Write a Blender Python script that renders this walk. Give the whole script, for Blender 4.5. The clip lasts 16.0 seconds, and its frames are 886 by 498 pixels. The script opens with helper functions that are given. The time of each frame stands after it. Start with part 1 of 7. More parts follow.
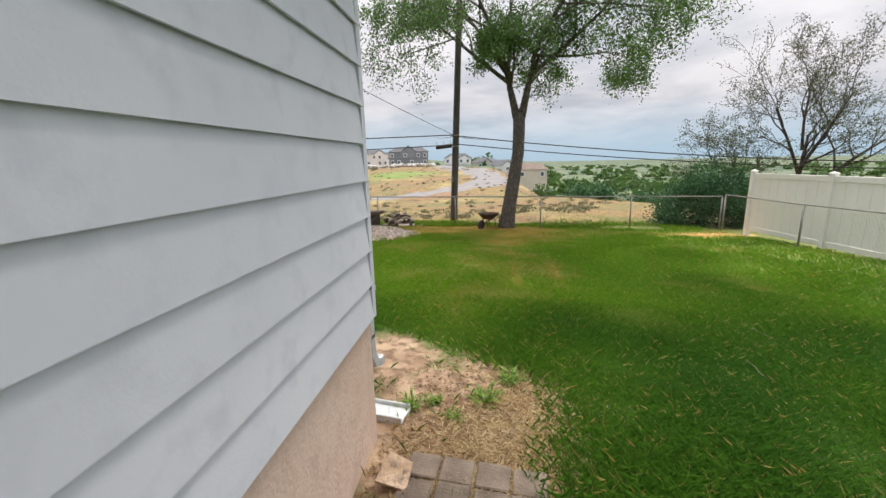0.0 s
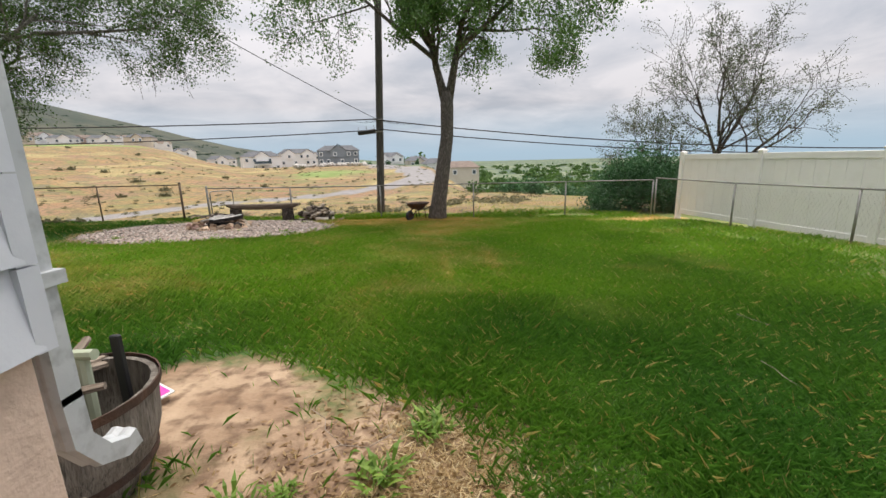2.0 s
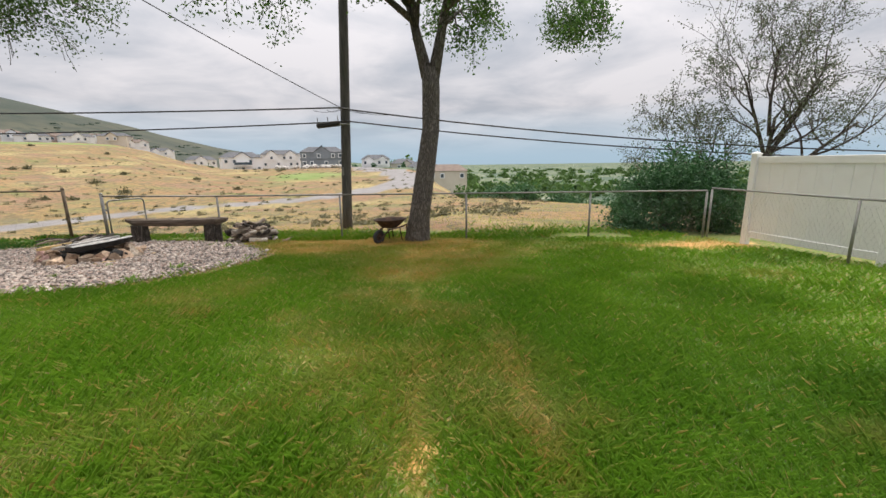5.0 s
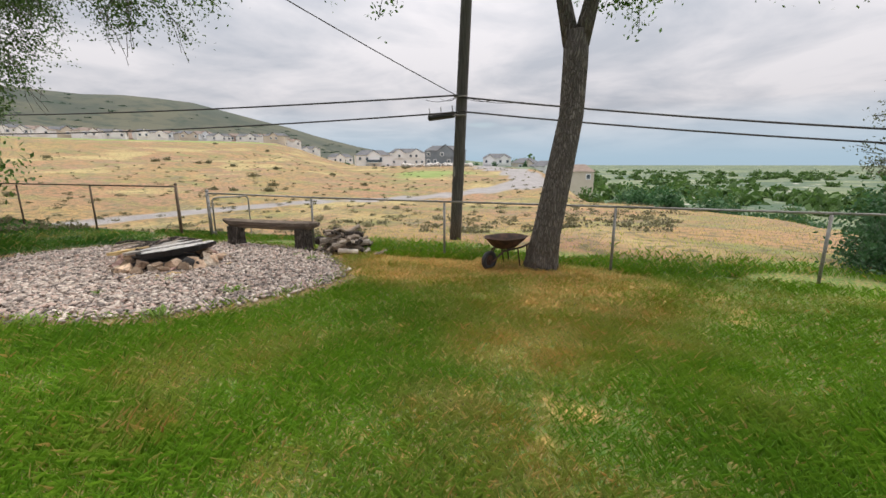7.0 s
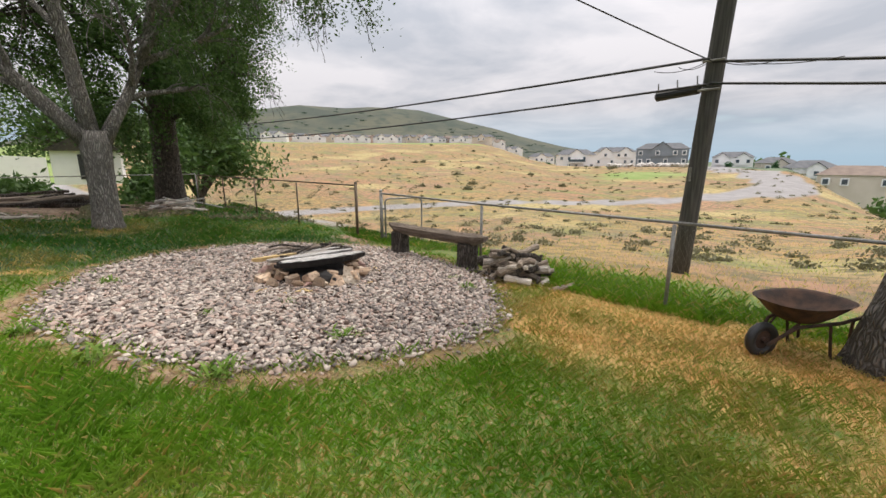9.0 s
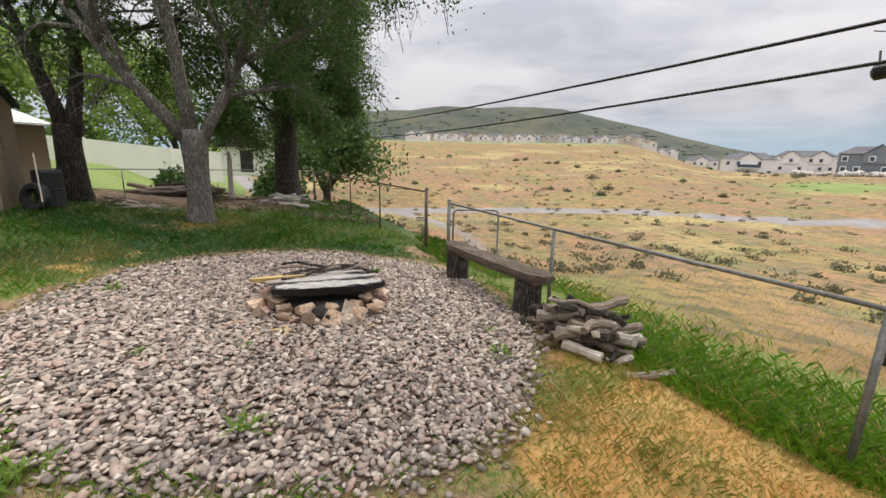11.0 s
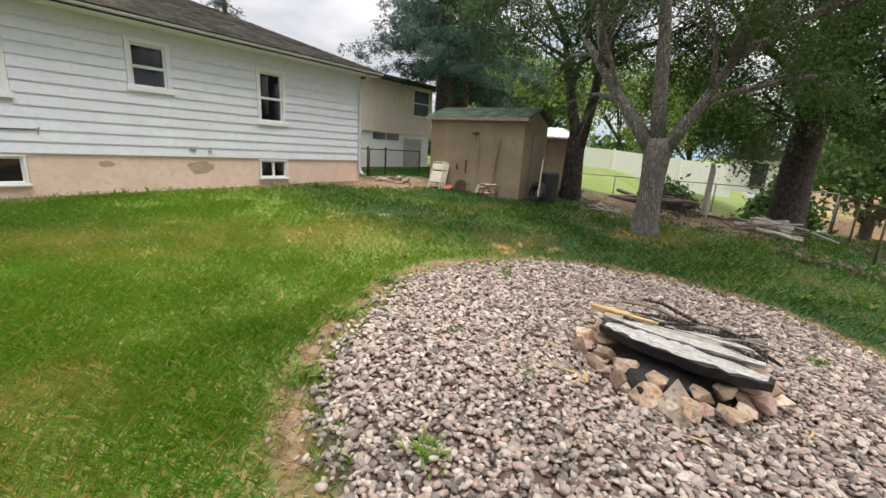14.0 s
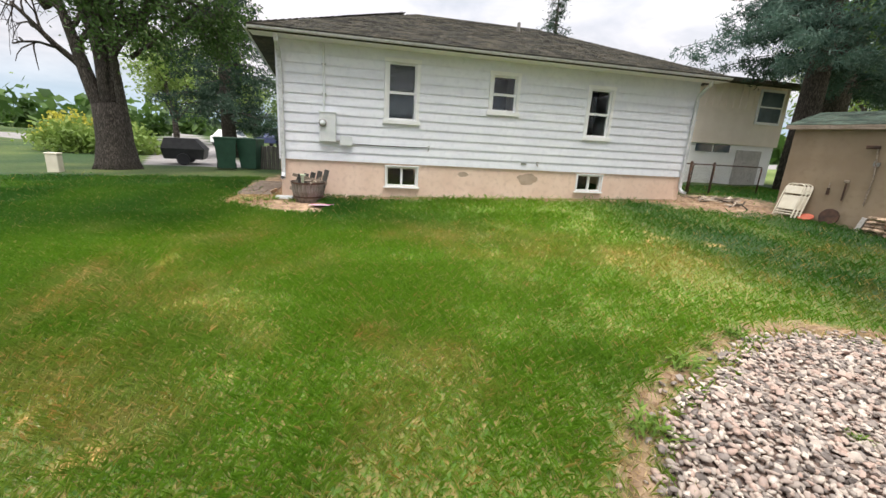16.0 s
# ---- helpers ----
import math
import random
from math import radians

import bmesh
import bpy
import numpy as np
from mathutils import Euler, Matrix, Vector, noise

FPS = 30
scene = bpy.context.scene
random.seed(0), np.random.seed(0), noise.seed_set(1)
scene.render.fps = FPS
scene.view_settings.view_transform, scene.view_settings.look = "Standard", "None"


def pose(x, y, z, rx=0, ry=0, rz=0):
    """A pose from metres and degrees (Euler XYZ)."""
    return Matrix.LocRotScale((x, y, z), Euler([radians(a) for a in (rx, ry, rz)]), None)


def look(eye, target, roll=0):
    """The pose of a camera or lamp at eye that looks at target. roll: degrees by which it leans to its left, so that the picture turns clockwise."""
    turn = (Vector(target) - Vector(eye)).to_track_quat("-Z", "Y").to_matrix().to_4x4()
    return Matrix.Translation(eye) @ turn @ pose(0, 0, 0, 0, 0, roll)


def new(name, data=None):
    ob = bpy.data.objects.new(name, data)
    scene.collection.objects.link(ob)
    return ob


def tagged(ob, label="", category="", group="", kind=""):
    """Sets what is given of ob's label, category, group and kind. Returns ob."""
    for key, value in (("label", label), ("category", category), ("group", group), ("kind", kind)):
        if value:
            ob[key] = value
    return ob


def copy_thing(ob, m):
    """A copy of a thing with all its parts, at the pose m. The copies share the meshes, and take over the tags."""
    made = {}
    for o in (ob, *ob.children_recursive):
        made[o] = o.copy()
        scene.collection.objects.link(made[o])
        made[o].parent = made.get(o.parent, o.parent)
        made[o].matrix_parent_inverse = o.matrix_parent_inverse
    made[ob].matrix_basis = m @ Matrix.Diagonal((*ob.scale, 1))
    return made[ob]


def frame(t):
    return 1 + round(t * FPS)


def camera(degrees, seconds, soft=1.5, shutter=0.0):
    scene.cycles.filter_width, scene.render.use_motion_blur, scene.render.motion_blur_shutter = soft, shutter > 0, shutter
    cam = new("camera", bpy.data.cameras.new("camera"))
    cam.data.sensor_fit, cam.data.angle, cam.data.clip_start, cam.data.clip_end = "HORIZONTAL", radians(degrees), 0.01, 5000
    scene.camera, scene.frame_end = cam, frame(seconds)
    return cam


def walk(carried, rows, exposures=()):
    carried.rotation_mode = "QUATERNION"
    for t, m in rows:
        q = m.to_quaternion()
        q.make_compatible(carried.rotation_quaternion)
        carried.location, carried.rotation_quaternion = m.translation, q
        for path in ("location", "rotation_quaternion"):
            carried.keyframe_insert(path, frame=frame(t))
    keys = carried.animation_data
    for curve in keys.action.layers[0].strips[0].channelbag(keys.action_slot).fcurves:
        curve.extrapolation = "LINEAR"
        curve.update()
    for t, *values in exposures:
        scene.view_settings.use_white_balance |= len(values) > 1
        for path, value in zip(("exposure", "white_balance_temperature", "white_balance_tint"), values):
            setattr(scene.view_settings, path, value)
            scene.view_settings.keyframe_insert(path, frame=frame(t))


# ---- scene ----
cam = camera(94.8, 16.0)
PATH = [
    (0, (0.98, -2.174, 1.715), (0.528, -0.273, 1.291), -1.3),
    (0.5, (0.999, -1.934, 1.529), (0.62, -0.016, 1.11), -1.3),
    (1, (0.927, -1.559, 1.346), (0.63, 0.373, 0.927), -1.5),
    (1.5, (0.936, -1.234, 1.236), (0.72, 0.709, 0.813), -1.4),
    (2, (1.005, -0.796, 1.205), (0.86, 1.151, 0.774), -1.5),
    (2.5, (1.054, -0.265, 1.193), (0.965, 1.686, 0.761), -1.3),
    (3, (0.929, 0.388, 1.256), (0.883, 2.339, 0.82), -1.3),
    (5.3, (0.862, 3.072, 1.135), (0.765, 5.025, 0.719), -0.7),
    (5.5, (0.822, 3.299, 1.138), (0.703, 5.252, 0.72), -0.8),
    (6, (0.759, 3.917, 1.121), (0.538, 5.86, 0.701), -0.7),
    (6.5, (0.646, 4.51, 1.138), (0.245, 6.424, 0.719), -0.4),
    (7, (0.495, 5.093, 1.148), (-0.135, 6.945, 0.731), -0.1),
    (7.5, (0.288, 5.652, 1.127), (-0.586, 7.402, 0.711), 0.0),
    (8, (0.033, 6.182, 1.141), (-1.063, 7.802, 0.722), 0.1),
    (8.5, (-0.224, 6.728, 1.112), (-1.501, 8.209, 0.693), -0.1),
    (8.7, (-0.331, 6.918, 1.113), (-1.666, 8.347, 0.695), -0.1),
    (10.8, (-1.014, 8.933, 1.207), (-2.733, 9.862, 0.781), 1.4),
    (11, (-1.091, 9.119, 1.226), (-2.853, 9.965, 0.799), 1.4),
    (11.5, (-1.413, 9.516, 1.218), (-3.274, 10.102, 0.781), 1.8),
    (12, (-1.62, 9.797, 1.237), (-3.554, 10.044, 0.792), 2.1),
    (12.5, (-1.848, 10.027, 1.272), (-3.79, 9.878, 0.815), 2.5),
    (13, (-1.98, 10.13, 1.294), (-3.849, 9.592, 0.831), 3.0),
    (13.5, (-2.062, 10.239, 1.295), (-3.785, 9.34, 0.822), 3.2),
    (14, (-2.124, 10.297, 1.247), (-3.641, 9.081, 0.778), 3.3),
    (14.5, (-2.082, 10.292, 1.233), (-3.359, 8.828, 0.76), 3.4),
    (15, (-1.998, 10.177, 1.291), (-3.016, 8.526, 0.805), 3.5),
    (15.5, (-1.832, 10.046, 1.334), (-2.573, 8.257, 0.836), 3.6),
    (16, (-1.633, 9.911, 1.395), (-2.056, 8.025, 0.882), 3.5),
]
EXPOSURES = [(0, 0.46), (1.5, 0.37), (3, 0.34), (6.5, 0.30), (8.5, 0.37), (11, 0.29), (13.5, 0.44), (16, 0.76)]
walk(cam, [(t, look(e, g, r)) for t, e, g, r in PATH], EXPOSURES)

# ---- world and light ----
world = bpy.data.worlds.new("overcast_sky")
scene.world = world
world.use_nodes = True
wn, wl = world.node_tree.nodes, world.node_tree.links
wn.clear()


def wnode(kind, **props):
    n = wn.new(kind)
    for k, v in props.items():
        n.inputs[k].default_value = v
    return n


sky = wn.new("ShaderNodeTexSky")
sky.sky_type, sky.sun_disc = "NISHITA", False
sky.sun_elevation, sky.sun_rotation = radians(77), radians(12)
bg_sky = wnode("ShaderNodeBackground", Strength=0.11)
wl.new(sky.outputs[0], bg_sky.inputs["Color"])
tc = wn.new("ShaderNodeTexCoord")
sep = wn.new("ShaderNodeSeparateXYZ")
wl.new(tc.outputs["Generated"], sep.inputs[0])
zz = wn.new("ShaderNodeMath")
zz.operation = "MAXIMUM"
zz.inputs[1].default_value = 0.0
wl.new(sep.outputs["Z"], zz.inputs[0])
za = wn.new("ShaderNodeMath")
za.operation = "ADD"
za.inputs[1].default_value = 0.16
wl.new(zz.outputs[0], za.inputs[0])
flat = wn.new("ShaderNodeVectorMath")
flat.operation = "DIVIDE"
comb = wn.new("ShaderNodeCombineXYZ")
for k in range(3):
    wl.new(za.outputs[0], comb.inputs[k])
wl.new(tc.outputs["Generated"], flat.inputs[0])
wl.new(comb.outputs[0], flat.inputs[1])
cl1 = wnode("ShaderNodeTexNoise", Scale=1.1, Detail=7.0, Roughness=0.55, Distortion=0.35)
cl2 = wnode("ShaderNodeTexNoise", Scale=0.55, Detail=3.0, Roughness=0.5)
for n in (cl1, cl2):
    wl.new(flat.outputs[0], n.inputs["Vector"])
ramp = wn.new("ShaderNodeValToRGB")
ramp.color_ramp.elements[0].position, ramp.color_ramp.elements[0].color = 0.36, (0.43, 0.45, 0.50, 1)
ramp.color_ramp.elements[1].position, ramp.color_ramp.elements[1].color = 0.60, (0.675, 0.655, 0.68, 1)
wl.new(cl1.outputs["Fac"], ramp.inputs[0])
# a band of blue-grey rain cloud low over the valley
low = wn.new("ShaderNodeMapRange")
low.inputs["From Min"].default_value, low.inputs["From Max"].default_value = 0.01, 0.12
wl.new(sep.outputs["Z"], low.inputs["Value"])
lowmix = wn.new("ShaderNodeMix")
lowmix.data_type = "RGBA"
lowmix.inputs["A"].default_value = (0.44, 0.58, 0.70, 1)
wl.new(low.outputs[0], lowmix.inputs["Factor"])
wl.new(ramp.outputs[0], lowmix.inputs["B"])
bg_cloud = wnode("ShaderNodeBackground", Strength=0.92)
wl.new(lowmix.outputs["Result"], bg_cloud.inputs["Color"])
# an overcast sky grows brighter towards the zenith
zen = wn.new("ShaderNodeMath")
zen.operation = "MULTIPLY_ADD"
zen.inputs[1].default_value, zen.inputs[2].default_value = 1.15, 0.76
wl.new(zz.outputs[0], zen.inputs[0])
wl.new(zen.outputs[0], bg_cloud.inputs["Strength"])
cover = wn.new("ShaderNodeMapRange")
cover.inputs["From Min"].default_value, cover.inputs["From Max"].default_value = 0.29, 0.36
wl.new(cl2.outputs["Fac"], cover.inputs["Value"])
mixw = wn.new("ShaderNodeMixShader")
wl.new(cover.outputs[0], mixw.inputs[0])
wl.new(bg_sky.outputs[0], mixw.inputs[1])
wl.new(bg_cloud.outputs[0], mixw.inputs[2])
wout = wn.new("ShaderNodeOutputWorld")
wl.new(mixw.outputs[0], wout.inputs[0])

sun_data = bpy.data.lights.new("sun", "SUN")
sun_data.energy, sun_data.angle, sun_data.color = 2.9, radians(45), (1.0, 0.95, 0.86)
sun = new("sun", sun_data)
sun.matrix_world = look((1.5, 7, 30), (0, 0, 0))


# ---- materials ----
def nodes_of(name):
    m = bpy.data.materials.new(name)
    m.use_nodes = True
    return m, m.node_tree.nodes, m.node_tree.links, m.node_tree.nodes["Principled BSDF"]


def mixc(n, l, fac, a, b):
    mx = n.new("ShaderNodeMix")
    mx.data_type = "RGBA"
    for key, v in (("Factor", fac), ("A", a), ("B", b)):
        if isinstance(v, (int, float)):
            mx.inputs[key].default_value = v
        elif isinstance(v, tuple):
            mx.inputs[key].default_value = (*v, 1)
        else:
            l.new(v, mx.inputs[key])
    return mx.outputs["Result"]


def noise_of(n, l, scale, lo=0.35, hi=0.65, detail=4.0, stretch=None, coord="Object"):
    t = n.new("ShaderNodeTexCoord")
    v = t.outputs[coord]
    if stretch:
        mp = n.new("ShaderNodeMapping")
        mp.inputs["Scale"].default_value = stretch
        l.new(v, mp.inputs[0])
        v = mp.outputs[0]
    tx = n.new("ShaderNodeTexNoise")
    tx.inputs["Scale"].default_value, tx.inputs["Detail"].default_value = scale, detail
    l.new(v, tx.inputs["Vector"])
    mr = n.new("ShaderNodeMapRange")
    mr.inputs["From Min"].default_value, mr.inputs["From Max"].default_value = lo, hi
    l.new(tx.outputs["Fac"], mr.inputs["Value"])
    return mr.outputs[0]


def surf(name, c1, c2, scale=6.0, rough=0.8, bump=0.3, bscale=60.0, metal=0.0, c3=None, stretch=None, rnd=0.0, island=0.0, dist=0.01):
    """A surface of two colours mixed by coarse noise, a third by fine noise, with relief; rnd and island vary pieces."""
    m, n, l, p = nodes_of(name)
    col = mixc(n, l, noise_of(n, l, scale, stretch=stretch), c1, c2)
    if c3:
        col = mixc(n, l, noise_of(n, l, scale * 5.3, 0.5, 0.72, stretch=stretch), col, c3)
    if rnd or island:
        if rnd:
            src = n.new("ShaderNodeObjectInfo").outputs["Random"]
        else:
            src = n.new("ShaderNodeNewGeometry").outputs["Random Per Island"]
        hsv = n.new("ShaderNodeHueSaturation")
        mr = n.new("ShaderNodeMapRange")
        amt = rnd or island
        mr.inputs["To Min"].default_value, mr.inputs["To Max"].default_value = 1 - amt, 1 + amt
        l.new(src, mr.inputs["Value"])
        l.new(mr.outputs[0], hsv.inputs["Value"])
        l.new(col, hsv.inputs["Color"])
        col = hsv.outputs[0]
    l.new(col, p.inputs["Base Color"])
    p.inputs["Roughness"].default_value, p.inputs["Metallic"].default_value = rough, metal
    if bump:
        b = n.new("ShaderNodeBump")
        b.inputs["Strength"].default_value, b.inputs["Distance"].default_value = bump, dist
        l.new(noise_of(n, l, bscale, 0.25, 0.75, stretch=stretch), b.inputs["Height"])
        l.new(b.outputs[0], p.inputs["Normal"])
    return m


def bark(name, crack, face, ridge):
    """Furrowed bark: long plates parted by dark cracks."""
    m, n, l, p = nodes_of(name)
    t = n.new("ShaderNodeTexCoord")
    mp = n.new("ShaderNodeMapping")
    mp.inputs["Scale"].default_value = (1, 1, 0.13)
    nz = n.new("ShaderNodeTexNoise")
    nz.inputs["Scale"].default_value = 5.0
    l.new(t.outputs["Object"], nz.inputs["Vector"])
    ad = n.new("ShaderNodeVectorMath")
    ad.operation = "MULTIPLY_ADD"
    ad.inputs[1].default_value = (0.12, 0.12, 0.3)
    l.new(nz.outputs["Color"], ad.inputs[0])
    l.new(t.outputs["Object"], ad.inputs[2])
    l.new(ad.outputs[0], mp.inputs[0])
    vo = n.new("ShaderNodeTexVoronoi")
    vo.feature = "DISTANCE_TO_EDGE"
    vo.inputs["Scale"].default_value = 30.0
    l.new(mp.outputs[0], vo.inputs["Vector"])
    mr = n.new("ShaderNodeMapRange")
    mr.inputs["From Max"].default_value = 0.3
    l.new(vo.outputs["Distance"], mr.inputs["Value"])
    col = mixc(n, l, noise_of(n, l, 7), face, ridge)
    col = mixc(n, l, mr.outputs[0], crack, col)
    l.new(col, p.inputs["Base Color"])
    p.inputs["Roughness"].default_value = 0.95
    b = n.new("ShaderNodeBump")
    b.inputs["Strength"].default_value, b.inputs["Distance"].default_value = 1.0, 0.03
    l.new(mr.outputs[0], b.inputs["Height"])
    l.new(b.outputs[0], p.inputs["Normal"])
    return m


M_SIDING = surf("painted_siding", (0.70, 0.715, 0.78), (0.755, 0.77, 0.825), 1.6, 0.6, 0.05, 90, c3=(0.665, 0.68, 0.745), rnd=0.025)
M_FOUND = surf("peach_foundation", (0.73, 0.54, 0.43), (0.79, 0.61, 0.50), 1.7, 0.9, 0.3, 45, c3=(0.67, 0.50, 0.40))
M_TRIM = surf("white_trim", (0.76, 0.77, 0.78), (0.82, 0.82, 0.82), 3, 0.45, 0.05, 60)
M_GUTTER = surf("white_gutter", (0.52, 0.54, 0.56), (0.64, 0.65, 0.66), 4, 0.45, 0.05, 40, c3=(0.40, 0.41, 0.42))
M_SHINGLE = surf("weathered_shingle", (0.022, 0.021, 0.017), (0.062, 0.054, 0.04), 2.2, 0.95, 0.8, 90, c3=(0.085, 0.08, 0.045), island=0.5)
M_GREENSHINGLE = surf("green_shingle", (0.045, 0.075, 0.058), (0.10, 0.14, 0.11), 3, 0.95, 0.6, 90, c3=(0.09, 0.085, 0.06), island=0.45)
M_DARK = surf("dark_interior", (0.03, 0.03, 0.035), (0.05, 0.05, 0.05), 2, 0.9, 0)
M_BLIND = surf("window_blind", (0.045, 0.047, 0.05), (0.07, 0.072, 0.075), 4, 0.7, 0)
M_METERBOX = surf("grey_meter_box", (0.58, 0.61, 0.63), (0.66, 0.68, 0.69), 6, 0.5, 0.05, 40)
M_GALV = surf("galvanised_steel", (0.24, 0.235, 0.225), (0.34, 0.335, 0.32), 14, 0.55, 0.1, 90, metal=0.4, c3=(0.19, 0.155, 0.12))
M_OLDSTEEL = surf("rust_stained_steel", (0.11, 0.085, 0.06), (0.20, 0.15, 0.105), 14, 0.7, 0.1, 90, metal=0.3, c3=(0.09, 0.055, 0.035))
M_RUST = surf("rusty_steel", (0.05, 0.034, 0.028), (0.12, 0.066, 0.045), 9, 0.85, 0.3, 80, metal=0.3)
M_POLE = surf("creosoted_pole", (0.06, 0.058, 0.054), (0.125, 0.118, 0.108), 5, 0.9, 0.6, 30, stretch=(6, 6, 0.35))
M_BARK = bark("grey_bark", (0.085, 0.072, 0.06), (0.20, 0.175, 0.15), (0.28, 0.25, 0.22))
M_BARKPALE = bark("pale_bark", (0.15, 0.135, 0.12), (0.33, 0.30, 0.27), (0.46, 0.425, 0.39))
M_BARKDARK = bark("dark_bark", (0.035, 0.028, 0.023), (0.115, 0.095, 0.078), (0.19, 0.16, 0.135))
M_CABLE = surf("black_cable", (0.02, 0.02, 0.022), (0.03, 0.03, 0.03), 5, 0.6, 0)
M_BLACKPLASTIC = surf("black_plastic", (0.018, 0.018, 0.02), (0.03, 0.03, 0.032), 5, 0.5, 0.05)
M_VINYL = surf("white_vinyl", (0.88, 0.86, 0.835), (0.91, 0.89, 0.87), 0.8, 0.4, 0.03, 40, c3=(0.86, 0.84, 0.81))
M_SHED = surf("tan_stucco", (0.25, 0.187, 0.125), (0.34, 0.26, 0.18), 1.1, 0.9, 0.35, 50, c3=(0.27, 0.20, 0.13))
M_WOODOLD = surf("weathered_wood", (0.24, 0.185, 0.14), (0.38, 0.31, 0.25), 4, 0.9, 0.6, 20, stretch=(0.6, 5, 5), c3=(0.14, 0.11, 0.085), rnd=0.2)
M_WOODPALE = surf("bleached_wood", (0.50, 0.43, 0.36), (0.68, 0.62, 0.56), 5, 0.85, 0.5, 30, stretch=(0.6, 5, 5), c3=(0.30, 0.24, 0.19), rnd=0.3)
M_CHAR = surf("charred_wood", (0.012, 0.011, 0.011), (0.035, 0.03, 0.028), 6, 0.8, 0.7, 25)
M_ASHWOOD = surf("ash_white_wood", (0.50, 0.46, 0.43), (0.78, 0.75, 0.72), 6, 0.9, 0.8, 25, stretch=(0.6, 6, 6), c3=(0.10, 0.09, 0.085))
M_FRESHWOOD = surf("split_yellow_wood", (0.60, 0.40, 0.16), (0.72, 0.54, 0.28), 5, 0.85, 0.4, 25, stretch=(0.6, 5, 5))
M_ROCK = surf("tan_rock", (0.34, 0.225, 0.145), (0.58, 0.43, 0.31), 5, 0.92, 0.9, 18, c3=(0.17, 0.12, 0.09), rnd=0.45)
M_ROCKPALE = surf("pale_rock", (0.46, 0.36, 0.27), (0.66, 0.56, 0.45), 5, 0.92, 0.8, 18, c3=(0.30, 0.22, 0.16), rnd=0.3)
M_ROCKPINK = surf("pink_rock", (0.42, 0.25, 0.21), (0.58, 0.40, 0.35), 5, 0.92, 0.8, 18, c3=(0.26, 0.17, 0.14), rnd=0.3)
M_NB = surf("beige_lap_siding", (0.76, 0.67, 0.57), (0.82, 0.73, 0.63), 2, 0.7, 0.1, 60)
M_WHITEWALL = surf("white_painted_wall", (0.82, 0.81, 0.80), (0.87, 0.86, 0.85), 2, 0.7, 0.1, 50)
M_GREENBIN = surf("green_plastic", (0.012, 0.05, 0.03), (0.02, 0.07, 0.042), 4, 0.5, 0.05)
M_CONCRETE = surf("pale_concrete", (0.42, 0.40, 0.37), (0.54, 0.51, 0.48), 3, 0.9, 0.4, 60, c3=(0.36, 0.34, 0.31))
M_PAVER = surf("concrete_paver", (0.13, 0.10, 0.078), (0.21, 0.165, 0.13), 7, 0.95, 0.5, 70, rnd=0.18)
M_CREAM = surf("cream_enamel", (0.68, 0.62, 0.50), (0.76, 0.70, 0.58), 6, 0.45, 0.05)


def glass_mat():
    m, n, l, p = nodes_of("window_glass")
    p.inputs["Base Color"].default_value = (0.9, 0.95, 0.95, 1)
    p.inputs["Roughness"].default_value = 0.02
    p.inputs["Transmission Weight"].default_value = 1.0
    p.inputs["IOR"].default_value = 1.45
    return m


M_GLASS = glass_mat()


def leaf_mat(name, a, b, c):
    m, n, l, p = nodes_of(name)
    r = n.new("ShaderNodeNewGeometry").outputs["Random Per Island"]
    ramp = n.new("ShaderNodeValToRGB")
    ramp.color_ramp.elements[0].color, ramp.color_ramp.elements[1].color = (*a, 1), (*c, 1)
    e = ramp.color_ramp.elements.new(0.5)
    e.color = (*b, 1)
    l.new(r, ramp.inputs[0])
    col = mixc(n, l, noise_of(n, l, 0.7), ramp.outputs[0], (b[0] * 0.75, b[1] * 0.75, b[2] * 0.7))
    l.new(col, p.inputs["Base Color"])
    p.inputs["Roughness"].default_value = 0.6
    tr = n.new("ShaderNodeBsdfTranslucent")
    l.new(col, tr.inputs["Color"])
    ms = n.new("ShaderNodeMixShader")
    ms.inputs[0].default_value = 0.4
    l.new(p.outputs[0], ms.inputs[1])
    l.new(tr.outputs[0], ms.inputs[2])
    l.new(ms.outputs[0], n["Material Output"].inputs[0])
    return m


M_LEAF = leaf_mat("elm_leaf", (0.06, 0.14, 0.03), (0.105, 0.22, 0.05), (0.21, 0.34, 0.10))
M_LEAFDARK = leaf_mat("shaded_leaf", (0.045, 0.095, 0.022), (0.08, 0.16, 0.035), (0.17, 0.27, 0.075))
M_LEAFLIGHT = leaf_mat("spring_leaf", (0.16, 0.26, 0.05), (0.24, 0.36, 0.08), (0.36, 0.44, 0.12))
M_LEAFYELLOW = leaf_mat("yellow_shrub_leaf", (0.45, 0.42, 0.05), (0.55, 0.52, 0.08), (0.62, 0.60, 0.15))
M_LEAFGREY = leaf_mat("sparse_leaf", (0.09, 0.12, 0.06), (0.14, 0.18, 0.10), (0.22, 0.20, 0.15))
M_BUSH = leaf_mat("bush_leaf", (0.03, 0.09, 0.035), (0.05, 0.14, 0.05), (0.09, 0.20, 0.08))
M_NEEDLE = leaf_mat("spruce_needle", (0.02, 0.05, 0.03), (0.035, 0.075, 0.045), (0.06, 0.11, 0.075))
M_NEEDLEBLUE = leaf_mat("blue_spruce_needle", (0.05, 0.11, 0.085), (0.09, 0.17, 0.13), (0.16, 0.25, 0.20))
M_SAGE = leaf_mat("sagebrush", (0.14, 0.14, 0.075), (0.20, 0.19, 0.105), (0.27, 0.25, 0.14))
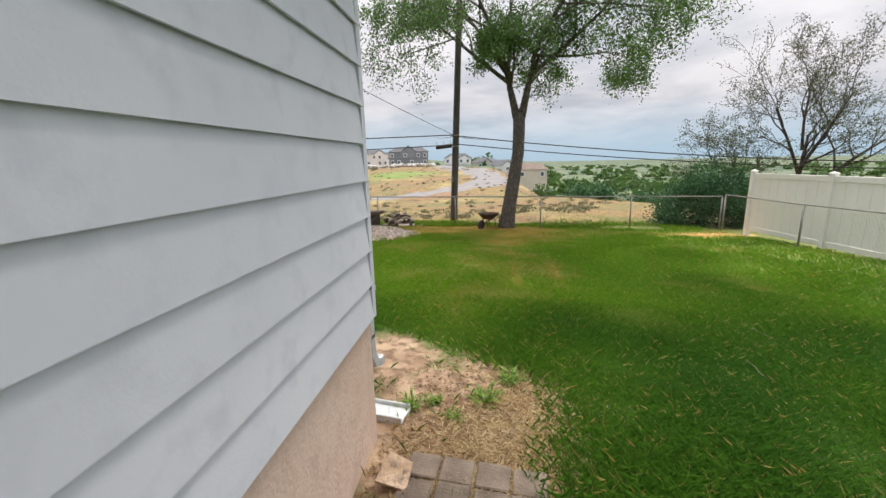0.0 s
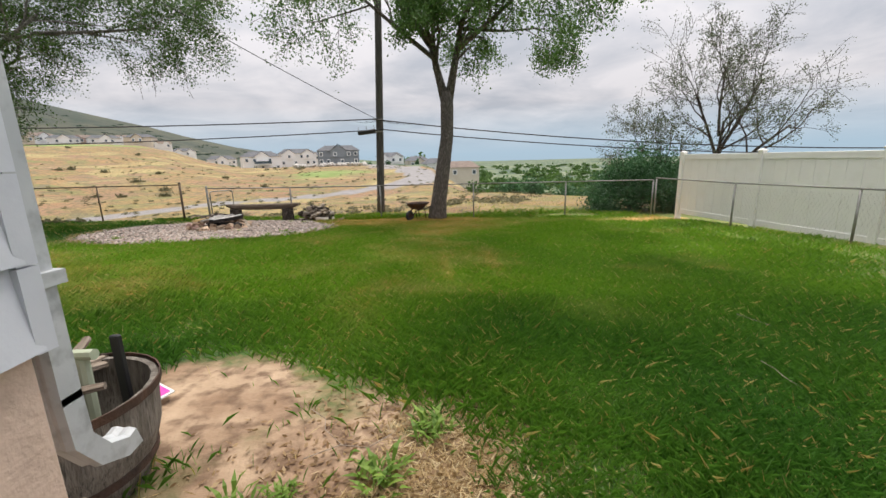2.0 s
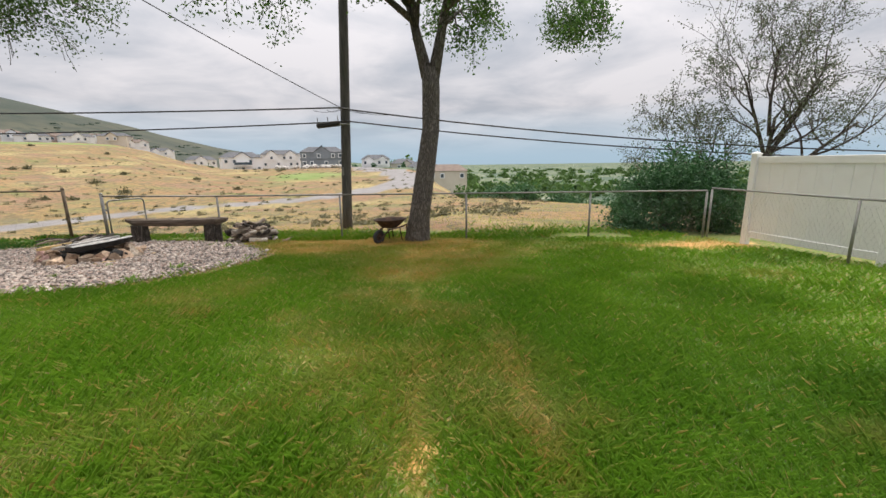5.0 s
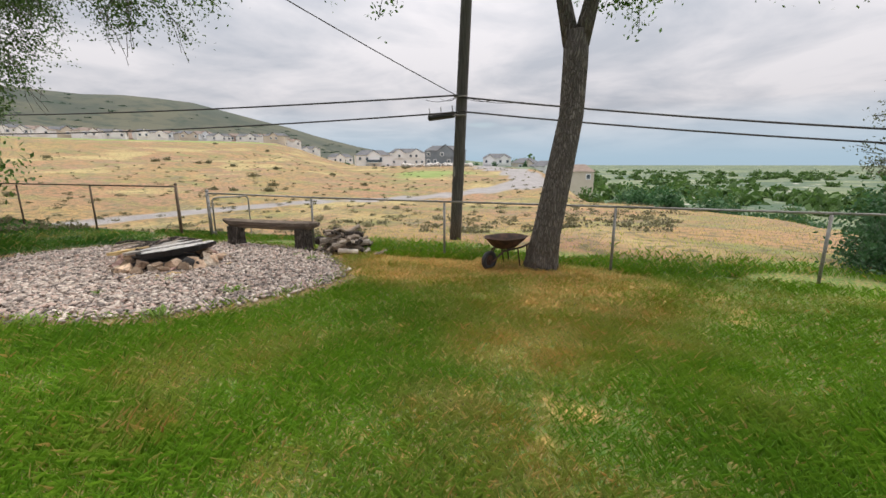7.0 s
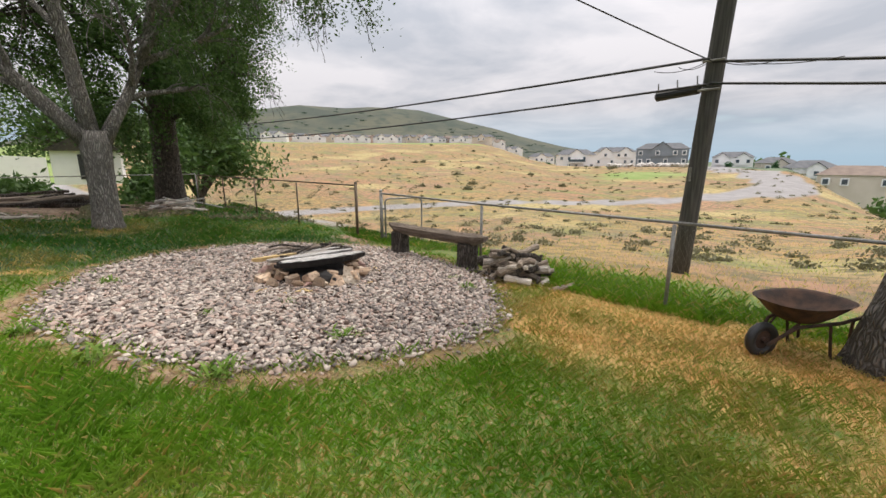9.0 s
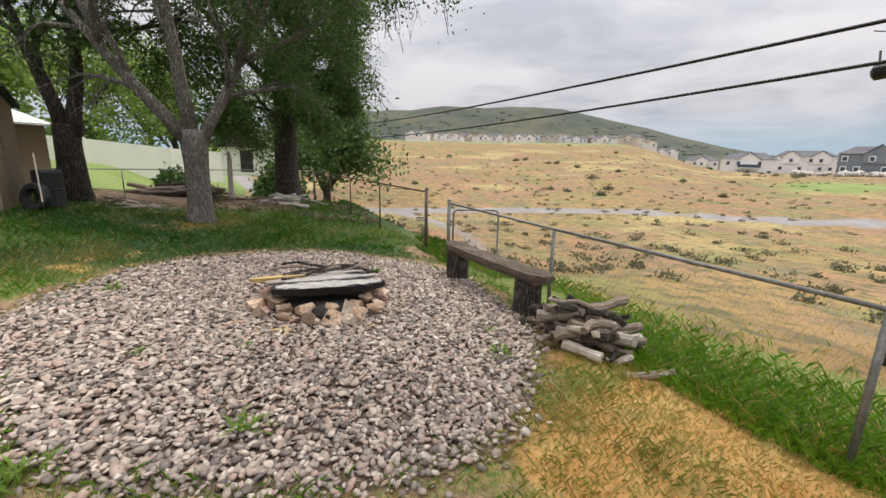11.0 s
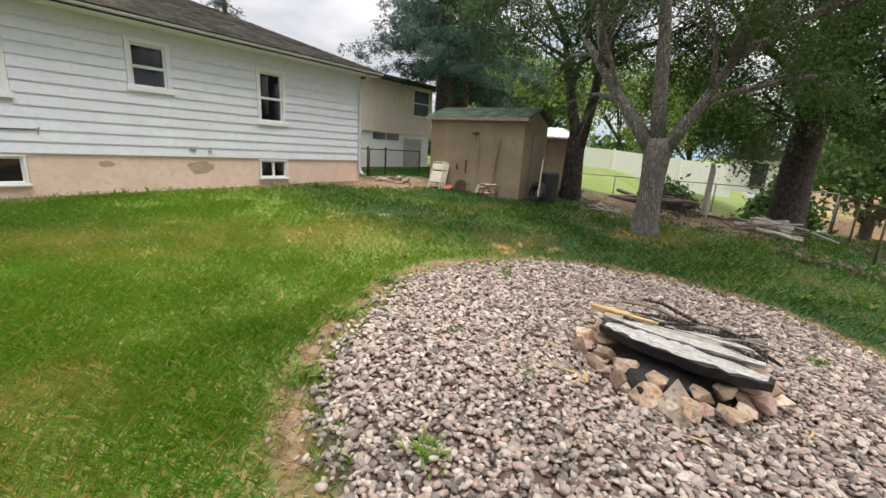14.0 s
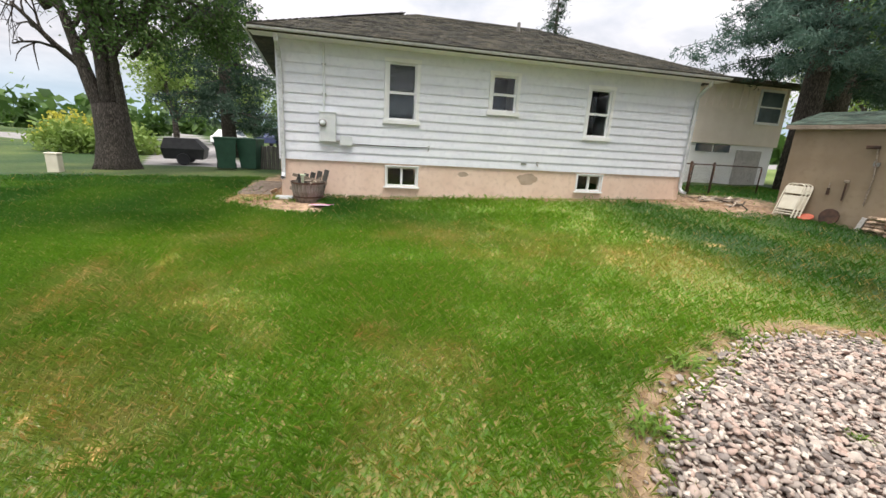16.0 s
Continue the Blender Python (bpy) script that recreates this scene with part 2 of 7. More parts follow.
M_WEED = leaf_mat("weed_leaf", (0.10, 0.20, 0.025), (0.18, 0.31, 0.04), (0.32, 0.44, 0.08))


def ground_mat():
    m, n, l, p = nodes_of("yard_and_field_ground")

    def at(name):
        a = n.new("ShaderNodeAttribute")
        a.attribute_name = name
        return a.outputs["Fac"]

    def edge(src, scale, amount):
        nz = noise_of(n, l, scale, 0.2, 0.8)
        s = n.new("ShaderNodeMath")
        s.operation = "MULTIPLY_ADD"
        l.new(nz, s.inputs[0])
        s.inputs[1].default_value = amount
        l.new(src, s.inputs[2])
        mr = n.new("ShaderNodeMapRange")
        mr.interpolation_type = "SMOOTHSTEP"
        mr.inputs["From Min"].default_value, mr.inputs["From Max"].default_value = amount / 2 + 0.3, amount / 2 + 0.7
        l.new(s.outputs[0], mr.inputs["Value"])
        return mr.outputs[0]

    soil = mixc(n, l, noise_of(n, l, 1.1), (0.085, 0.18, 0.026), (0.13, 0.22, 0.04))
    soil = mixc(n, l, noise_of(n, l, 22, 0.44, 0.62), soil, (0.34, 0.26, 0.10))
    # soil of the deep green lawn, with the shade between blades in its colour
    soil = mixc(n, l, at("lush_shade"), soil, mixc(n, l, noise_of(n, l, 8), (0.016, 0.046, 0.009), (0.032, 0.072, 0.015)))
    dry = mixc(n, l, noise_of(n, l, 2.2), (0.62, 0.33, 0.11), (0.66, 0.45, 0.18))
    dry = mixc(n, l, noise_of(n, l, 19, 0.5, 0.8), dry, (0.32, 0.21, 0.075))
    dirt = mixc(n, l, noise_of(n, l, 2.6), (0.25, 0.155, 0.095), (0.46, 0.33, 0.22))
    dirt = mixc(n, l, noise_of(n, l, 9, 0.46, 0.64), dirt, (0.17, 0.105, 0.065))
    bed = mixc(n, l, noise_of(n, l, 20), (0.10, 0.068, 0.055), (0.20, 0.14, 0.11))
    field = mixc(n, l, noise_of(n, l, 0.05, 0.4, 0.62, 5), (0.315, 0.21, 0.082), (0.33, 0.172, 0.092))
    field = mixc(n, l, noise_of(n, l, 0.11, 0.46, 0.6, 6), field, (0.29, 0.165, 0.10))
    field = mixc(n, l, noise_of(n, l, 0.16, 0.49, 0.65, 6, stretch=(1, 2.2, 1)), field, (0.20, 0.20, 0.065))
    field = mixc(n, l, noise_of(n, l, 0.45, 0.56, 0.68, 6), field, (0.17, 0.15, 0.085))
    field = mixc(n, l, noise_of(n, l, 1.3, 0.48, 0.66, 6), field, (0.17, 0.125, 0.06))
    field = mixc(n, l, noise_of(n, l, 0.09, 0.54, 0.64, 6), field, (0.38, 0.30, 0.13))
    field = mixc(n, l, noise_of(n, l, 2.6, 0.52, 0.62, 6), field, (0.12, 0.105, 0.045))
    hill = mixc(n, l, noise_of(n, l, 0.012, 0.42, 0.6, 8), (0.045, 0.056, 0.042), (0.085, 0.085, 0.056))
    hill = mixc(n, l, noise_of(n, l, 0.07, 0.5, 0.66, 6), hill, (0.035, 0.05, 0.035))
    valley = mixc(n, l, noise_of(n, l, 0.015, 0.42, 0.58, 8), (0.06, 0.10, 0.06), (0.14, 0.17, 0.09))
    valley = mixc(n, l, noise_of(n, l, 0.06, 0.62, 0.7, 4), valley, (0.46, 0.44, 0.38))
    road = mixc(n, l, noise_of(n, l, 0.8), (0.22, 0.205, 0.205), (0.28, 0.265, 0.26))
    meadow = mixc(n, l, noise_of(n, l, 0.3), (0.15, 0.22, 0.05), (0.22, 0.27, 0.085))
    col = mixc(n, l, edge(at("field"), 0.9, 0.5), soil, field)
    col = mixc(n, l, edge(at("meadow"), 0.2, 0.5), col, meadow)
    col = mixc(n, l, edge(at("hill"), 0.02, 0.5), col, hill)
    col = mixc(n, l, edge(at("valley"), 0.06, 0.5), col, valley)
    col = mixc(n, l, edge(at("dry"), 2.4, 0.9), col, dry)
    col = mixc(n, l, edge(at("dirt"), 3.4, 0.7), col, dirt)
    col = mixc(n, l, edge(at("gravel"), 5.0, 0.3), col, bed)
    col = mixc(n, l, edge(at("road"), 0.5, 0.2), col, road)
    l.new(col, p.inputs["Base Color"])
    p.inputs["Roughness"].default_value = 0.95
    b = n.new("ShaderNodeBump")
    b.inputs["Strength"].default_value, b.inputs["Distance"].default_value = 0.8, 0.03
    l.new(noise_of(n, l, 9, 0.2, 0.8, 8), b.inputs["Height"])
    l.new(b.outputs[0], p.inputs["Normal"])
    return m


M_GROUND = ground_mat()


def grass_mat():
    m, n, l, p = nodes_of("grass_blade")
    a = n.new("ShaderNodeAttribute")
    a.attribute_name = "dryness"
    rnd_ = n.new("ShaderNodeNewGeometry").outputs["Random Per Island"]
    lush_shade = n.new("ShaderNodeAttribute")
    lush_shade.attribute_name = "lush_shade"
    # yellowish blades, then deep green ones whose colour also carries shade
    g = mixc(n, l, lush_shade.outputs["Fac"], mixc(n, l, rnd_, (0.17, 0.37, 0.022), (0.32, 0.53, 0.052)), mixc(n, l, rnd_, (0.045, 0.16, 0.02), (0.10, 0.26, 0.04)))
    s = mixc(n, l, noise_of(n, l, 3.0), (0.74, 0.47, 0.16), (0.80, 0.63, 0.28))
    col = mixc(n, l, a.outputs["Fac"], g, s)
    l.new(col, p.inputs["Base Color"])
    p.inputs["Roughness"].default_value = 0.55
    tr = n.new("ShaderNodeBsdfTranslucent")
    l.new(col, tr.inputs["Color"])
    ms = n.new("ShaderNodeMixShader")
    ms.inputs[0].default_value = 0.45
    l.new(p.outputs[0], ms.inputs[1])
    l.new(tr.outputs[0], ms.inputs[2])
    l.new(ms.outputs[0], n["Material Output"].inputs[0])
    return m


M_GRASS = grass_mat()


def pebble_mat(single):
    m, n, l, p = nodes_of("river_pebble")
    r = n.new("ShaderNodeObjectInfo").outputs["Random"] if single else n.new("ShaderNodeNewGeometry").outputs["Random Per Island"]
    ramp = n.new("ShaderNodeValToRGB")
    els = ramp.color_ramp.elements
    els[0].color, els[1].color = (0.095, 0.076, 0.067, 1), (0.70, 0.605, 0.525, 1)
    for pos, c in ((0.2, (0.25, 0.212, 0.19, 1)), (0.42, (0.385, 0.325, 0.28, 1)), (0.62, (0.48, 0.335, 0.275, 1)), (0.8, (0.53, 0.45, 0.385, 1))):
        e = els.new(pos)
        e.color = c
    l.new(r, ramp.inputs[0])
    col = mixc(n, l, noise_of(n, l, 30, 0.5, 0.8), ramp.outputs[0], (0.34, 0.29, 0.26))
    l.new(col, p.inputs["Base Color"])
    p.inputs["Roughness"].default_value = 0.75
    return m


M_PEBBLE = pebble_mat(False)


# ---- helpers for meshes ----
def raw(name, verts, faces, material, parent=None, label="", smooth=False):
    me = bpy.data.meshes.new(name)
    me.from_pydata([tuple(v) for v in verts], [], faces)
    me.materials.append(material)
    if smooth:
        me.polygons.foreach_set("use_smooth", [True] * len(me.polygons))
    ob = new(name, me)
    ob.parent = parent
    if label:
        ob["label"] = label
    return ob


def part(name, bm, material, parent, label="", smooth=False):
    me = bpy.data.meshes.new(name)
    bmesh.ops.recalc_face_normals(bm, faces=bm.faces)
    bm.to_mesh(me)
    bm.free()
    me.materials.append(material)
    if smooth:
        me.polygons.foreach_set("use_smooth", [True] * len(me.polygons))
    ob = new(name, me)
    ob.parent = parent
    if label:
        ob["label"] = label
    return ob


def thing(name, label, category, m=None, group="", kind=""):
    ob = new(name)
    ob.empty_display_size = 0.1
    if m:
        ob.matrix_world = m
    return tagged(ob, label, category, group, kind)


def add_box(bm, lo, hi, m=None, bevel=0.0):
    c = [(a + b) / 2 for a, b in zip(lo, hi)]
    s = [b - a for a, b in zip(lo, hi)]
    mat = Matrix.Translation(c) @ Matrix.Diagonal((*s, 1))
    if m:
        mat = m @ mat
    r = bmesh.ops.create_cube(bm, size=1, matrix=mat)
    if bevel:
        edges = list({e for v in r["verts"] for e in v.link_edges})
        bmesh.ops.bevel(bm, geom=edges, offset=bevel, segments=1, affect="EDGES")
    return bm


def box(lo, hi, m=None, bevel=0.0):
    return add_box(bmesh.new(), lo, hi, m, bevel)


def add_tube(bm, pts, radii, n=8, cap=True):
    """A tube of n sides along pts."""
    pts = [Vector(p) for p in pts]
    if isinstance(radii, (int, float)):
        radii = [radii] * len(pts)
    rings = []
    side = None
    for i, p in enumerate(pts):
        d = (pts[min(i + 1, len(pts) - 1)] - pts[max(i - 1, 0)]).normalized()
        if side is None:
            side = d.orthogonal().normalized()
        else:
            side = (side - d * side.dot(d)).normalized()
        up = d.cross(side)
        rings.append([bm.verts.new(p + (side * math.cos(a) + up * math.sin(a)) * radii[i]) for a in (2 * math.pi * k / n for k in range(n))])
    for a, b in zip(rings, rings[1:]):
        for k in range(n):
            bm.faces.new((a[k], a[(k + 1) % n], b[(k + 1) % n], b[k]))
    if cap:
        bm.faces.new(rings[0][::-1])
        bm.faces.new(rings[-1])
    return bm


def tube(pts, radii, n=8, cap=True):
    return add_tube(bmesh.new(), pts, radii, n, cap)


def lathe(profile, n=20, m=None):
    """A surface turned round z from (radius, height) pairs."""
    bm = bmesh.new()
    rings = []
    for r, z in profile:
        rings.append([bm.verts.new((r * math.cos(2 * math.pi * k / n), r * math.sin(2 * math.pi * k / n), z)) for k in range(n)])
    for a, b in zip(rings, rings[1:]):
        for k in range(n):
            bm.faces.new((a[k], a[(k + 1) % n], b[(k + 1) % n], b[k]))
    if m:
        bmesh.ops.transform(bm, matrix=m, verts=bm.verts)
    return bm


def rock(seed, size, rough=0.25, sub=2):
    bm = bmesh.new()
    bmesh.ops.create_icosphere(bm, subdivisions=sub, radius=1)
    off = Vector((seed * 7.3, seed * 3.1, seed * 1.7))
    for v in bm.verts:
        k = 1 + rough * noise.noise(v.co * 1.3 + off) * 1.6 + rough * 0.4 * noise.noise(v.co * 3.7 + off)
        v.co = Vector((v.co.x * k * size[0], v.co.y * k * size[1], v.co.z * k * size[2]))
    return bm


# ---- ground ----
def smooth01(a, b, x):
    t = np.clip((x - a) / (b - a), 0, 1)
    return t * t * (3 - 2 * t)


def zyard(x, y):
    yy = np.clip(y, 0, 16)
    return -0.05 - 0.0215 * np.clip(x, -16, 9) * (1 - yy / 16) - 0.053 * yy


def zground(x, y):
    """Height of the ground: the sloping yard, the field, hills to one side and the valley to the other."""
    x, y = np.asarray(x, float), np.asarray(y, float)
    dx, dy = x, y - 5
    b = np.degrees(np.arctan2(-dx, dy))
    d = np.hypot(dx, dy)
    yard = zyard(x, y)
    hillp = np.interp(d, [9, 14, 20, 35, 55, 70, 110, 150, 230, 320, 420, 700, 1200, 4000], [-0.65, -1.5, -2.4, -3.0, -2.2, -1.0, 2.2, 7.0, 11, 15, 24, 0, 0, 0])
    peak = np.interp(b, [-4, 25, 35, 43, 51, 58, 66, 74, 90, 120], [0, 27, 48, 66, 82, 88, 84, 74, 50, 20])
    far = smooth01(330, 720, d) * peak * (1 + 0.05 * np.sin(b * 1.7) + 0.03 * np.sin(b * 4.1 + 1))
    hillp = np.where(d > 420, np.maximum(far, 24 * (1 - smooth01(420, 700, d))), np.where(d > 330, np.maximum(hillp, far), hillp))
    housep = np.interp(d, [9, 16, 25, 40, 70, 100, 190, 300, 700, 4000], [-0.7, -1.5, -2.2, -2.7, -1.8, -0.5, -0.5, -3, -18, -24]) + far * 1.15
    edge = np.interp(b, [-120, -60, -40, -25, -17, -9, 0, 8], [13, 14, 17, 22, 38, 48, 62, 90])
    inner = -0.6 - 0.072 * np.clip(d - 9, 0, 60)
    valp = inner - smooth01(0, 90, d - edge) * 20 - smooth01(90, 500, d - edge) * 5
    wh = smooth01(31, 41, b)
    wv = 1 - smooth01(-3, 7, b)
    z = housep * (1 - wh) * (1 - wv) + hillp * wh + valp * wv
    back = smooth01(84, 100, np.abs(b))
    z = z * (1 - back) + back * np.where(b > 0, 0.2 + 0.012 * np.clip(d - 12, 0, 150), -0.2)
    # a house lot to the east lies level with this one
    out = np.maximum(smooth01(12.7, 15.5, y), np.maximum(smooth01(8.5, 16, x), smooth01(19, 26, -x)))
    out = np.maximum(out, smooth01(6, 16, -y))
    bumps = (np.sin(x * 1.3 + 0.7 * y) * np.sin(y * 1.1 - 0.4 * x)) * 0.012 + np.sin(x * 3.1 + 1) * np.sin(y * 2.7) * 0.006
    bumps = bumps + smooth01(16, 40, d) * 0.25 * np.sin(x * 0.21 + 1.3) * np.sin(y * 0.17)
    return yard * (1 - out) + z * out + bumps * smooth01(0.3, 1.5, np.abs(y) + np.abs(x + 5) * 0)


def zg(x, y):
    return float(zground(x, y))


ROAD = np.array([(-60, 8), (-38, 13), (-33.2, 19), (-32.3, 27), (-30.4, 32), (-26, 37.5), (-20.5, 42), (-15, 50), (-11, 55.5), (-7.8, 62), (-7.6, 74), (-9.8, 86), (-14, 97), (-21, 108), (-40, 175)], float)
ROADW = np.array([1.2, 1.2, 1.2, 1.2, 1.2, 1.2, 1.25, 1.5, 2.0, 2.6, 3.2, 3.8, 4.2, 4.5, 4.5])
TRACK = np.array([(-33.2, 20), (-27, 20.4), (-22.6, 19.8), (-18.7, 19), (-14, 17.2), (-10.6, 15.4), (-8.4, 13.4)], float)
TRACKW = np.array([0.7, 0.6, 0.45, 0.3, 0.2, 0.1, 0.0])


def road_field(x, y):
    best = np.full(x.shape, -9.0)
    for (p, q, wa, wb) in [*zip(ROAD, ROAD[1:], ROADW, ROADW[1:]), *zip(TRACK, TRACK[1:], TRACKW, TRACKW[1:])]:
        v = q - p
        t = np.clip(((x - p[0]) * v[0] + (y - p[1]) * v[1]) / (v @ v), 0, 1)
        dist = np.hypot(x - p[0] - t * v[0], y - p[1] - t * v[1])
        best = np.maximum(best, (wa + t * (wb - wa)) - dist)
    return np.clip(0.5 + best * 0.6, 0, 1)


PIT = (-5.95, 9.85)
BED_C, BED_R = (-5.9, 9.62), (2.9, 2.62)


def bed_dist(x, y):
    """Below 1 inside the pebble bed."""
    a = np.arctan2(y - BED_C[1], x - BED_C[0])
    return np.hypot((x - BED_C[0]) / BED_R[0], (y - BED_C[1]) / BED_R[1]) / (1 + 0.03 * np.sin(3 * a + 1) + 0.02 * np.sin(7 * a))


def soft_blob(x, y, cx, cy, rx, ry):
    return np.clip(1.25 - 0.75 * np.hypot((x - cx) / rx, (y - cy) / ry), 0, 1)


def value_noise(x, y, scale, seed):
    r_ = np.random.RandomState(seed)
    g = r_.uniform(size=(64, 64))
    u, v = np.clip(x, -900, 900) * scale + 3000, np.clip(y, -900, 900) * scale + 3000
    i, j = np.floor(u).astype(int), np.floor(v).astype(int)
    fu, fv = u - i, v - j
    fu, fv = fu * fu * (3 - 2 * fu), fv * fv * (3 - 2 * fv)
    q = lambda a, b: g[a % 64, b % 64]
    return (q(i, j) * (1 - fu) + q(i + 1, j) * fu) * (1 - fv) + (q(i, j + 1) * (1 - fu) + q(i + 1, j + 1) * fu) * fv


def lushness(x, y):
    """1 where the lawn is deep green, with shade between blades and under trees painted in; 0 where it is thin and
    yellowish.
    """
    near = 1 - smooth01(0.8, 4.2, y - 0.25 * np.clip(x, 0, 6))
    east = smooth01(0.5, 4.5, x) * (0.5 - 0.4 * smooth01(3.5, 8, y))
    # deep green in the west includes painted tree shade
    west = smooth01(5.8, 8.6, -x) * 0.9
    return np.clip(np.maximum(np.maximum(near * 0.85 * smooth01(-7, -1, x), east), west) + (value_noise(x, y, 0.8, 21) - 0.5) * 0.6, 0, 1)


def zones(x, y):
    x, y = np.asarray(x, float), np.asarray(y, float)
    d = np.hypot(x, y - 5)
    b = np.degrees(np.arctan2(-x, y - 5))
    z = {}
    z["gravel"] = np.clip(0.5 + (1 - bed_dist(x, y)) * 8, 0, 1)
    z["lush_shade"] = lushness(x, y)
    rim = np.exp(-((bed_dist(x, y) - 1.06) / 0.08) ** 2)
    dry = np.maximum(rim * 0.35, 0.95 * soft_blob(x, y, -1.2, 11.9, 2.6, 0.95))
    dry = np.maximum(dry, 0.9 * soft_blob(x, y, -1.9, 10.9, 1.3, 0.8))
    dry = np.maximum(dry, 0.72 * soft_blob(x, y, 0.5, 11.1, 2.0, 1.5))
    dry = np.maximum(dry, 0.36 * soft_blob(x, y, 0.5, 8.8, 1.2, 1.6))
    dry = np.maximum(dry, 0.8 * soft_blob(x, y, 6.0, 11.6, 1.8, 0.5))
    dry = np.maximum(dry, 0.35 * soft_blob(x, y, -5.5, 4.0, 3.2, 1.3))
    dry = np.maximum(dry, 0.34 * soft_blob(x, y, -8.2, 7.2, 1.5, 0.8))
    dry = np.maximum(dry, 0.45 * soft_blob(x, y, -11.8, 8.0, 1.0, 0.9))
    dry = np.maximum(dry, 0.22 * soft_blob(x, y, -0.2, 6.5, 1.3, 3.4))
    for x0, x1, amt in ((0.62, -0.1, 0.42), (1.3, 0.75, 0.36)):
        line = x0 + (x1 - x0) * (y - 5) / 6.5
        dry = np.maximum(dry, amt * np.exp(-((x - line) / 0.1) ** 2) * smooth01(3.2, 4.6, y) * (y < 10.5) * (0.55 + 0.8 * value_noise(x, y, 2.2, 51)))
    z["dry"] = dry * (y > 0.2) * (y < 13.2)
    dirt = np.maximum(soft_blob(x, y, 0.36, 0.3, 0.74, 1.0), soft_blob(x, y, -0.5, 1.15, 0.7, 0.6))
    dirt = np.maximum(dirt, soft_blob(x, y, 0.4, -2.5, 0.8, 3.0))
    dirt = np.maximum(dirt, 0.6 * np.exp(-((y - 0.25) / 0.3) ** 2) * (x < 0.2) * (x > -11))
    dirt = np.maximum(dirt, soft_blob(x, y, -11.6, 0.4, 1.9, 1.4))
    dirt = np.maximum(dirt, 0.8 * soft_blob(x, y, -17.5, 7.5, 3.5, 4.0))
    dirt = np.maximum(dirt, 0.8 * soft_blob(x, y, -8.6, 12.6, 0.9, 0.8))
    dirt = np.maximum(dirt, 0.4 * soft_blob(x, y, -2.6, 12.75, 1.6, 0.25))
    z["dirt"] = np.maximum(dirt, rim * (0.30 + 0.5 * value_noise(x, y, 0.9, 61)))
    z["field"] = np.maximum(smooth01(13.3, 14.8, y + 0.5 * np.sin(x * 0.9)), smooth01(24, 30, -x) * (y > 6)) * (np.abs(b) < 96)
    z["meadow"] = np.maximum(smooth01(158, 175, d) * (1 - smooth01(200, 235, d)) * smooth01(36, 44, b) * (b < 80), 0.8 * smooth01(19, 22, -x) * (y < 9) * (y > -30))
    z["meadow"] = np.maximum(z["meadow"], 0.8 * soft_blob(x, y, -29, 85, 9, 12))
    z["hill"] = smooth01(230, 300, d) * smooth01(12, 22, b)
    edge = np.interp(b, [-120, -60, -40, -25, -17, -9, 0, 8, 20], [13, 14, 17, 22, 38, 48, 62, 90, 220])
    z["valley"] = smooth01(5, 40, d - edge) * (b < 20) * (b > -110)
    z["road"] = np.maximum(road_field(x, y), np.maximum(smooth01(7.6, 8.6, -y) * (1 - smooth01(1.7, 2.3, np.abs(x - 4.4 + (y + 8) * 0.36))), smooth01(26, 27, -y) * (1 - smooth01(33, 34, -y))))
    return z


def axis(lo, hi, step, far):
    """Even steps from lo to hi, then ever wider ones out to far."""
    mid = list(np.arange(lo, hi + 1e-6, step))
    out, s, v = [], step, hi
    while v < far:
        s = min(s * 1.13, 260)
        v += s
        out.append(v)
    low, s, v = [], step, lo
    while v > -far:
        s = min(s * 1.13, 260)
        v -= s
        low.append(v)
    return np.array(low[::-1] + mid + out)


def build_ground():
    xs, ys = axis(-19, 9, 0.16, 4200), axis(-3, 14, 0.16, 4200)
    gx, gy = np.meshgrid(xs, ys)
    gz = zground(gx, gy)
    nx, ny = len(xs), len(ys)
    co = np.stack([gx, gy, gz], -1).reshape(-1, 3)
    i = (np.arange(ny - 1)[:, None] * nx + np.arange(nx - 1)[None]).ravel()
    quads = np.stack([i, i + 1, i + nx + 1, i + nx], 1)
    me = bpy.data.meshes.new("ground")
    me.from_pydata(co, [], quads.tolist())
    me.polygons.foreach_set("use_smooth", [True] * len(me.polygons))
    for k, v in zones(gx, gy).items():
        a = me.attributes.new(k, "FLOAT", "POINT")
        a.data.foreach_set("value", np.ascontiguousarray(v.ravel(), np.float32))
    me.materials.append(M_GROUND)
    return tagged(new("ground", me), "sloping lawn, dry grass field, hills and green valley", "ground", kind="structure")


build_ground()

# ---- the house ----
HX, HY, EAVE = -10.55, -7.0, 3.38
FT, BOARD = 0.8, 0.203
OPEN_BACK = [(-3.0, -2.36, 1.80, 3.02), (-5.43, -4.83, 2.16, 2.96), (-8.0, -7.42, 1.72, 2.86), (-3.09, -2.36, 0.27, 0.73), (-8.06, -7.36, 0.32, 0.74)]


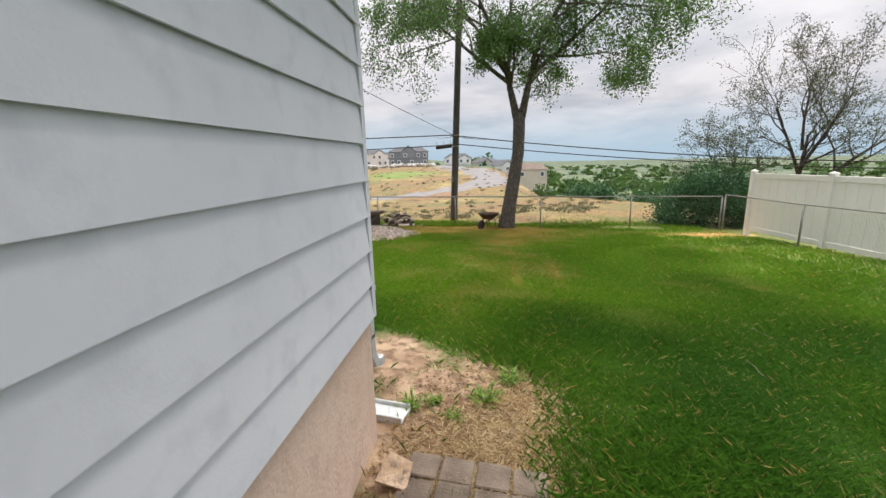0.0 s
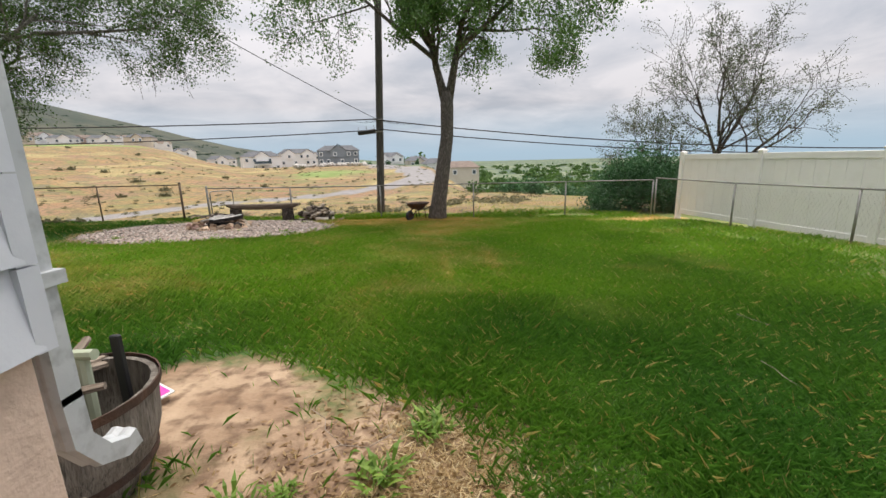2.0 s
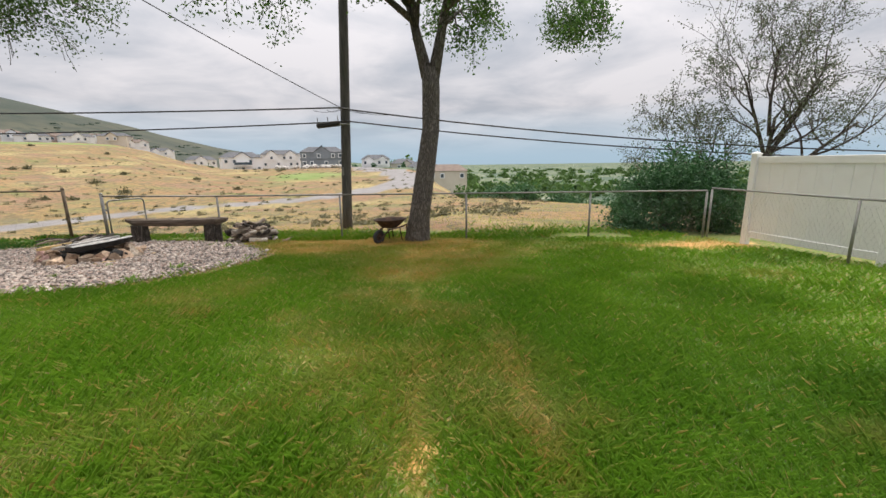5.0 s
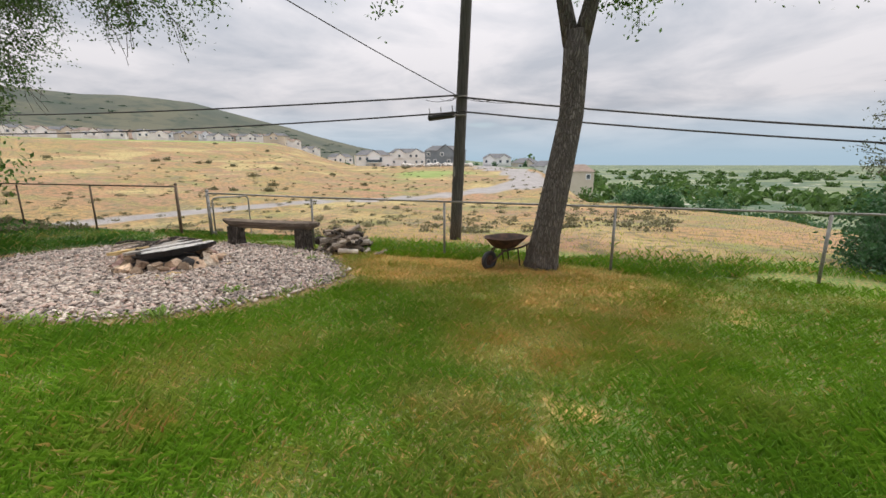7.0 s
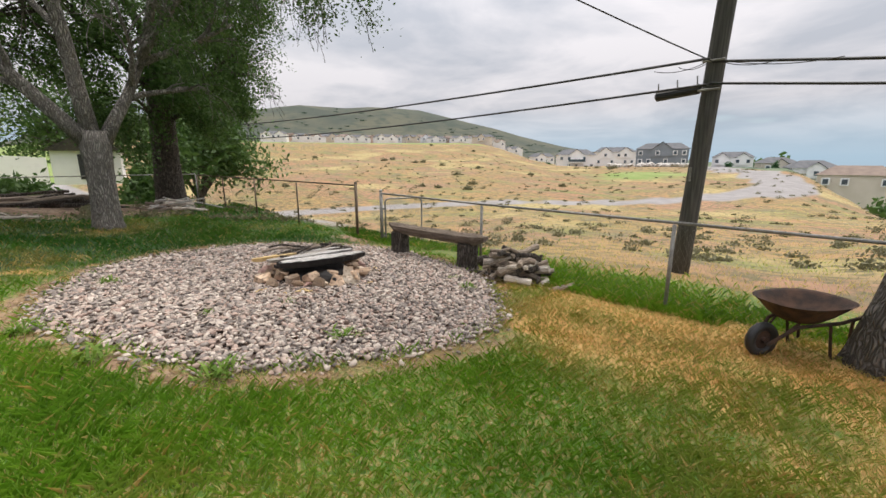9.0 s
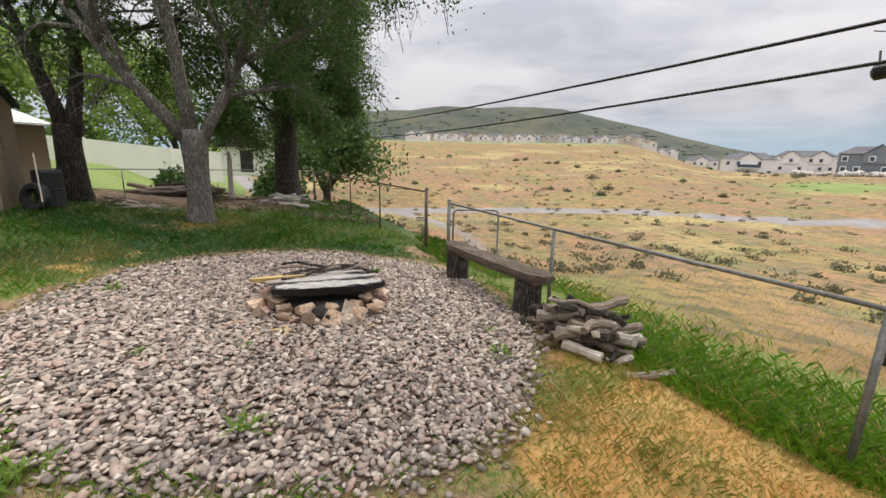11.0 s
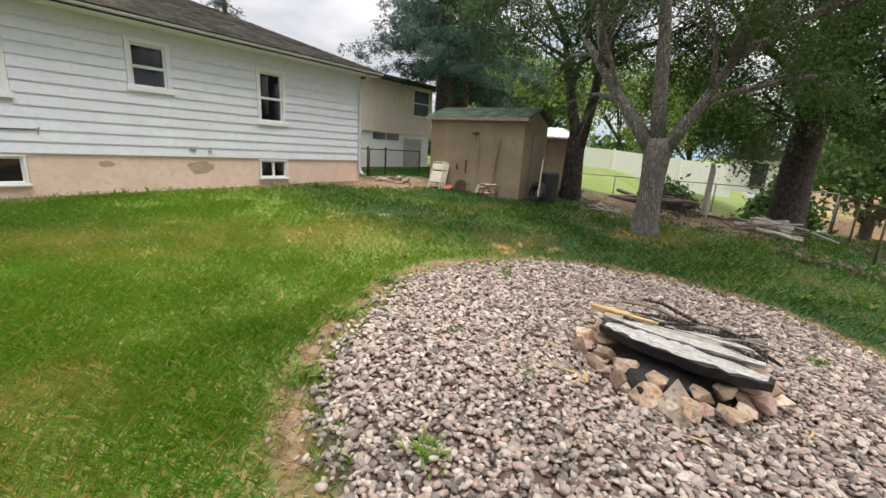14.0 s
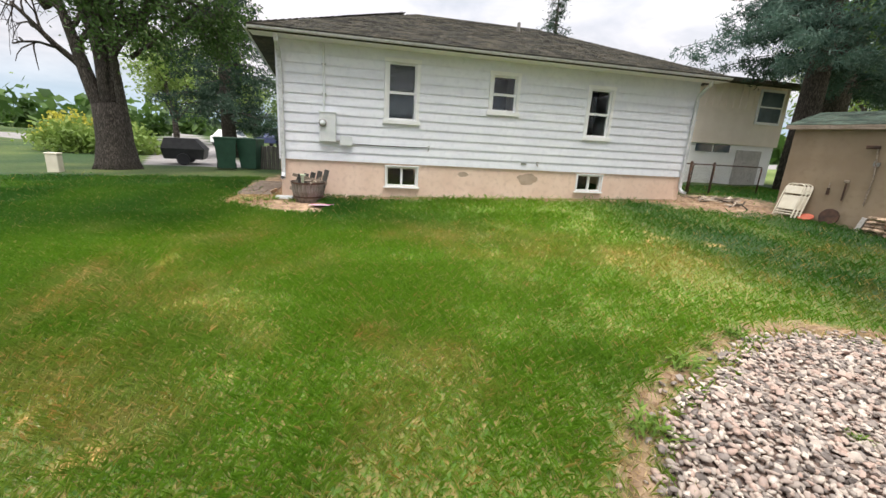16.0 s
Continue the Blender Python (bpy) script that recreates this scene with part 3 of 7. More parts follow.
def wall_panels(bm, u0, u1, z0, z1, openings, place):
    """Boxes that fill the wall round its openings; place maps (u, depth, z) to the world."""
    us = sorted({u0, u1, *[o[0] for o in openings], *[o[1] for o in openings]})
    zs = sorted({z0, z1, *[o[2] for o in openings], *[o[3] for o in openings]})
    us, zs = [u for u in us if u0 <= u <= u1], [z for z in zs if z0 <= z <= z1]
    for ua, ub in zip(us, us[1:]):
        for za_, zb in zip(zs, zs[1:]):
            if any(o[0] < (ua + ub) / 2 < o[1] and o[2] < (za_ + zb) / 2 < o[3] for o in openings):
                continue
            lo, hi = place(ua, -0.16, za_), place(ub, 0, zb)
            add_box(bm, [min(a, b) for a, b in zip(lo, hi)], [max(a, b) for a, b in zip(lo, hi)])
    bmesh.ops.remove_doubles(bm, verts=bm.verts, dist=0.0005)


def board_piece(u0, u1, z, place, parent):
    """One lap-siding board, thicker at its lower edge."""
    v = [place(u, d, zz_) for u in (u0, u1) for d, zz_ in ((0.0, z + 0.012), (0.014, z + 0.012), (0.018, z), (0.029, z), (0.007, z + BOARD + 0.012), (0.0, z + BOARD + 0.012))]
    f = [(k, (k + 1) % 6, (k + 1) % 6 + 6, k + 6) for k in range(6)] + [(0, 5, 4, 3, 2, 1), (6, 7, 8, 9, 10, 11)]
    return raw("siding_board", v, f, M_SIDING, parent)


def back(u, d, z):
    return (u, d, z)


SKEW = 0.115  # the end wall is not quite square to the back wall


def side(u, d, z):
    c, s = math.cos(SKEW), math.sin(SKEW)
    return (d * c - u * s, u * c + d * s, z)


def far_side(u, d, z):
    return (HX - d, u, z)


def front(u, d, z):
    return (u, HY - d, z)


def clad(wall, u0, u1, openings, place, rows=13):
    for k in range(rows):
        z = FT + k * BOARD
        cuts = sorted((o[0] - 0.09, o[1] + 0.09) for o in openings if o[2] - 0.12 < z + BOARD / 2 < o[3] + 0.12)
        u = u0
        for a, b in cuts + [(u1, u1)]:
            if a - u > 0.03:
                board_piece(u, a, z, place, wall)
            u = b


def build_walls():
    made = {}
    for name, u0, u1, ops, place, label in (
        ("wall_north", HX, 0, OPEN_BACK, back, "pale blue-grey lap siding over a peach foundation"),
        ("wall_east", HY, 0, [], side, "pale blue-grey lap siding, end wall of the house"),
        ("wall_west", HY, 0, [], far_side, "pale blue-grey house wall"),
        ("wall_south", HX, 0.75, [], front, "pale blue-grey house wall"),
    ):
        bm = bmesh.new()
        flat_place = (lambda u, d, z: (d, u, z)) if name == "wall_east" else place
        turn = pose(0, 0, 0, 0, 0, math.degrees(SKEW)) if name == "wall_east" else Matrix()
        wall_panels(bm, u0, u1, FT, EAVE, ops, flat_place)
        bmesh.ops.transform(bm, matrix=turn, verts=bm.verts)
        made[name] = tagged(part(name, bm, M_SIDING, None), label, "wall", kind="structure")
        bm = bmesh.new()
        wall_panels(bm, u0, u1, -0.6, FT - 0.004, ops, lambda u, d, z: flat_place(u, d - 0.012, z))
        bmesh.ops.transform(bm, matrix=turn, verts=bm.verts)
        part("foundation", bm, M_FOUND, made[name], "peach-painted concrete foundation")
    clad(made["wall_north"], HX, 0, OPEN_BACK, back)
    clad(made["wall_east"], HY, 0, [], side)
    part("floor_slab", box((HX + 0.17, HY + 0.17, 0.74), (-0.17, -0.17, 0.79)), M_DARK, made["wall_south"])
    return made


WALLS = build_walls()


def window_unit(index, o, blind=0.0, slider=False, label="white-framed double-hung window with dark glass"):
    """A window in the back wall: casing, frame, sashes, panes."""
    x0, x1, z0, z1 = o
    w = thing(f"window_{index}", label, "window", kind="structure")
    t = 0.085 if not slider else 0.035
    for nm, lo, hi in (
        ("casing", (x0 - t, 0.0, z0 - 0.005), (x0, 0.045, z1 + 0.005)),
        ("casing", (x1, 0.0, z0 - 0.005), (x1 + t, 0.045, z1 + 0.005)),
        ("casing", (x0 - t - 0.012, 0.0, z1 + 0.005), (x1 + t + 0.012, 0.05, z1 + 0.09 if not slider else z1 + 0.03)),
        ("window_sill", (x0 - t - 0.03, 0.0, z0 - (0.10 if not slider else 0.045)), (x1 + t + 0.03, 0.07, z0 - 0.005)),
    ):
        part(nm, box(lo, hi, bevel=0.004), M_TRIM, w)
    f = 0.035
    fr = bmesh.new()
    add_box(fr, (x0, -0.08, z0), (x0 + f, -0.01, z1))
    add_box(fr, (x1 - f, -0.08, z0), (x1, -0.01, z1))
    add_box(fr, (x0 + f, -0.08, z0), (x1 - f, -0.01, z0 + f))
    add_box(fr, (x0 + f, -0.08, z1 - f), (x1 - f, -0.01, z1))
    if slider:
        xm = (x0 + x1) / 2
        add_box(fr, (xm - 0.025, -0.07, z0 + f), (xm + 0.025, -0.005, z1 - f))
        panes = [((x0 + f, z0 + f), (xm - 0.025, z1 - f)), ((xm + 0.025, z0 + f), (x1 - f, z1 - f))]
    else:
        zm = (z0 + z1) / 2 - 0.02
        add_box(fr, (x0 + f, -0.07, zm - 0.028), (x1 - f, -0.004, zm + 0.028))
        panes = [((x0 + f, z0 + f), (x1 - f, zm - 0.028)), ((x0 + f, zm + 0.028), (x1 - f, z1 - f))]
    part("window_frame", fr, M_TRIM, w)
    for (a, za_), (b, zb) in panes:
        g = part("pane", box((a, -0.048, za_), (b, -0.042, zb)), M_GLASS, w)
        g.visible_shadow = False
    # near-black panel behind the glass; its colour stands in for the unlit room
    part("unlit_room_panel", box((x0 - 0.02, -0.75, z0 - 0.02), (x1 + 0.02, -0.70, z1 + 0.02)), M_DARK, w)
    if blind:
        bm = bmesh.new()
        k = 0
        while z1 - 0.05 - k * 0.04 > z1 - blind:
            z = z1 - 0.05 - k * 0.04
            add_box(bm, (x0 + 0.04, -0.118, z), (x1 - 0.04, -0.092, z + 0.028), None)
            k += 1
        part("blind", bm, M_BLIND, w, "half-lowered slatted blind")
    return w


window_unit(1, OPEN_BACK[0], blind=1.1, label="white-framed double-hung window with slatted blinds")
window_unit(2, OPEN_BACK[1], label="small white-framed double-hung window with dark glass")
window_unit(3, OPEN_BACK[2])
window_unit(4, OPEN_BACK[3], slider=True, label="low white sliding basement window")
window_unit(5, OPEN_BACK[4], slider=True, label="low white sliding basement window")


def build_roof():
    ov, pitch = 0.45, 0.40
    x0, x1, y0, y1 = HX - ov, ov, HY - ov, ov
    run = (y1 - y0) / 2
    zr = EAVE + 0.02 + run * pitch
    yr = (y0 + y1) / 2
    e = EAVE + 0.02
    v = [(x0, y0, e), (x1 + 0.8, y0, e), (x1, y1, e), (x0, y1, e), (x0 + run, yr, zr), (x1 - run, yr, zr)]
    v += [(p[0], p[1], p[2] - 0.12) for p in v[:4]]
    f = [(0, 1, 5, 4), (1, 2, 5), (2, 3, 4, 5), (3, 0, 4), (6, 9, 8, 7), (0, 6, 7, 1), (1, 7, 8, 2), (2, 8, 9, 3), (3, 9, 6, 0)]
    roof = tagged(raw("roof", v, f, M_SHINGLE), "weathered brown shingle hip roof of the house", "roof", kind="structure")
    rng = random.Random(5)
    vs, fs = [], []

    def tabs(ea, eb, inward, rise_dir):
        ea, eb = Vector(ea), Vector(eb)
        along = (eb - ea).normalized()
        length = (eb - ea).length
        slope = Vector((inward[0], inward[1], pitch)).normalized()
        nrm = Vector((-inward[0] * pitch, -inward[1] * pitch, 1)).normalized()
        rows = int(run * math.sqrt(1 + pitch * pitch) / 0.145)
        for r in range(rows):
            s0 = r * 0.145
            inset = s0 / math.sqrt(1 + pitch * pitch)
            u = inset + rng.uniform(-0.3, 0)
            while u < length - inset:
                w = rng.uniform(0.24, 0.34)
                a, b = max(u, inset), min(u + w - 0.008, length - inset)
                if b - a > 0.04:
                    h = 0.012 + rng.uniform(0, 0.008)
                    k = len(vs)
                    jz = rng.uniform(-0.008, 0.008)
                    for uu in (a, b):
                        p = ea + along * uu
                        vs.extend([p + slope * (s0 - 0.02 + jz) + nrm * 0.002, p + slope * (s0 - 0.02 + jz) + nrm * h, p + slope * (s0 + 0.15) + nrm * 0.004])
                    fs.extend([(k, k + 3, k + 4, k + 1), (k + 1, k + 4, k + 5, k + 2)])
                u += w

    tabs((x1, y1, e), (x0, y1, e), (0, -1), 1)
    tabs((x1 + 0.8, y0, e), (x1, y1, e), (-1, 0), 1)
    s = raw("shingles", vs, fs, M_SHINGLE, roof, "curled brown asphalt shingles")
    s["kind"] = "stuff"
    # gutters and fascia
    for nm, a, b in (("gutter", (x0, y1), (x1, y1)), ("gutter", (x1, y1), (x1 + 0.8, y0))):
        ea, eb = Vector((*a, 0)), Vector((*b, 0))
        d = (eb - ea).normalized()
        o = Vector((d.y, -d.x, 0))
        if o.dot(Vector((x0 / 2, yr, 0)) - ea) > 0:
            o = -o
        prof = [(0.0, -0.025), (0.0, -0.078), (0.04, -0.085), (0.07, -0.068), (0.082, -0.032), (0.073, -0.032), (0.062, -0.062), (0.04, -0.074), (0.012, -0.068), (0.012, -0.025)]
        bm = bmesh.new()
        rings = [[bm.verts.new(q + o * (px + 0.002) + Vector((0, 0, e - 0.01 + pz))) for px, pz in prof] for q in (ea, eb)]
        n_ = len(prof)
        for k in range(n_):
            bm.faces.new((rings[0][k], rings[0][(k + 1) % n_], rings[1][(k + 1) % n_], rings[1][k]))
        bm.faces.new(rings[0])
        bm.faces.new(rings[1][::-1])
        part(nm, bm, M_GUTTER, roof, "white aluminium gutter")
    part("soffit", box((x0 + 0.01, 0.03, e - 0.128), (x1 - 0.01, y1 - 0.005, e - 0.121)), M_TRIM, roof)
    pipe = part("vent_pipe", tube([(-6.3, -2.6, 4.2), (-6.3, -2.6, 4.85)], 0.05, 10), M_GALV, roof, "grey roof vent pipe")
    return roof


build_roof()


# ---- house fixtures ----
def downspout(x, y, label, kick):
    d = thing("downspout", label, "downspout")
    o = 0.05

    def pipe(pts):
        bm = bmesh.new()
        rings = []
        for i, p in enumerate(pts):
            p = Vector(p)
            t = (Vector(pts[min(i + 1, len(pts) - 1)]) - Vector(pts[max(i - 1, 0)])).normalized()
            s = Vector((1, 0, 0))
            u = t.cross(s).normalized()
            prof = [(-0.04, -0.028), (-0.02, -0.034), (0.0, -0.028), (0.02, -0.034), (0.04, -0.028), (0.04, 0.028), (0.02, 0.034), (0, 0.028), (-0.02, 0.034), (-0.04, 0.028)]
            rings.append([bm.verts.new(p + s * a + u * b) for a, b in prof])
        for a, b in zip(rings, rings[1:]):
            for k in range(10):
                bm.faces.new((a[k], a[(k + 1) % 10], b[(k + 1) % 10], b[k]))
        return bm

    part("pipe", pipe([(x, 0.43, EAVE - 0.12), (x, 0.40, EAVE - 0.22), (x, 0.14, EAVE - 0.42), (x, 0.075, EAVE - 0.52), (x, 0.075, 1.9), (x, 0.075, 0.62)]), M_GUTTER, d)
    part("elbow", pipe([(x, 0.075, 0.64), (x, 0.08, 0.50), (x + kick * 0.2, 0.13, 0.42), (x + kick * 0.5, 0.20, 0.39), (x + kick * 0.6, 0.24, 0.40)]), M_GUTTER, d, "crimped white outlet elbow")
    for z in (0.93, 2.3):
        part("strap", box((x - 0.06, 0.02, z), (x + 0.06, 0.115, z + 0.035)), M_GUTTER, d, "flat white strap")
    return d


downspout(-0.065, 0, "white aluminium downspout at the house corner above a tub", 0.0)
downspout(HX + 0.06, 0, "white aluminium downspout at the far house corner", -0.1)
tr = thing("corner_trim", "pale grey metal corner caps on the siding", "trim", kind="structure")
for k in range(13):
    z = FT + k * BOARD
    part("corner_cap", box((-0.03, -0.02, z - 0.004), (0.028, 0.029, z + BOARD - 0.008), pose(0, 0, 0, 0, 0, 3)), M_SIDING, tr)


def meter():
    m = thing("electric_meter_box", "pale grey electric meter box with a round glass meter", "meter box", pose(-1.02, 0.024, 1.22))
    part("cabinet", box((-0.19, 0, 0.0), (0.17, 0.12, 0.63), bevel=0.012), M_METERBOX, m)
    part("hood", box((-0.20, 0, 0.625), (0.18, 0.135, 0.645), bevel=0.005), M_METERBOX, m)
    me = part("meter_ring", lathe([(0.085, 0), (0.085, 0.03), (0.075, 0.04), (0.06, 0.04)], 20, pose(0.09, 0.12, 0.40, -90)), M_GALV, m, "round steel meter ring", True)
    part("meter_glass", lathe([(0.062, 0.0), (0.06, 0.05), (0.04, 0.075), (0.001, 0.08)], 16, pose(0.09, 0.125, 0.40, -90)), M_METERBOX, me, "domed pale meter cover", True)
    part("conduit", tube([(0.06, 0.05, 0.63), (0.06, 0.05, 2.02)], 0.026, 10), M_METERBOX, m, "grey steel conduit")
    for z in (1.0, 1.6):
        part("conduit_clip", box((0.02, 0.0, z), (0.10, 0.06, z + 0.03)), M_GALV, m)
    j = thing("junction_box", "small grey electrical junction box under the meter", "junction box", pose(-1.43, 0.024, 1.16))
    part("box_body", box((-0.13, 0, 0), (0.13, 0.09, 0.20), bevel=0.01), M_GALV, j)
    part("lid", box((-0.135, 0.09, -0.005), (0.135, 0.1, 0.205), bevel=0.004), M_METERBOX, j)
    part("nipple", tube([(0.13, 0.045, 0.08), (0.25, 0.045, 0.08), (0.27, 0.045, 0.12)], 0.018, 8), M_GALV, j)
    c = thing("cable_run", "thin dark cable clipped along the siding", "cable")
    part("cable", tube([(-1.56, 0.035, 1.2), (-2.2, 0.035, 1.19), (-3.0, 0.035, 1.2), (-3.3, 0.035, 1.21)], 0.008, 6), M_CABLE, c)
    part("cable_end", tube([(-3.3, 0.03, 1.21), (-3.36, 0.05, 1.25), (-3.33, 0.05, 1.12)], 0.01, 6), M_GALV, c)
    s = thing("hose_spigot", "small metal hose tap on the house wall", "tap", pose(-6.15, 0.024, 0.95))
    part("tap_body", tube([(0, 0, 0), (0, 0.07, 0), (0, 0.10, -0.05)], 0.017, 8), M_GALV, s)
    part("tap_handle", lathe([(0.001, 0), (0.035, 0.0), (0.035, 0.012), (0.001, 0.012)], 12, pose(0, 0.06, 0.04)), M_RUST, s)
    part("vent_plate", box((0.28, 0, -0.02), (0.42, 0.02, 0.02)), M_GALV, s)


meter()


def stain(name, x, z, rx, rz):
    bm = bmesh.new()
    rng = random.Random(int(x * 10))
    n = 18
    vs = [bm.verts.new((x + rx * math.cos(a) * rng.uniform(0.75, 1.1), -0.008, z + rz * math.sin(a) * rng.uniform(0.75, 1.1))) for a in (2 * math.pi * k / n for k in range(n))]
    bm.faces.new(vs)
    return part(name, bm, M_STAIN, WALLS["wall_north"], "grey-brown damp patch on the foundation")


M_STAIN = surf("damp_patch", (0.38, 0.29, 0.22), (0.46, 0.35, 0.27), 6, 0.95, 0.3, 60)
stain("patch", -5.95, 0.56, 0.28, 0.16)
stain("patch", -4.25, 0.62, 0.14, 0.07)


# ---- by the house corner ----
def tub():
    x, y = -0.62, 0.5
    t = thing("half_barrel_tub", "old dark half-barrel tub with sticks and garden bits in it", "tub", pose(x, y, zg(x, y) - 0.01))
    part("barrel_wall", lathe([(0.001, 0.0), (0.26, 0.0), (0.33, 0.22), (0.345, 0.42), (0.32, 0.42), (0.305, 0.24), (0.24, 0.05), (0.001, 0.05)], 26), M_TUB, t, "grey-brown streaked barrel wall")
    for z, r in ((0.10, 0.298), (0.40, 0.348)):
        part("hoop", lathe([(r, z), (r + 0.008, z), (r + 0.009, z + 0.035), (r + 0.002, z + 0.035)], 26), M_RUST, t, "rusty steel hoop")
    h = thing("garden_tool", "pale green plastic handled tool standing in a tub", "tool", pose(x + 0.1, y + 0.05, zg(x, y) + 0.05))
    part("handle", tube([(0, 0, 0.0), (0.0, 0.01, 0.5)], 0.025, 10), M_PALEGREEN, h)
    part("grip", tube([(-0.06, 0.01, 0.51), (0.06, 0.01, 0.515)], 0.022, 8), M_PALEGREEN, h)
    b = thing("stake", "dark wooden stake leaning in a tub", "stake", pose(x + 0.16, y + 0.16, zg(x, y) + 0.05))
    part("stick", box((-0.02, -0.012, 0), (0.02, 0.012, 0.55), bevel=0.004), M_BLACKPLASTIC, b)
    rng = random.Random(3)
    for k in range(7):
        a = rng.uniform(0, 6.3)
        s = thing("scrap_stick", "short weathered stick lying across the tub", "stick", pose(x + 0.1 * math.cos(a) - 0.08, y + 0.1 * math.sin(a), zg(x, y) + 0.42, rng.uniform(-30, 30), rng.uniform(-35, 10), rng.uniform(0, 180)), group="sticks in the tub")
        part("wood", tube([(-0.25, 0, 0), (0.0, 0.01, 0.01), (0.26, 0, 0)], [0.02, 0.024, 0.016], 6), M_WOODOLD, s)


def crate():
    """Dark slatted boards leaning on the wall behind the tub."""
    c = thing("slatted_crate", "dark weathered slatted crate leaning on the foundation", "crate", pose(-0.55, 0.13, zg(-0.5, 0.2) - 0.02, -9, -14, 0))
    for k in range(5):
        part("slat", box((-0.34 + k * 0.135, 0.0, 0.0), (-0.235 + k * 0.135, 0.02, 0.78 - 0.07 * k), bevel=0.004), M_POLE, c)
    for z in (0.12, 0.44):
        part("batten", box((-0.36, 0.022, z), (0.4, 0.045, z + 0.07), bevel=0.004), M_WOODOLD, c)


crate()
M_TUB = surf("streaked_tub", (0.13, 0.11, 0.09), (0.26, 0.23, 0.20), 6, 0.9, 0.5, 30, stretch=(4, 4, 0.5), c3=(0.07, 0.06, 0.05))
M_PALEGREEN = surf("pale_green_plastic", (0.45, 0.50, 0.36), (0.52, 0.56, 0.42), 5, 0.5, 0.05)
tub()


def splash():
    x, y = -0.03, 0.27
    s = thing("splash_block", "pale grey splash trough on the ground under the downspout", "splash block", pose(x, y, zg(x, y) + 0.0, 0, 0, -4) @ Matrix.Scale(0.85, 4))
    bm = bmesh.new()
    add_box(bm, (-0.28, -0.11, 0.0), (0.16, 0.11, 0.035), bevel=0.006)
    part("trough", bm, M_METERBOX, s)
    for yy in (-0.11, 0.085):
        part("side_lip", box((-0.28, yy, 0.03), (0.16, yy + 0.02, 0.07), bevel=0.006), M_METERBOX, s)
    part("back_lip", box((-0.28, -0.085, 0.03), (-0.25, 0.085, 0.07), bevel=0.005), M_METERBOX, s)
    t = thing("broken_tile", "broken orange-brown clay tile against the foundation", "tile shard", pose(0.22, -0.34, zg(0.2, -0.3) + 0.07, 35, 20, 30))
    v = [(-0.1, -0.05, 0), (0.08, -0.09, 0), (0.12, 0.06, 0), (-0.02, 0.11, 0)]
    v += [(a, b, 0.02) for a, b, c in v]
    raw("shard", v, [(0, 1, 2, 3)[::-1], (4, 5, 6, 7), (0, 1, 5, 4), (1, 2, 6, 5), (2, 3, 7, 6), (3, 0, 4, 7)], M_ROCK, t)
    p = thing("magazine", "magenta and white printed sheet lying by a tub", "packet", pose(-0.96, 1.13, zg(-1.0, 1.1) + 0.04, 4, -6, 65))
    part("page_block", box((-0.16, -0.22, 0), (0.16, 0.22, 0.012), bevel=0.003), M_TRIM, p)
    part("printed_panel", box((-0.145, -0.205, 0.0125), (0.145, 0.205, 0.0145)), M_PINK, p, "magenta printed panel")
    for k in range(3):
        part("print_bar", box((-0.10, -0.15 + k * 0.10, 0.0146), (0.09 - 0.03 * k, -0.10 + k * 0.10, 0.0162), bevel=0.0006), M_TRIM, p)


M_PINK = surf("magenta_print", (0.72, 0.04, 0.36), (0.78, 0.08, 0.42), 12, 0.4, 0.0)
splash()


# ---- chain-link fences ----
def chain_link(bm, a, b, h, pitch=0.06, r=0.0008):
    """Woven wire from a to b, h high above the line between them."""
    a, b = Vector(a), Vector(b)
    d = b - a
    length = d.length
    n = int(length / pitch)
    rows = int(h / pitch)
    up = Vector((0, 0, 1))
    for i in range(n):
        for slant in (1, -1):
            pts = []
            u, z = i * pitch, 0.0
            run = slant
            for k in range(rows + 1):
                pts.append(a + d * (max(0, min(length, u)) / length) + up * (k * pitch))
                u += run * pitch / 2
                run = -run
            add_tube(bm, pts, r, 3, False)


def fence_run(name, label, posts, top, wire=True, terminal=(), pitch=0.06, steel=None):
    """A chain-link fence: posts (x, y) and the height of its top rail."""
    steel = steel or M_GALV
    f = thing(name, label, "fence")
    z = [zg(x, y) for x, y in posts]
    tops = [top(x, y) if callable(top) else top for x, y in posts]
    for k, (x, y) in enumerate(posts):
        big = k in terminal
        r = 0.036 if big else 0.024
        p = part("post", tube([(x, y, z[k] - 0.1), (x, y, tops[k] + (0.05 if big else -0.025))], r, 10), steel, f, smooth=True)
        if big:
            part("cap", lathe([(r + 0.004, tops[k] + 0.03), (r + 0.004, tops[k] + 0.06), (0.02, tops[k] + 0.085), (0.001, tops[k] + 0.09)], 10, Matrix.Translation((x, y, 0))), steel, p)
    for k in range(len(posts) - 1):
        a, b = (*posts[k], tops[k]), (*posts[k + 1], tops[k + 1])
        part("top_rail", tube([a, b], 0.019, 8), steel, f, smooth=True)
        if wire:
            bm = bmesh.new()
            za_ = max(z[k], z[k + 1]) + 0.03
            chain_link(bm, (*posts[k], za_), (*posts[k + 1], za_), min(tops[k], tops[k + 1]) - za_ - 0.02, pitch)
            w = part("wire_mesh", bm, steel, f, "woven diamond wire")
            w["kind"] = "stuff"
    return f


FY = 12.6
fence_run("chain_link_fence", "galvanised chain-link fence along the foot of the yard", [(-7.97, 12.53), (-5.09, FY), (-2.03, FY), (1.05, FY), (4.0, FY), (6.7, FY)], lambda x, y: 0.40 + 0.012 * max(0, -x - 5), terminal=(0,))
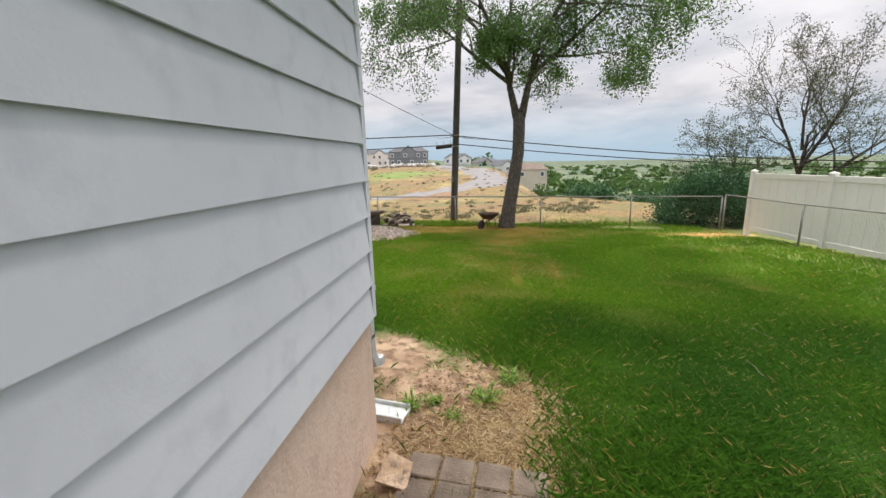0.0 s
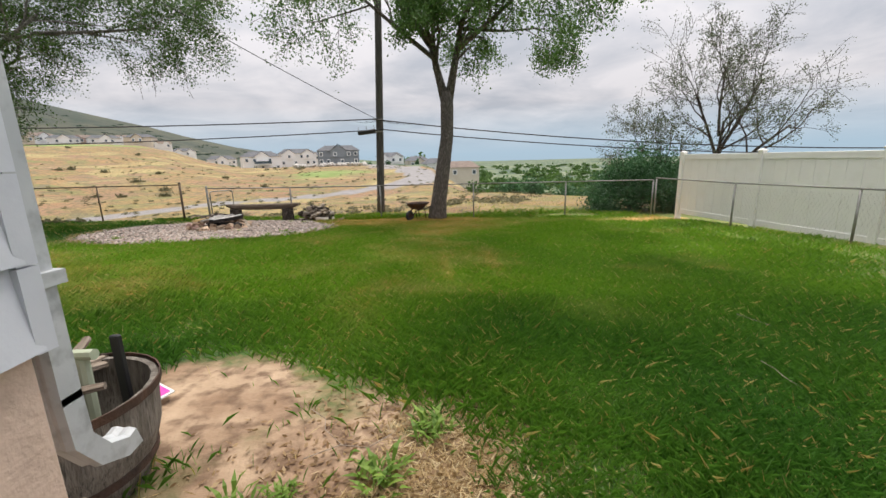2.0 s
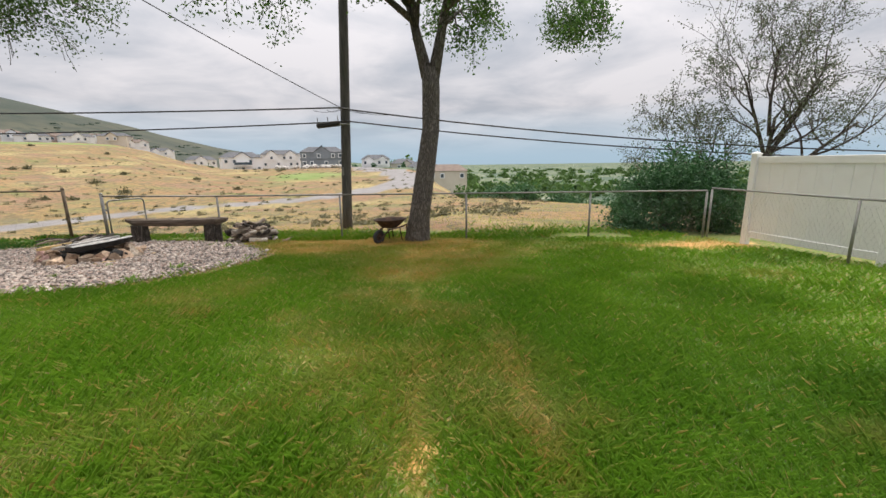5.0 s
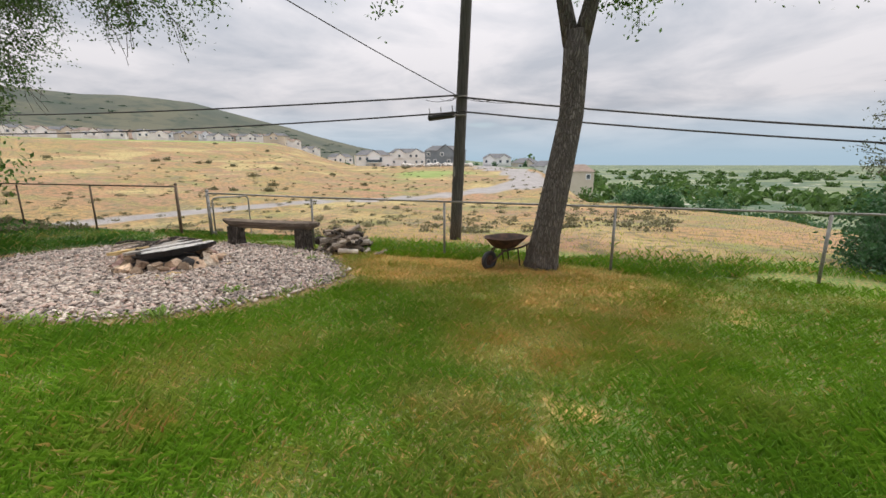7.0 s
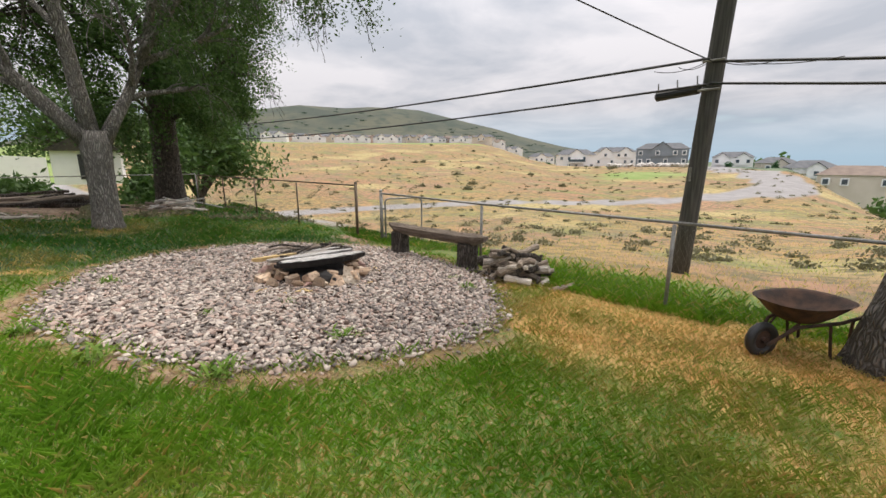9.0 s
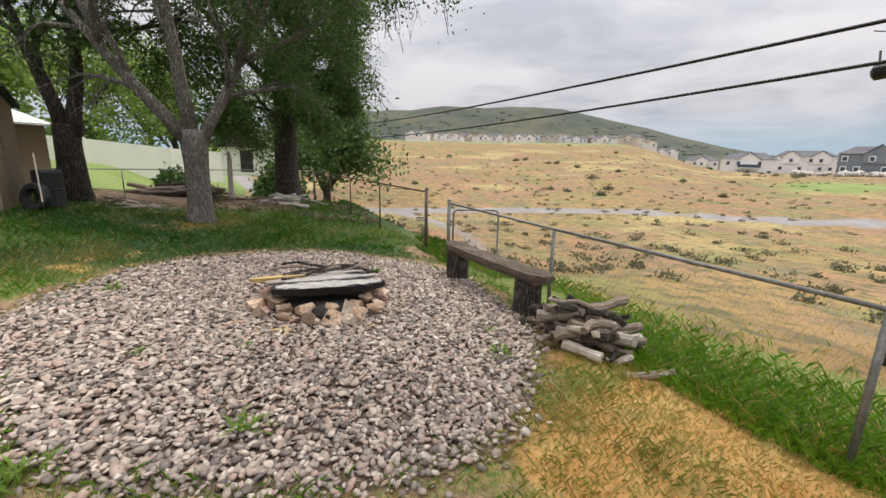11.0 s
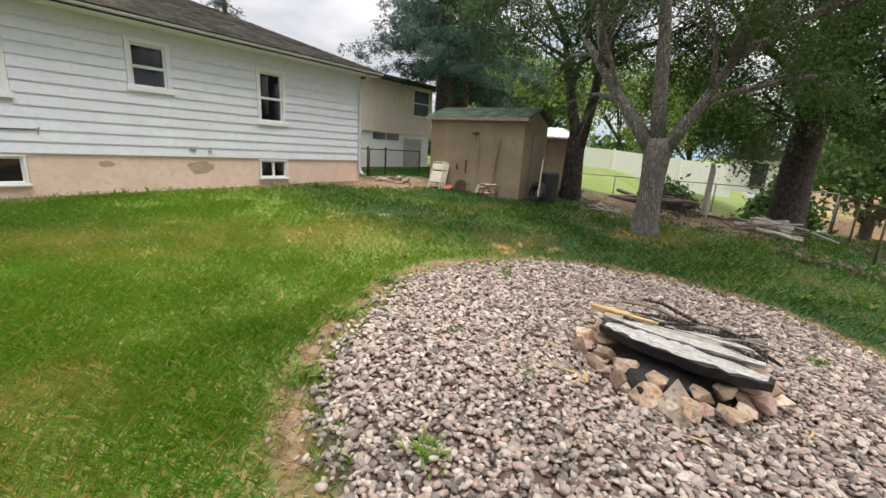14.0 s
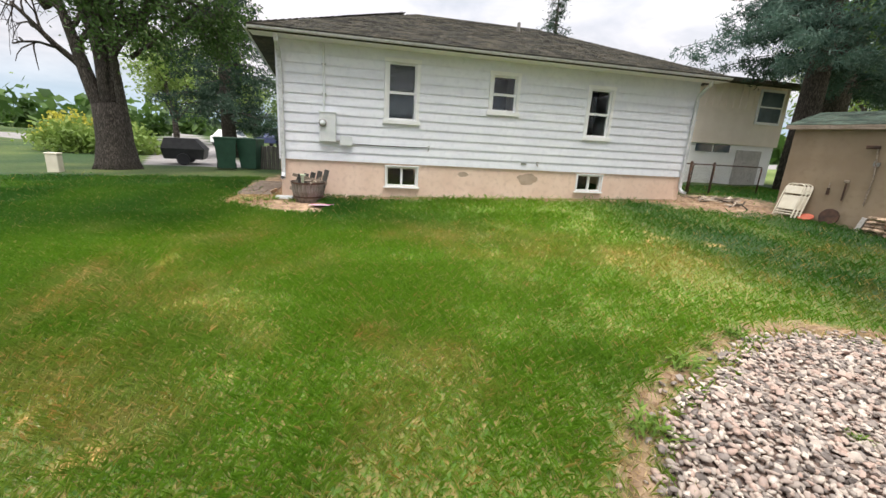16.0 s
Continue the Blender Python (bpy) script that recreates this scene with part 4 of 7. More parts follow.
fence_run("chain_link_fence", "galvanised chain-link fence running on past the gate", [(-8.83, 12.43), (-11.7, 12.3), (-14.5, 12.15), (-17.3, 12.0), (-20.2, 11.85)], 0.58, terminal=(0,), steel=M_OLDSTEEL)
fence_run("chain_link_fence", "chain-link fence behind the old trees", [(-20.2, 11.8), (-20.0, 8.5), (-19.8, 5.0), (-19.6, 2.0)], 0.62, wire=False)
fence_run("chain_link_fence", "chain-link fence in front of a vinyl fence", [(6.75, 12.5), (7.33, 9.57), (8.0, 7.1), (8.7, 4.5), (9.4, 1.9)], lambda x, y: 0.46 + 0.012 * max(0, 9.6 - y), wire=True, pitch=0.08)


def gate_leaf(name, label, base, m, w, h, mat, r=0.019):
    g = thing(name, label, "gate", m)
    c = 0.09
    arc = [(w - c + c * math.sin(a), 0, h - c + c * math.cos(a)) for a in (0, 0.4, 0.8, 1.2, 1.5708)]
    arc2 = [(c - c * math.sin(a), 0, h - c + c * math.cos(a)) for a in (1.5708, 1.2, 0.8, 0.4, 0)]
    part("gate_frame", tube([(0, 0, 0.08)] + arc2 + arc + [(w, 0, 0.08), (0.0, 0, 0.08)], r, 8), mat, g, smooth=True)
    bm = bmesh.new()
    chain_link(bm, (0.02, 0, 0.09), (w - 0.02, 0, 0.09), h - 0.1, 0.06)
    part("wire_mesh", bm, mat, g)["kind"] = "stuff"
    for z in (0.25, h - 0.25):
        part("hinge", box((-0.05, -0.02, z), (0.02, 0.02, z + 0.04)), mat, g)
    return g


gate_leaf("chain_link_gate", "galvanised chain-link gate standing open", 0, pose(-7.92, 12.6, zg(-7.9, 12.8) - 0.1, 0, 0, 68), 0.86, 1.10, M_GALV)
f2 = fence_run("chain_link_fence", "dark chain-link fence between house and shed", [(-10.75, -1.2), (-11.9, -1.2), (-12.75, -1.2), (-14.6, -1.2)], 1.16, terminal=(1, 2), pitch=0.07, steel=M_RUST)
gate_leaf("chain_link_gate", "dark steel chain-link gate, closed, beside the house", 0, pose(-12.70, -1.16, 0.16, 0, 0, 0), 0.76, 1.0, M_RUST)


def vinyl_fence():
    f = thing("vinyl_fence", "tall off-white vinyl privacy fence with square posts", "fence", pose(7.12, 11.75, 0, 0, 0, 15.4))
    x = 0.0
    ys = [-2.4 * k for k in range(6)]
    for k, y in enumerate(ys):
        z = -0.62
        p = part("post", box((x - 0.064, y - 0.064, z - 0.1), (x + 0.064, y + 0.064, 1.20), bevel=0.008), M_VINYL, f)
        cap = bmesh.new()
        add_box(cap, (x - 0.075, y - 0.075, 1.20), (x + 0.075, y + 0.075, 1.225))
        q = [cap.verts.new(c) for c in ((x - 0.07, y - 0.07, 1.225), (x + 0.07, y - 0.07, 1.225), (x + 0.07, y + 0.07, 1.225), (x - 0.07, y + 0.07, 1.225), (x, y, 1.265))]
        for a, b in ((0, 1), (1, 2), (2, 3), (3, 0)):
            cap.faces.new((q[a], q[b], q[4]))
        part("cap", cap, M_VINYL, p)
    for ya, yb in zip(ys, ys[1:]):
        part("top_rail", box((x - 0.025, yb + 0.066, 1.02), (x + 0.025, ya - 0.066, 1.16), bevel=0.006), M_VINYL, f)
        part("bottom_rail", box((x - 0.025, yb + 0.066, -0.55), (x + 0.025, ya - 0.066, -0.41), bevel=0.006), M_VINYL, f)
        n = 8
        w = (ya - yb - 0.132) / n
        for k in range(n):
            y0 = yb + 0.066 + k * w
            part("panel_board", box((x - 0.011, y0 + 0.0015, -0.412), (x + 0.011, y0 + w - 0.0015, 1.022), bevel=0.003), M_VINYL, f)
    return f


vinyl_fence()


# ---- utility pole and lines ----
def utility_pole():
    p = thing("utility_pole", "tall dark wooden utility pole leaning slightly beyond the fence", "utility pole", pose(-2.71, 15.55, zg(-2.71, 15.55) - 0.05))
    lean = 0.043
    part("shaft", tube([(lean * z, 0, z) for z in (0, 1, 2, 3, 4, 5.5, 7, 9, 11)], [0.155, 0.15, 0.147, 0.144, 0.14, 0.136, 0.13, 0.12, 0.11], 14), M_POLE, p, smooth=True)
    for z in (3.27, 3.72):
        part("clamp", tube([(lean * z - 0.16, -0.16, z), (lean * z + 0.16, -0.16, z)], 0.02, 6), M_GALV, p)
        part("bolt", tube([(lean * z, -0.2, z), (lean * z, 0.2, z)], 0.012, 6), M_GALV, p)
    part("number_plate", box((0.0, -0.17, 1.75), (0.04, -0.15, 2.0)), M_GALV, p, "narrow metal tag strip")
    s = thing("cable_splice_case", "black cable splice case hanging from the line by a pole", "splice case", pose(-3.05, 15.42, 2.30, 0, -6, 6))
    part("case", tube([(-0.36, 0, 0), (-0.33, 0, 0), (0.33, 0, 0), (0.36, 0, 0)], [0.04, 0.085, 0.085, 0.04], 10), M_BLACKPLASTIC, s)
    for x in (-0.3, 0.0, 0.3):
        part("hanger", tube([(x, 0, 0.07), (x, 0, 0.22)], 0.012, 5), M_GALV, s)


utility_pole()


def line(name, label, a, b, sag, r, group=""):
    a, b = Vector(a), Vector(b)
    n = 24
    pts = [a.lerp(b, k / n) - Vector((0, 0, sag * 4 * (k / n) * (1 - k / n))) for k in range(n + 1)]
    ob = thing(name, label, "overhead line", group=group)
    part("strand", tube(pts, r, 6), M_CABLE, ob)
    return ob


PX, PY = -2.57, 15.4
G = "overhead lines"
line("overhead_cable", "thick black overhead cable strung to the pole", (PX, PY - 0.15, 2.76), (-42, 15.3, 4.1), 0.42, 0.022, G)
line("overhead_cable", "thick black overhead cable strung to the pole", (PX, PY - 0.15, 2.36), (-42, 15.3, 3.2), 0.5, 0.02, G)
line("overhead_cable", "thick black overhead cable strung to the pole", (PX, PY, 2.74), (38, 17.5, 2.0), 1.2, 0.022, G)
line("overhead_cable", "thick black overhead cable strung to the pole", (PX, PY, 2.40), (38, 17.5, 1.7), 1.1, 0.02, G)
line("overhead_cable", "thin black service wire running up towards the house", (PX, PY, 2.74), (-13, 0.0, 10.3), 0.5, 0.011, G)
for dx, z in ((-0.9, 2.71), (0.9, 2.63), (-0.5, 2.72), (1.6, 2.55)):
    line("cable_loop", "slack loop of thin black cable by the pole", (PX, PY, 2.78), (PX + dx, PY, z), 0.09, 0.006, "slack cable loops")


# ---- trees ----
def tube_raw(V, F, pts, rad, n):
    side_ = None
    k0 = len(V)
    for i, p in enumerate(pts):
        d = (pts[min(i + 1, len(pts) - 1)] - pts[max(i - 1, 0)])
        d = d.normalized() if d.length > 1e-6 else Vector((0, 0, 1))
        side_ = d.orthogonal().normalized() if side_ is None else (side_ - d * side_.dot(d)).normalized()
        up = d.cross(side_)
        for k in range(n):
            a = 2 * math.pi * k / n
            V.append(p + (side_ * math.cos(a) + up * math.sin(a)) * rad[i])
    for i in range(len(pts) - 1):
        for k in range(n):
            a, b = k0 + i * n + k, k0 + i * n + (k + 1) % n
            F.append((a, b, b + n, a + n))
    F.append(tuple(range(k0 + n - 1, k0 - 1, -1)))
    F.append(tuple(range(k0 + (len(pts) - 1) * n, k0 + len(pts) * n)))


def leaf_mesh(name, centers, size, material, parent, seed, aspect=0.5, droop=0.0, flat=1.0):
    rs = np.random.RandomState(seed)
    c = np.asarray(centers, float)
    n = len(c)
    u = rs.normal(size=(n, 3))
    u[:, 2] = u[:, 2] * flat - droop
    u /= np.linalg.norm(u, axis=1, keepdims=True)
    w = rs.normal(size=(n, 3)) * np.array([flat, flat, 1])
    v = np.cross(u, w)
    v /= np.linalg.norm(v, axis=1, keepdims=True)
    s = size * rs.uniform(0.6, 1.3, (n, 1))
    co = np.stack([c - u * s, c + v * s * aspect, c + u * s, c - v * s * aspect], 1).reshape(-1, 3)
    me = bpy.data.meshes.new(name)
    me.from_pydata(co, [], np.arange(4 * n).reshape(-1, 4).tolist())
    me.materials.append(material)
    ob = new(name, me)
    ob.parent = parent
    ob["kind"] = "stuff"
    return ob


def grow(rng, V, F, tips, p, d, length, r, level, depth, spread, grav):
    """One limb and, from it, the smaller ones; the twigs' points go into tips."""
    n = 5 if level < depth else 4
    pts, rad = [p.copy()], [r]
    for k in range(n):
        wob = 0.05 if level == 0 else 0.16
        d = (d + Vector((rng.gauss(0, wob), rng.gauss(0, wob), rng.gauss(0, wob * 0.6) + grav[min(level, len(grav) - 1)]))).normalized()
        p = p + d * (length / n)
        pts.append(p.copy())
        rad.append(max(0.007, r * (1 - 0.62 * (k + 1) / n)))
    tube_raw(V, F, pts, rad, 7 if level == 0 else (5 if level == 1 else 3))
    if level >= depth:
        tips.extend(pts[1:])
        return
    kids = (5, 5, 4, 4)[min(level, 3)]
    for k in range(kids):
        t = 0.35 + 0.65 * (k + rng.uniform(0.1, 0.9)) / kids
        i = min(int(t * n), n - 1)
        q = pts[i].lerp(pts[i + 1], t * n - i)
        axis_ = d.orthogonal().normalized()
        axis_.rotate(Matrix.Rotation(rng.uniform(0, 6.283), 3, d))
        dd = d.copy()
        dd.rotate(Matrix.Rotation(spread * rng.uniform(0.6, 1.3), 3, axis_))
        grow(rng, V, F, tips, q, dd, length * rng.uniform(0.5, 0.72), rad[i] * 0.6, level + 1, depth, spread, grav)


def leafy_tree(name, label, base, stem, limbs, bark, leaf, seed, leaves, size, spread=0.75, depth=3, grav=(0.02, 0.0, -0.05, -0.12), cloud=0.28, category="tree", keep=None):
    """stem: points and radii of the trunk from the ground up; limbs: start, end, radius of each main limb (all relative to base)."""
    rng = random.Random(seed)
    t = thing(name, label, category, pose(*base))
    V, F = [], []
    pts = [Vector(p[:3]) for p in stem]
    tube_raw(V, F, pts, [p[3] for p in stem], 16)
    # flared, ridged foot
    for v in V[:48]:
        a = math.atan2(v.y - pts[0].y, v.x - pts[0].x)
        k = 1 + 0.10 * math.sin(a * 5 + seed) * max(0, 1 - v.z / 0.8)
        v.x, v.y = pts[0].x + (v.x - pts[0].x) * k, pts[0].y + (v.y - pts[0].y) * k
    tips = []
    for a, b, r in limbs:
        a, b = Vector(a), Vector(b)
        d = (b - a)
        grow(rng, V, F, tips, a, d.normalized(), d.length, r, 0, depth, spread, grav)
    raw("trunk", V, F, bark, t, "", True)
    tp = np.array([tuple(v) for v in tips])
    if keep:
        tp = tp[keep(tp)]
    rs = np.random.RandomState(seed)
    idx = rs.randint(0, len(tp), leaves)
    c = tp[idx] + rs.normal(size=(leaves, 3)) * cloud * np.array([1, 1, 0.8])
    leaf_mesh("crown", c, size, leaf, t, seed + 1)
    return t


zt = zg(-0.12, 12.3)
leafy_tree("elm_tree", "leaning grey-barked tree with a forked trunk and open green crown", (-0.12, 12.3, zt),
    [(0, 0, -0.15, 0.34), (0.02, 0, 0.1, 0.29), (0.07, 0, 0.6, 0.245), (0.21, 0.12, 1.6, 0.22), (0.35, 0.3, 2.6, 0.20), (0.36, 0.45, 3.45, 0.205), (0.35, 0.5, 3.95, 0.20)],
    [((0.28, 0.48, 3.75), (-0.12, 0.55, 5.9), 0.15), ((0.42, 0.48, 3.75), (0.82, 0.2, 6.0), 0.15), ((0.05, 0.45, 4.9), (-2.6, -0.6, 6.6), 0.08), ((0.7, 0.25, 5.1), (3.4, 0.2, 7.0), 0.09), ((-0.05, 0.55, 5.4), (0.4, 1.6, 8.2), 0.08), ((-0.05, 0.5, 5.3), (-0.9, -1.8, 8.4), 0.08), ((0.75, 0.22, 5.5), (2.0, -1.8, 8.0), 0.08), ((-0.1, 0.5, 5.4), (-2.0, 1.2, 8.2), 0.08), ((0.8, 0.2, 5.7), (3.2, 1.2, 5.6), 0.06)],
    M_BARK, M_LEAF, 11, 60000, 0.046, grav=(0.03, 0.0, -0.10, -0.24), cloud=0.15)

z2 = zg(-12.1, 8.1)
leafy_tree("old_tree", "thick grey furrowed tree with a low fork and drooping crown", (-12.1, 8.1, z2),
    [(0, 0, -0.15, 0.36), (0, 0, 0.12, 0.285), (0, 0, 0.6, 0.25), (0, 0, 1.3, 0.25), (0.0, 0.0, 1.8, 0.28), (0.0, 0.0, 2.1, 0.25)],
    [((0, -0.12, 1.85), (-0.3, -1.9, 4.4), 0.17), ((0, 0.14, 1.85), (0.1, 1.3, 4.4), 0.15), ((0, -0.03, 1.9), (0.2, -0.55, 7.2), 0.17), ((-0.2, -1.5, 3.9), (-1.5, -3.4, 7.0), 0.13), ((0.05, 1.0, 3.7), (2.0, 2.1, 5.3), 0.10), ((0.1, 1.1, 4.0), (-1.6, 2.6, 6.0), 0.12), ((0.1, 1.2, 4.2), (1.0, 1.8, 7.6), 0.10), ((0.2, -0.9, 6.0), (3.2, -0.5, 7.6), 0.09), ((0.0, 1.0, 3.6), (0.5, 3.0, 4.6), 0.09), ((1.7, 1.9, 5.0), (4.3, 3.2, 5.2), 0.06), ((1.0, 1.9, 7.0), (3.6, 3.0, 7.2), 0.06)],
    M_BARKPALE, M_LEAFDARK, 23, 80000, 0.036, grav=(0.02, -0.02, -0.12, -0.22), cloud=0.17, keep=lambda p: ((p[:, 2] > 4.6) | (p[:, 1] > 1.2)) & ((p[:, 0] < 2.4) | (p[:, 2] > 4.1)))

z3 = zg(-18.9, 10.6)
leafy_tree("shade_tree", "large dark-trunked shade tree with low hanging foliage", (-18.9, 10.6, z3),
    [(0, 0, -0.2, 0.6), (0, 0, 0.2, 0.5), (0, 0, 1.5, 0.44), (0, 0.05, 3.5, 0.42), (0.1, 0.1, 6.0, 0.36)],
    [((0, 0, 3.2), (2.0, 1.4, 5.0), 0.14), ((0, 0.1, 3.4), (2.4, 0.0, 5.4), 0.14), ((0, 0, 4.0), (1.0, -2.6, 6.4), 0.15), ((0, 0, 5.0), (-1.0, 2.2, 8.0), 0.15), ((0.1, 0.1, 5.8), (2.6, 1.5, 8.6), 0.15), ((0, 0, 5.6), (0, -1.4, 9.2), 0.15), ((0.0, 0.2, 3.0), (1.8, 1.2, 4.0), 0.09), ((0, 0.1, 4.4), (0.8, 1.5, 6.0), 0.12), ((0, 0, 2.8), (2.5, -0.9, 3.7), 0.09)],
    M_BARKDARK, M_LEAFDARK, 31, 90000, 0.05, grav=(0.0, -0.04, -0.16, -0.26), cloud=0.2, keep=lambda p: (p[:, 1] < 2.5) & ~((p[:, 2] < 3.2) & (p[:, 1] > 1.5)))

z4 = zg(-15.6, 4.85)
leafy_tree("twin_stem_tree", "dark twin-stemmed tree behind the tan shed", (-15.6, 4.85, z4),
    [(0, 0, -0.2, 0.42), (0, 0, 0.3, 0.34), (0, 0, 1.2, 0.30), (0.0, 0.0, 2.0, 0.28)],
    [((0, 0, 1.6), (0.1, -0.7, 5.2), 0.2), ((0, 0.1, 1.6), (0.0, 0.7, 5.6), 0.2), ((0.1, -0.6, 4.8), (0.6, -2.6, 8.0), 0.12), ((0, 0.6, 5.2), (0.4, 1.6, 8.6), 0.12), ((0, 0, 5.0), (2.0, 0.2, 7.6), 0.1), ((0, 0.3, 4.0), (1.0, 1.5, 6.5), 0.08)],
    M_BARKDARK, M_LEAFDARK, 41, 36000, 0.055, cloud=0.24)

leafy_tree("sparse_tree", "grey half-bare tree with thin leaves beyond the vinyl fence", (10.6, 16.4, -2.2),
    [(0, 0, -0.3, 0.24), (0, 0, 0.5, 0.2), (0.05, 0, 1.6, 0.17), (0.1, 0, 2.2, 0.16)],
    [((0.1, 0, 2.0), (0.1, 0.2, 4.6), 0.11), ((0.05, 0, 1.9), (-2.6, -0.3, 3.1), 0.09), ((0.1, 0, 2.1), (2.6, 0.3, 4.4), 0.09), ((0.1, 0, 3.0), (-1.3, -0.2, 5.6), 0.07), ((0.1, 0.1, 3.2), (1.2, -0.4, 6.0), 0.07), ((-1.4, -0.1, 2.5), (-3.2, -0.5, 3.6), 0.05), ((0.1, 0.1, 4.0), (0.0, 0.3, 6.6), 0.06)],
    M_BARKDARK, M_LEAFGREY, 51, 19000, 0.034, spread=0.7, cloud=0.09, grav=(0.02, 0.03, 0.02, 0.0), keep=lambda p: (p[:, 0] > -1.2) | (p[:, 2] > 3.0))

zb = zg(6.3, -6.2)
leafy_tree("maple_tree", "massive multi-stemmed street tree with dark bark", (6.3, -6.3, zb),
    [(0, 0, -0.2, 0.75), (0, 0, 0.25, 0.62), (0, 0, 0.9, 0.52), (0, 0, 1.6, 0.5), (0.05, 0, 2.1, 0.46)],
    [((0.15, 0, 1.6), (1.5, 0.2, 5.2), 0.26), ((0, 0.05, 1.8), (0.35, 0, 6.2), 0.24), ((-0.15, 0, 1.7), (-0.5, -0.1, 6.0), 0.24), ((-0.3, 0, 1.2), (-1.1, 0.1, 5.0), 0.17), ((-0.9, 0, 4.4), (-3.4, 0.5, 7.0), 0.14), ((0.2, 0, 5.6), (0.4, 2.4, 8.0), 0.14), ((-0.5, 0, 5.5), (-2.2, 1.5, 8.2), 0.14), ((1.3, 0, 4.8), (3.4, 0.6, 8.0), 0.14), ((-0.8, 0, 3.6), (-2.4, -1.2, 5.4), 0.08)],
    M_BARKDARK, M_LEAFDARK, 61, 34000, 0.065, cloud=0.28, grav=(0.02, 0.0, -0.1, -0.2), keep=lambda p: (p[:, 0] < 0.2) | (p[:, 2] > 8.5))


def bush(name, label, base, rx, ry, h, leaf, seed, n, size, category="bush"):
    t = thing(name, label, category, pose(*base))
    rng = random.Random(seed)
    V, F = [], []
    tips = []
    for k in range(14):
        a = rng.uniform(0, 6.283)
        e = Vector((rx * 0.8 * math.cos(a) * rng.uniform(0.3, 1), ry * 0.8 * math.sin(a) * rng.uniform(0.3, 1), h * rng.uniform(0.5, 0.95)))
        tube_raw(V, F, [Vector((0.1 * math.cos(a), 0.1 * math.sin(a), -0.1)), e * 0.5 + Vector((0, 0, 0.1)), e], [0.03, 0.02, 0.008], 4)
    raw("stems", V, F, M_BARKDARK, t)
    rs = np.random.RandomState(seed)
    clumps = rs.normal(size=(46, 3))
    clumps /= np.linalg.norm(clumps, axis=1, keepdims=True)
    clumps *= rs.uniform(0.55, 0.95, (46, 1))
    clumps[:, 2] = np.abs(clumps[:, 2]) * 0.95
    clumps *= np.array([rx, ry, h * 0.85])
    clumps[:, 2] += h * 0.08
    c = clumps[rs.randint(0, 46, n)] + rs.normal(size=(n, 3)) * np.array([rx, ry, h]) * 0.14
    c[:, 2] = np.abs(c[:, 2])
    leaf_mesh("foliage", c, size, leaf, t, seed)
    return t


bush("round_bush", "dense round dark green bush behind the fence", (6.9, 14.6, zg(6.9, 14.6)), 1.9, 1.5, 2.25, M_BUSH, 71, 28000, 0.048)


def spruce(name, label, base, h, r, leaf, seed, n, clear=1.5, size=0.16):
    """A conifer: a straight trunk with whorls of drooping boughs hung with needles."""
    t = thing(name, label, "conifer", pose(*base))
    rng = random.Random(seed)
    V, F, pts = [], [], []
    tube_raw(V, F, [Vector((0, 0, z)) for z in (-0.2, h * 0.3, h * 0.7, h)], [0.04 * h ** 0.9, 0.03 * h ** 0.9, 0.015 * h ** 0.9, 0.02], 10)
    z = clear
    while z < h * 0.97:
        reach = r * (1 - (z - clear) / (h - clear)) ** 0.8 + 0.25
        for k in range(6):
            a = rng.uniform(0, 6.283)
            L = reach * rng.uniform(0.65, 1.1)
            q = [Vector((math.cos(a) * L * s, math.sin(a) * L * s, z + L * (0.10 * s - 0.42 * s * s + 0.18 * s ** 3))) for s in (0, 0.33, 0.66, 1)]
            tube_raw(V, F, q, [0.03 + 0.008 * L, 0.03, 0.018, 0.006], 4)
            for m_ in range(int(10 * L) + 4):
                s = rng.uniform(0.2, 1.0)
                i = min(int(s * 3), 2)
                c = q[i].lerp(q[i + 1], s * 3 - i)
                wdt = 0.30 * L * (1.05 - s) + 0.08
                lat = rng.uniform(-1, 1)
                pts.append((c.x - math.sin(a) * lat * wdt, c.y + math.cos(a) * lat * wdt, c.z - abs(rng.gauss(0, 0.18))))
        z += h / 26
    raw("trunk", V, F, M_BARKDARK, t, "", True)
    rs = np.random.RandomState(seed)
    p = np.array(pts)
    c = p[rs.randint(0, len(p), n)] + rs.normal(size=(n, 3)) * np.array([0.12, 0.12, 0.10])
    leaf_mesh("needles", c, size, leaf, t, seed, 0.16, 0.5)
    return t


spruce("spruce_tree", "tall dark spruce with drooping boughs behind the shed", (-21.5, -4.6, 0.4), 18, 5.4, M_NEEDLE, 81, 60000, clear=4.2, size=0.13)
spruce("spruce_tree", "blue-green spruce beside the beige house", (-17.6, -2.6, 0.3), 15, 4.5, M_NEEDLEBLUE, 82, 55000, clear=4.6, size=0.11)
spruce("spruce_tree", "dark spruce in front of the house by the street", (5.2, -15.5, 0), 13, 4.0, M_NEEDLE, 83, 24000, clear=1.7)
spruce("spruce_tree", "far conifer top above the roof", (-16.5, -22, 0), 13.5, 2.6, M_NEEDLE, 84, 6000, clear=3)

rngb = random.Random(9)
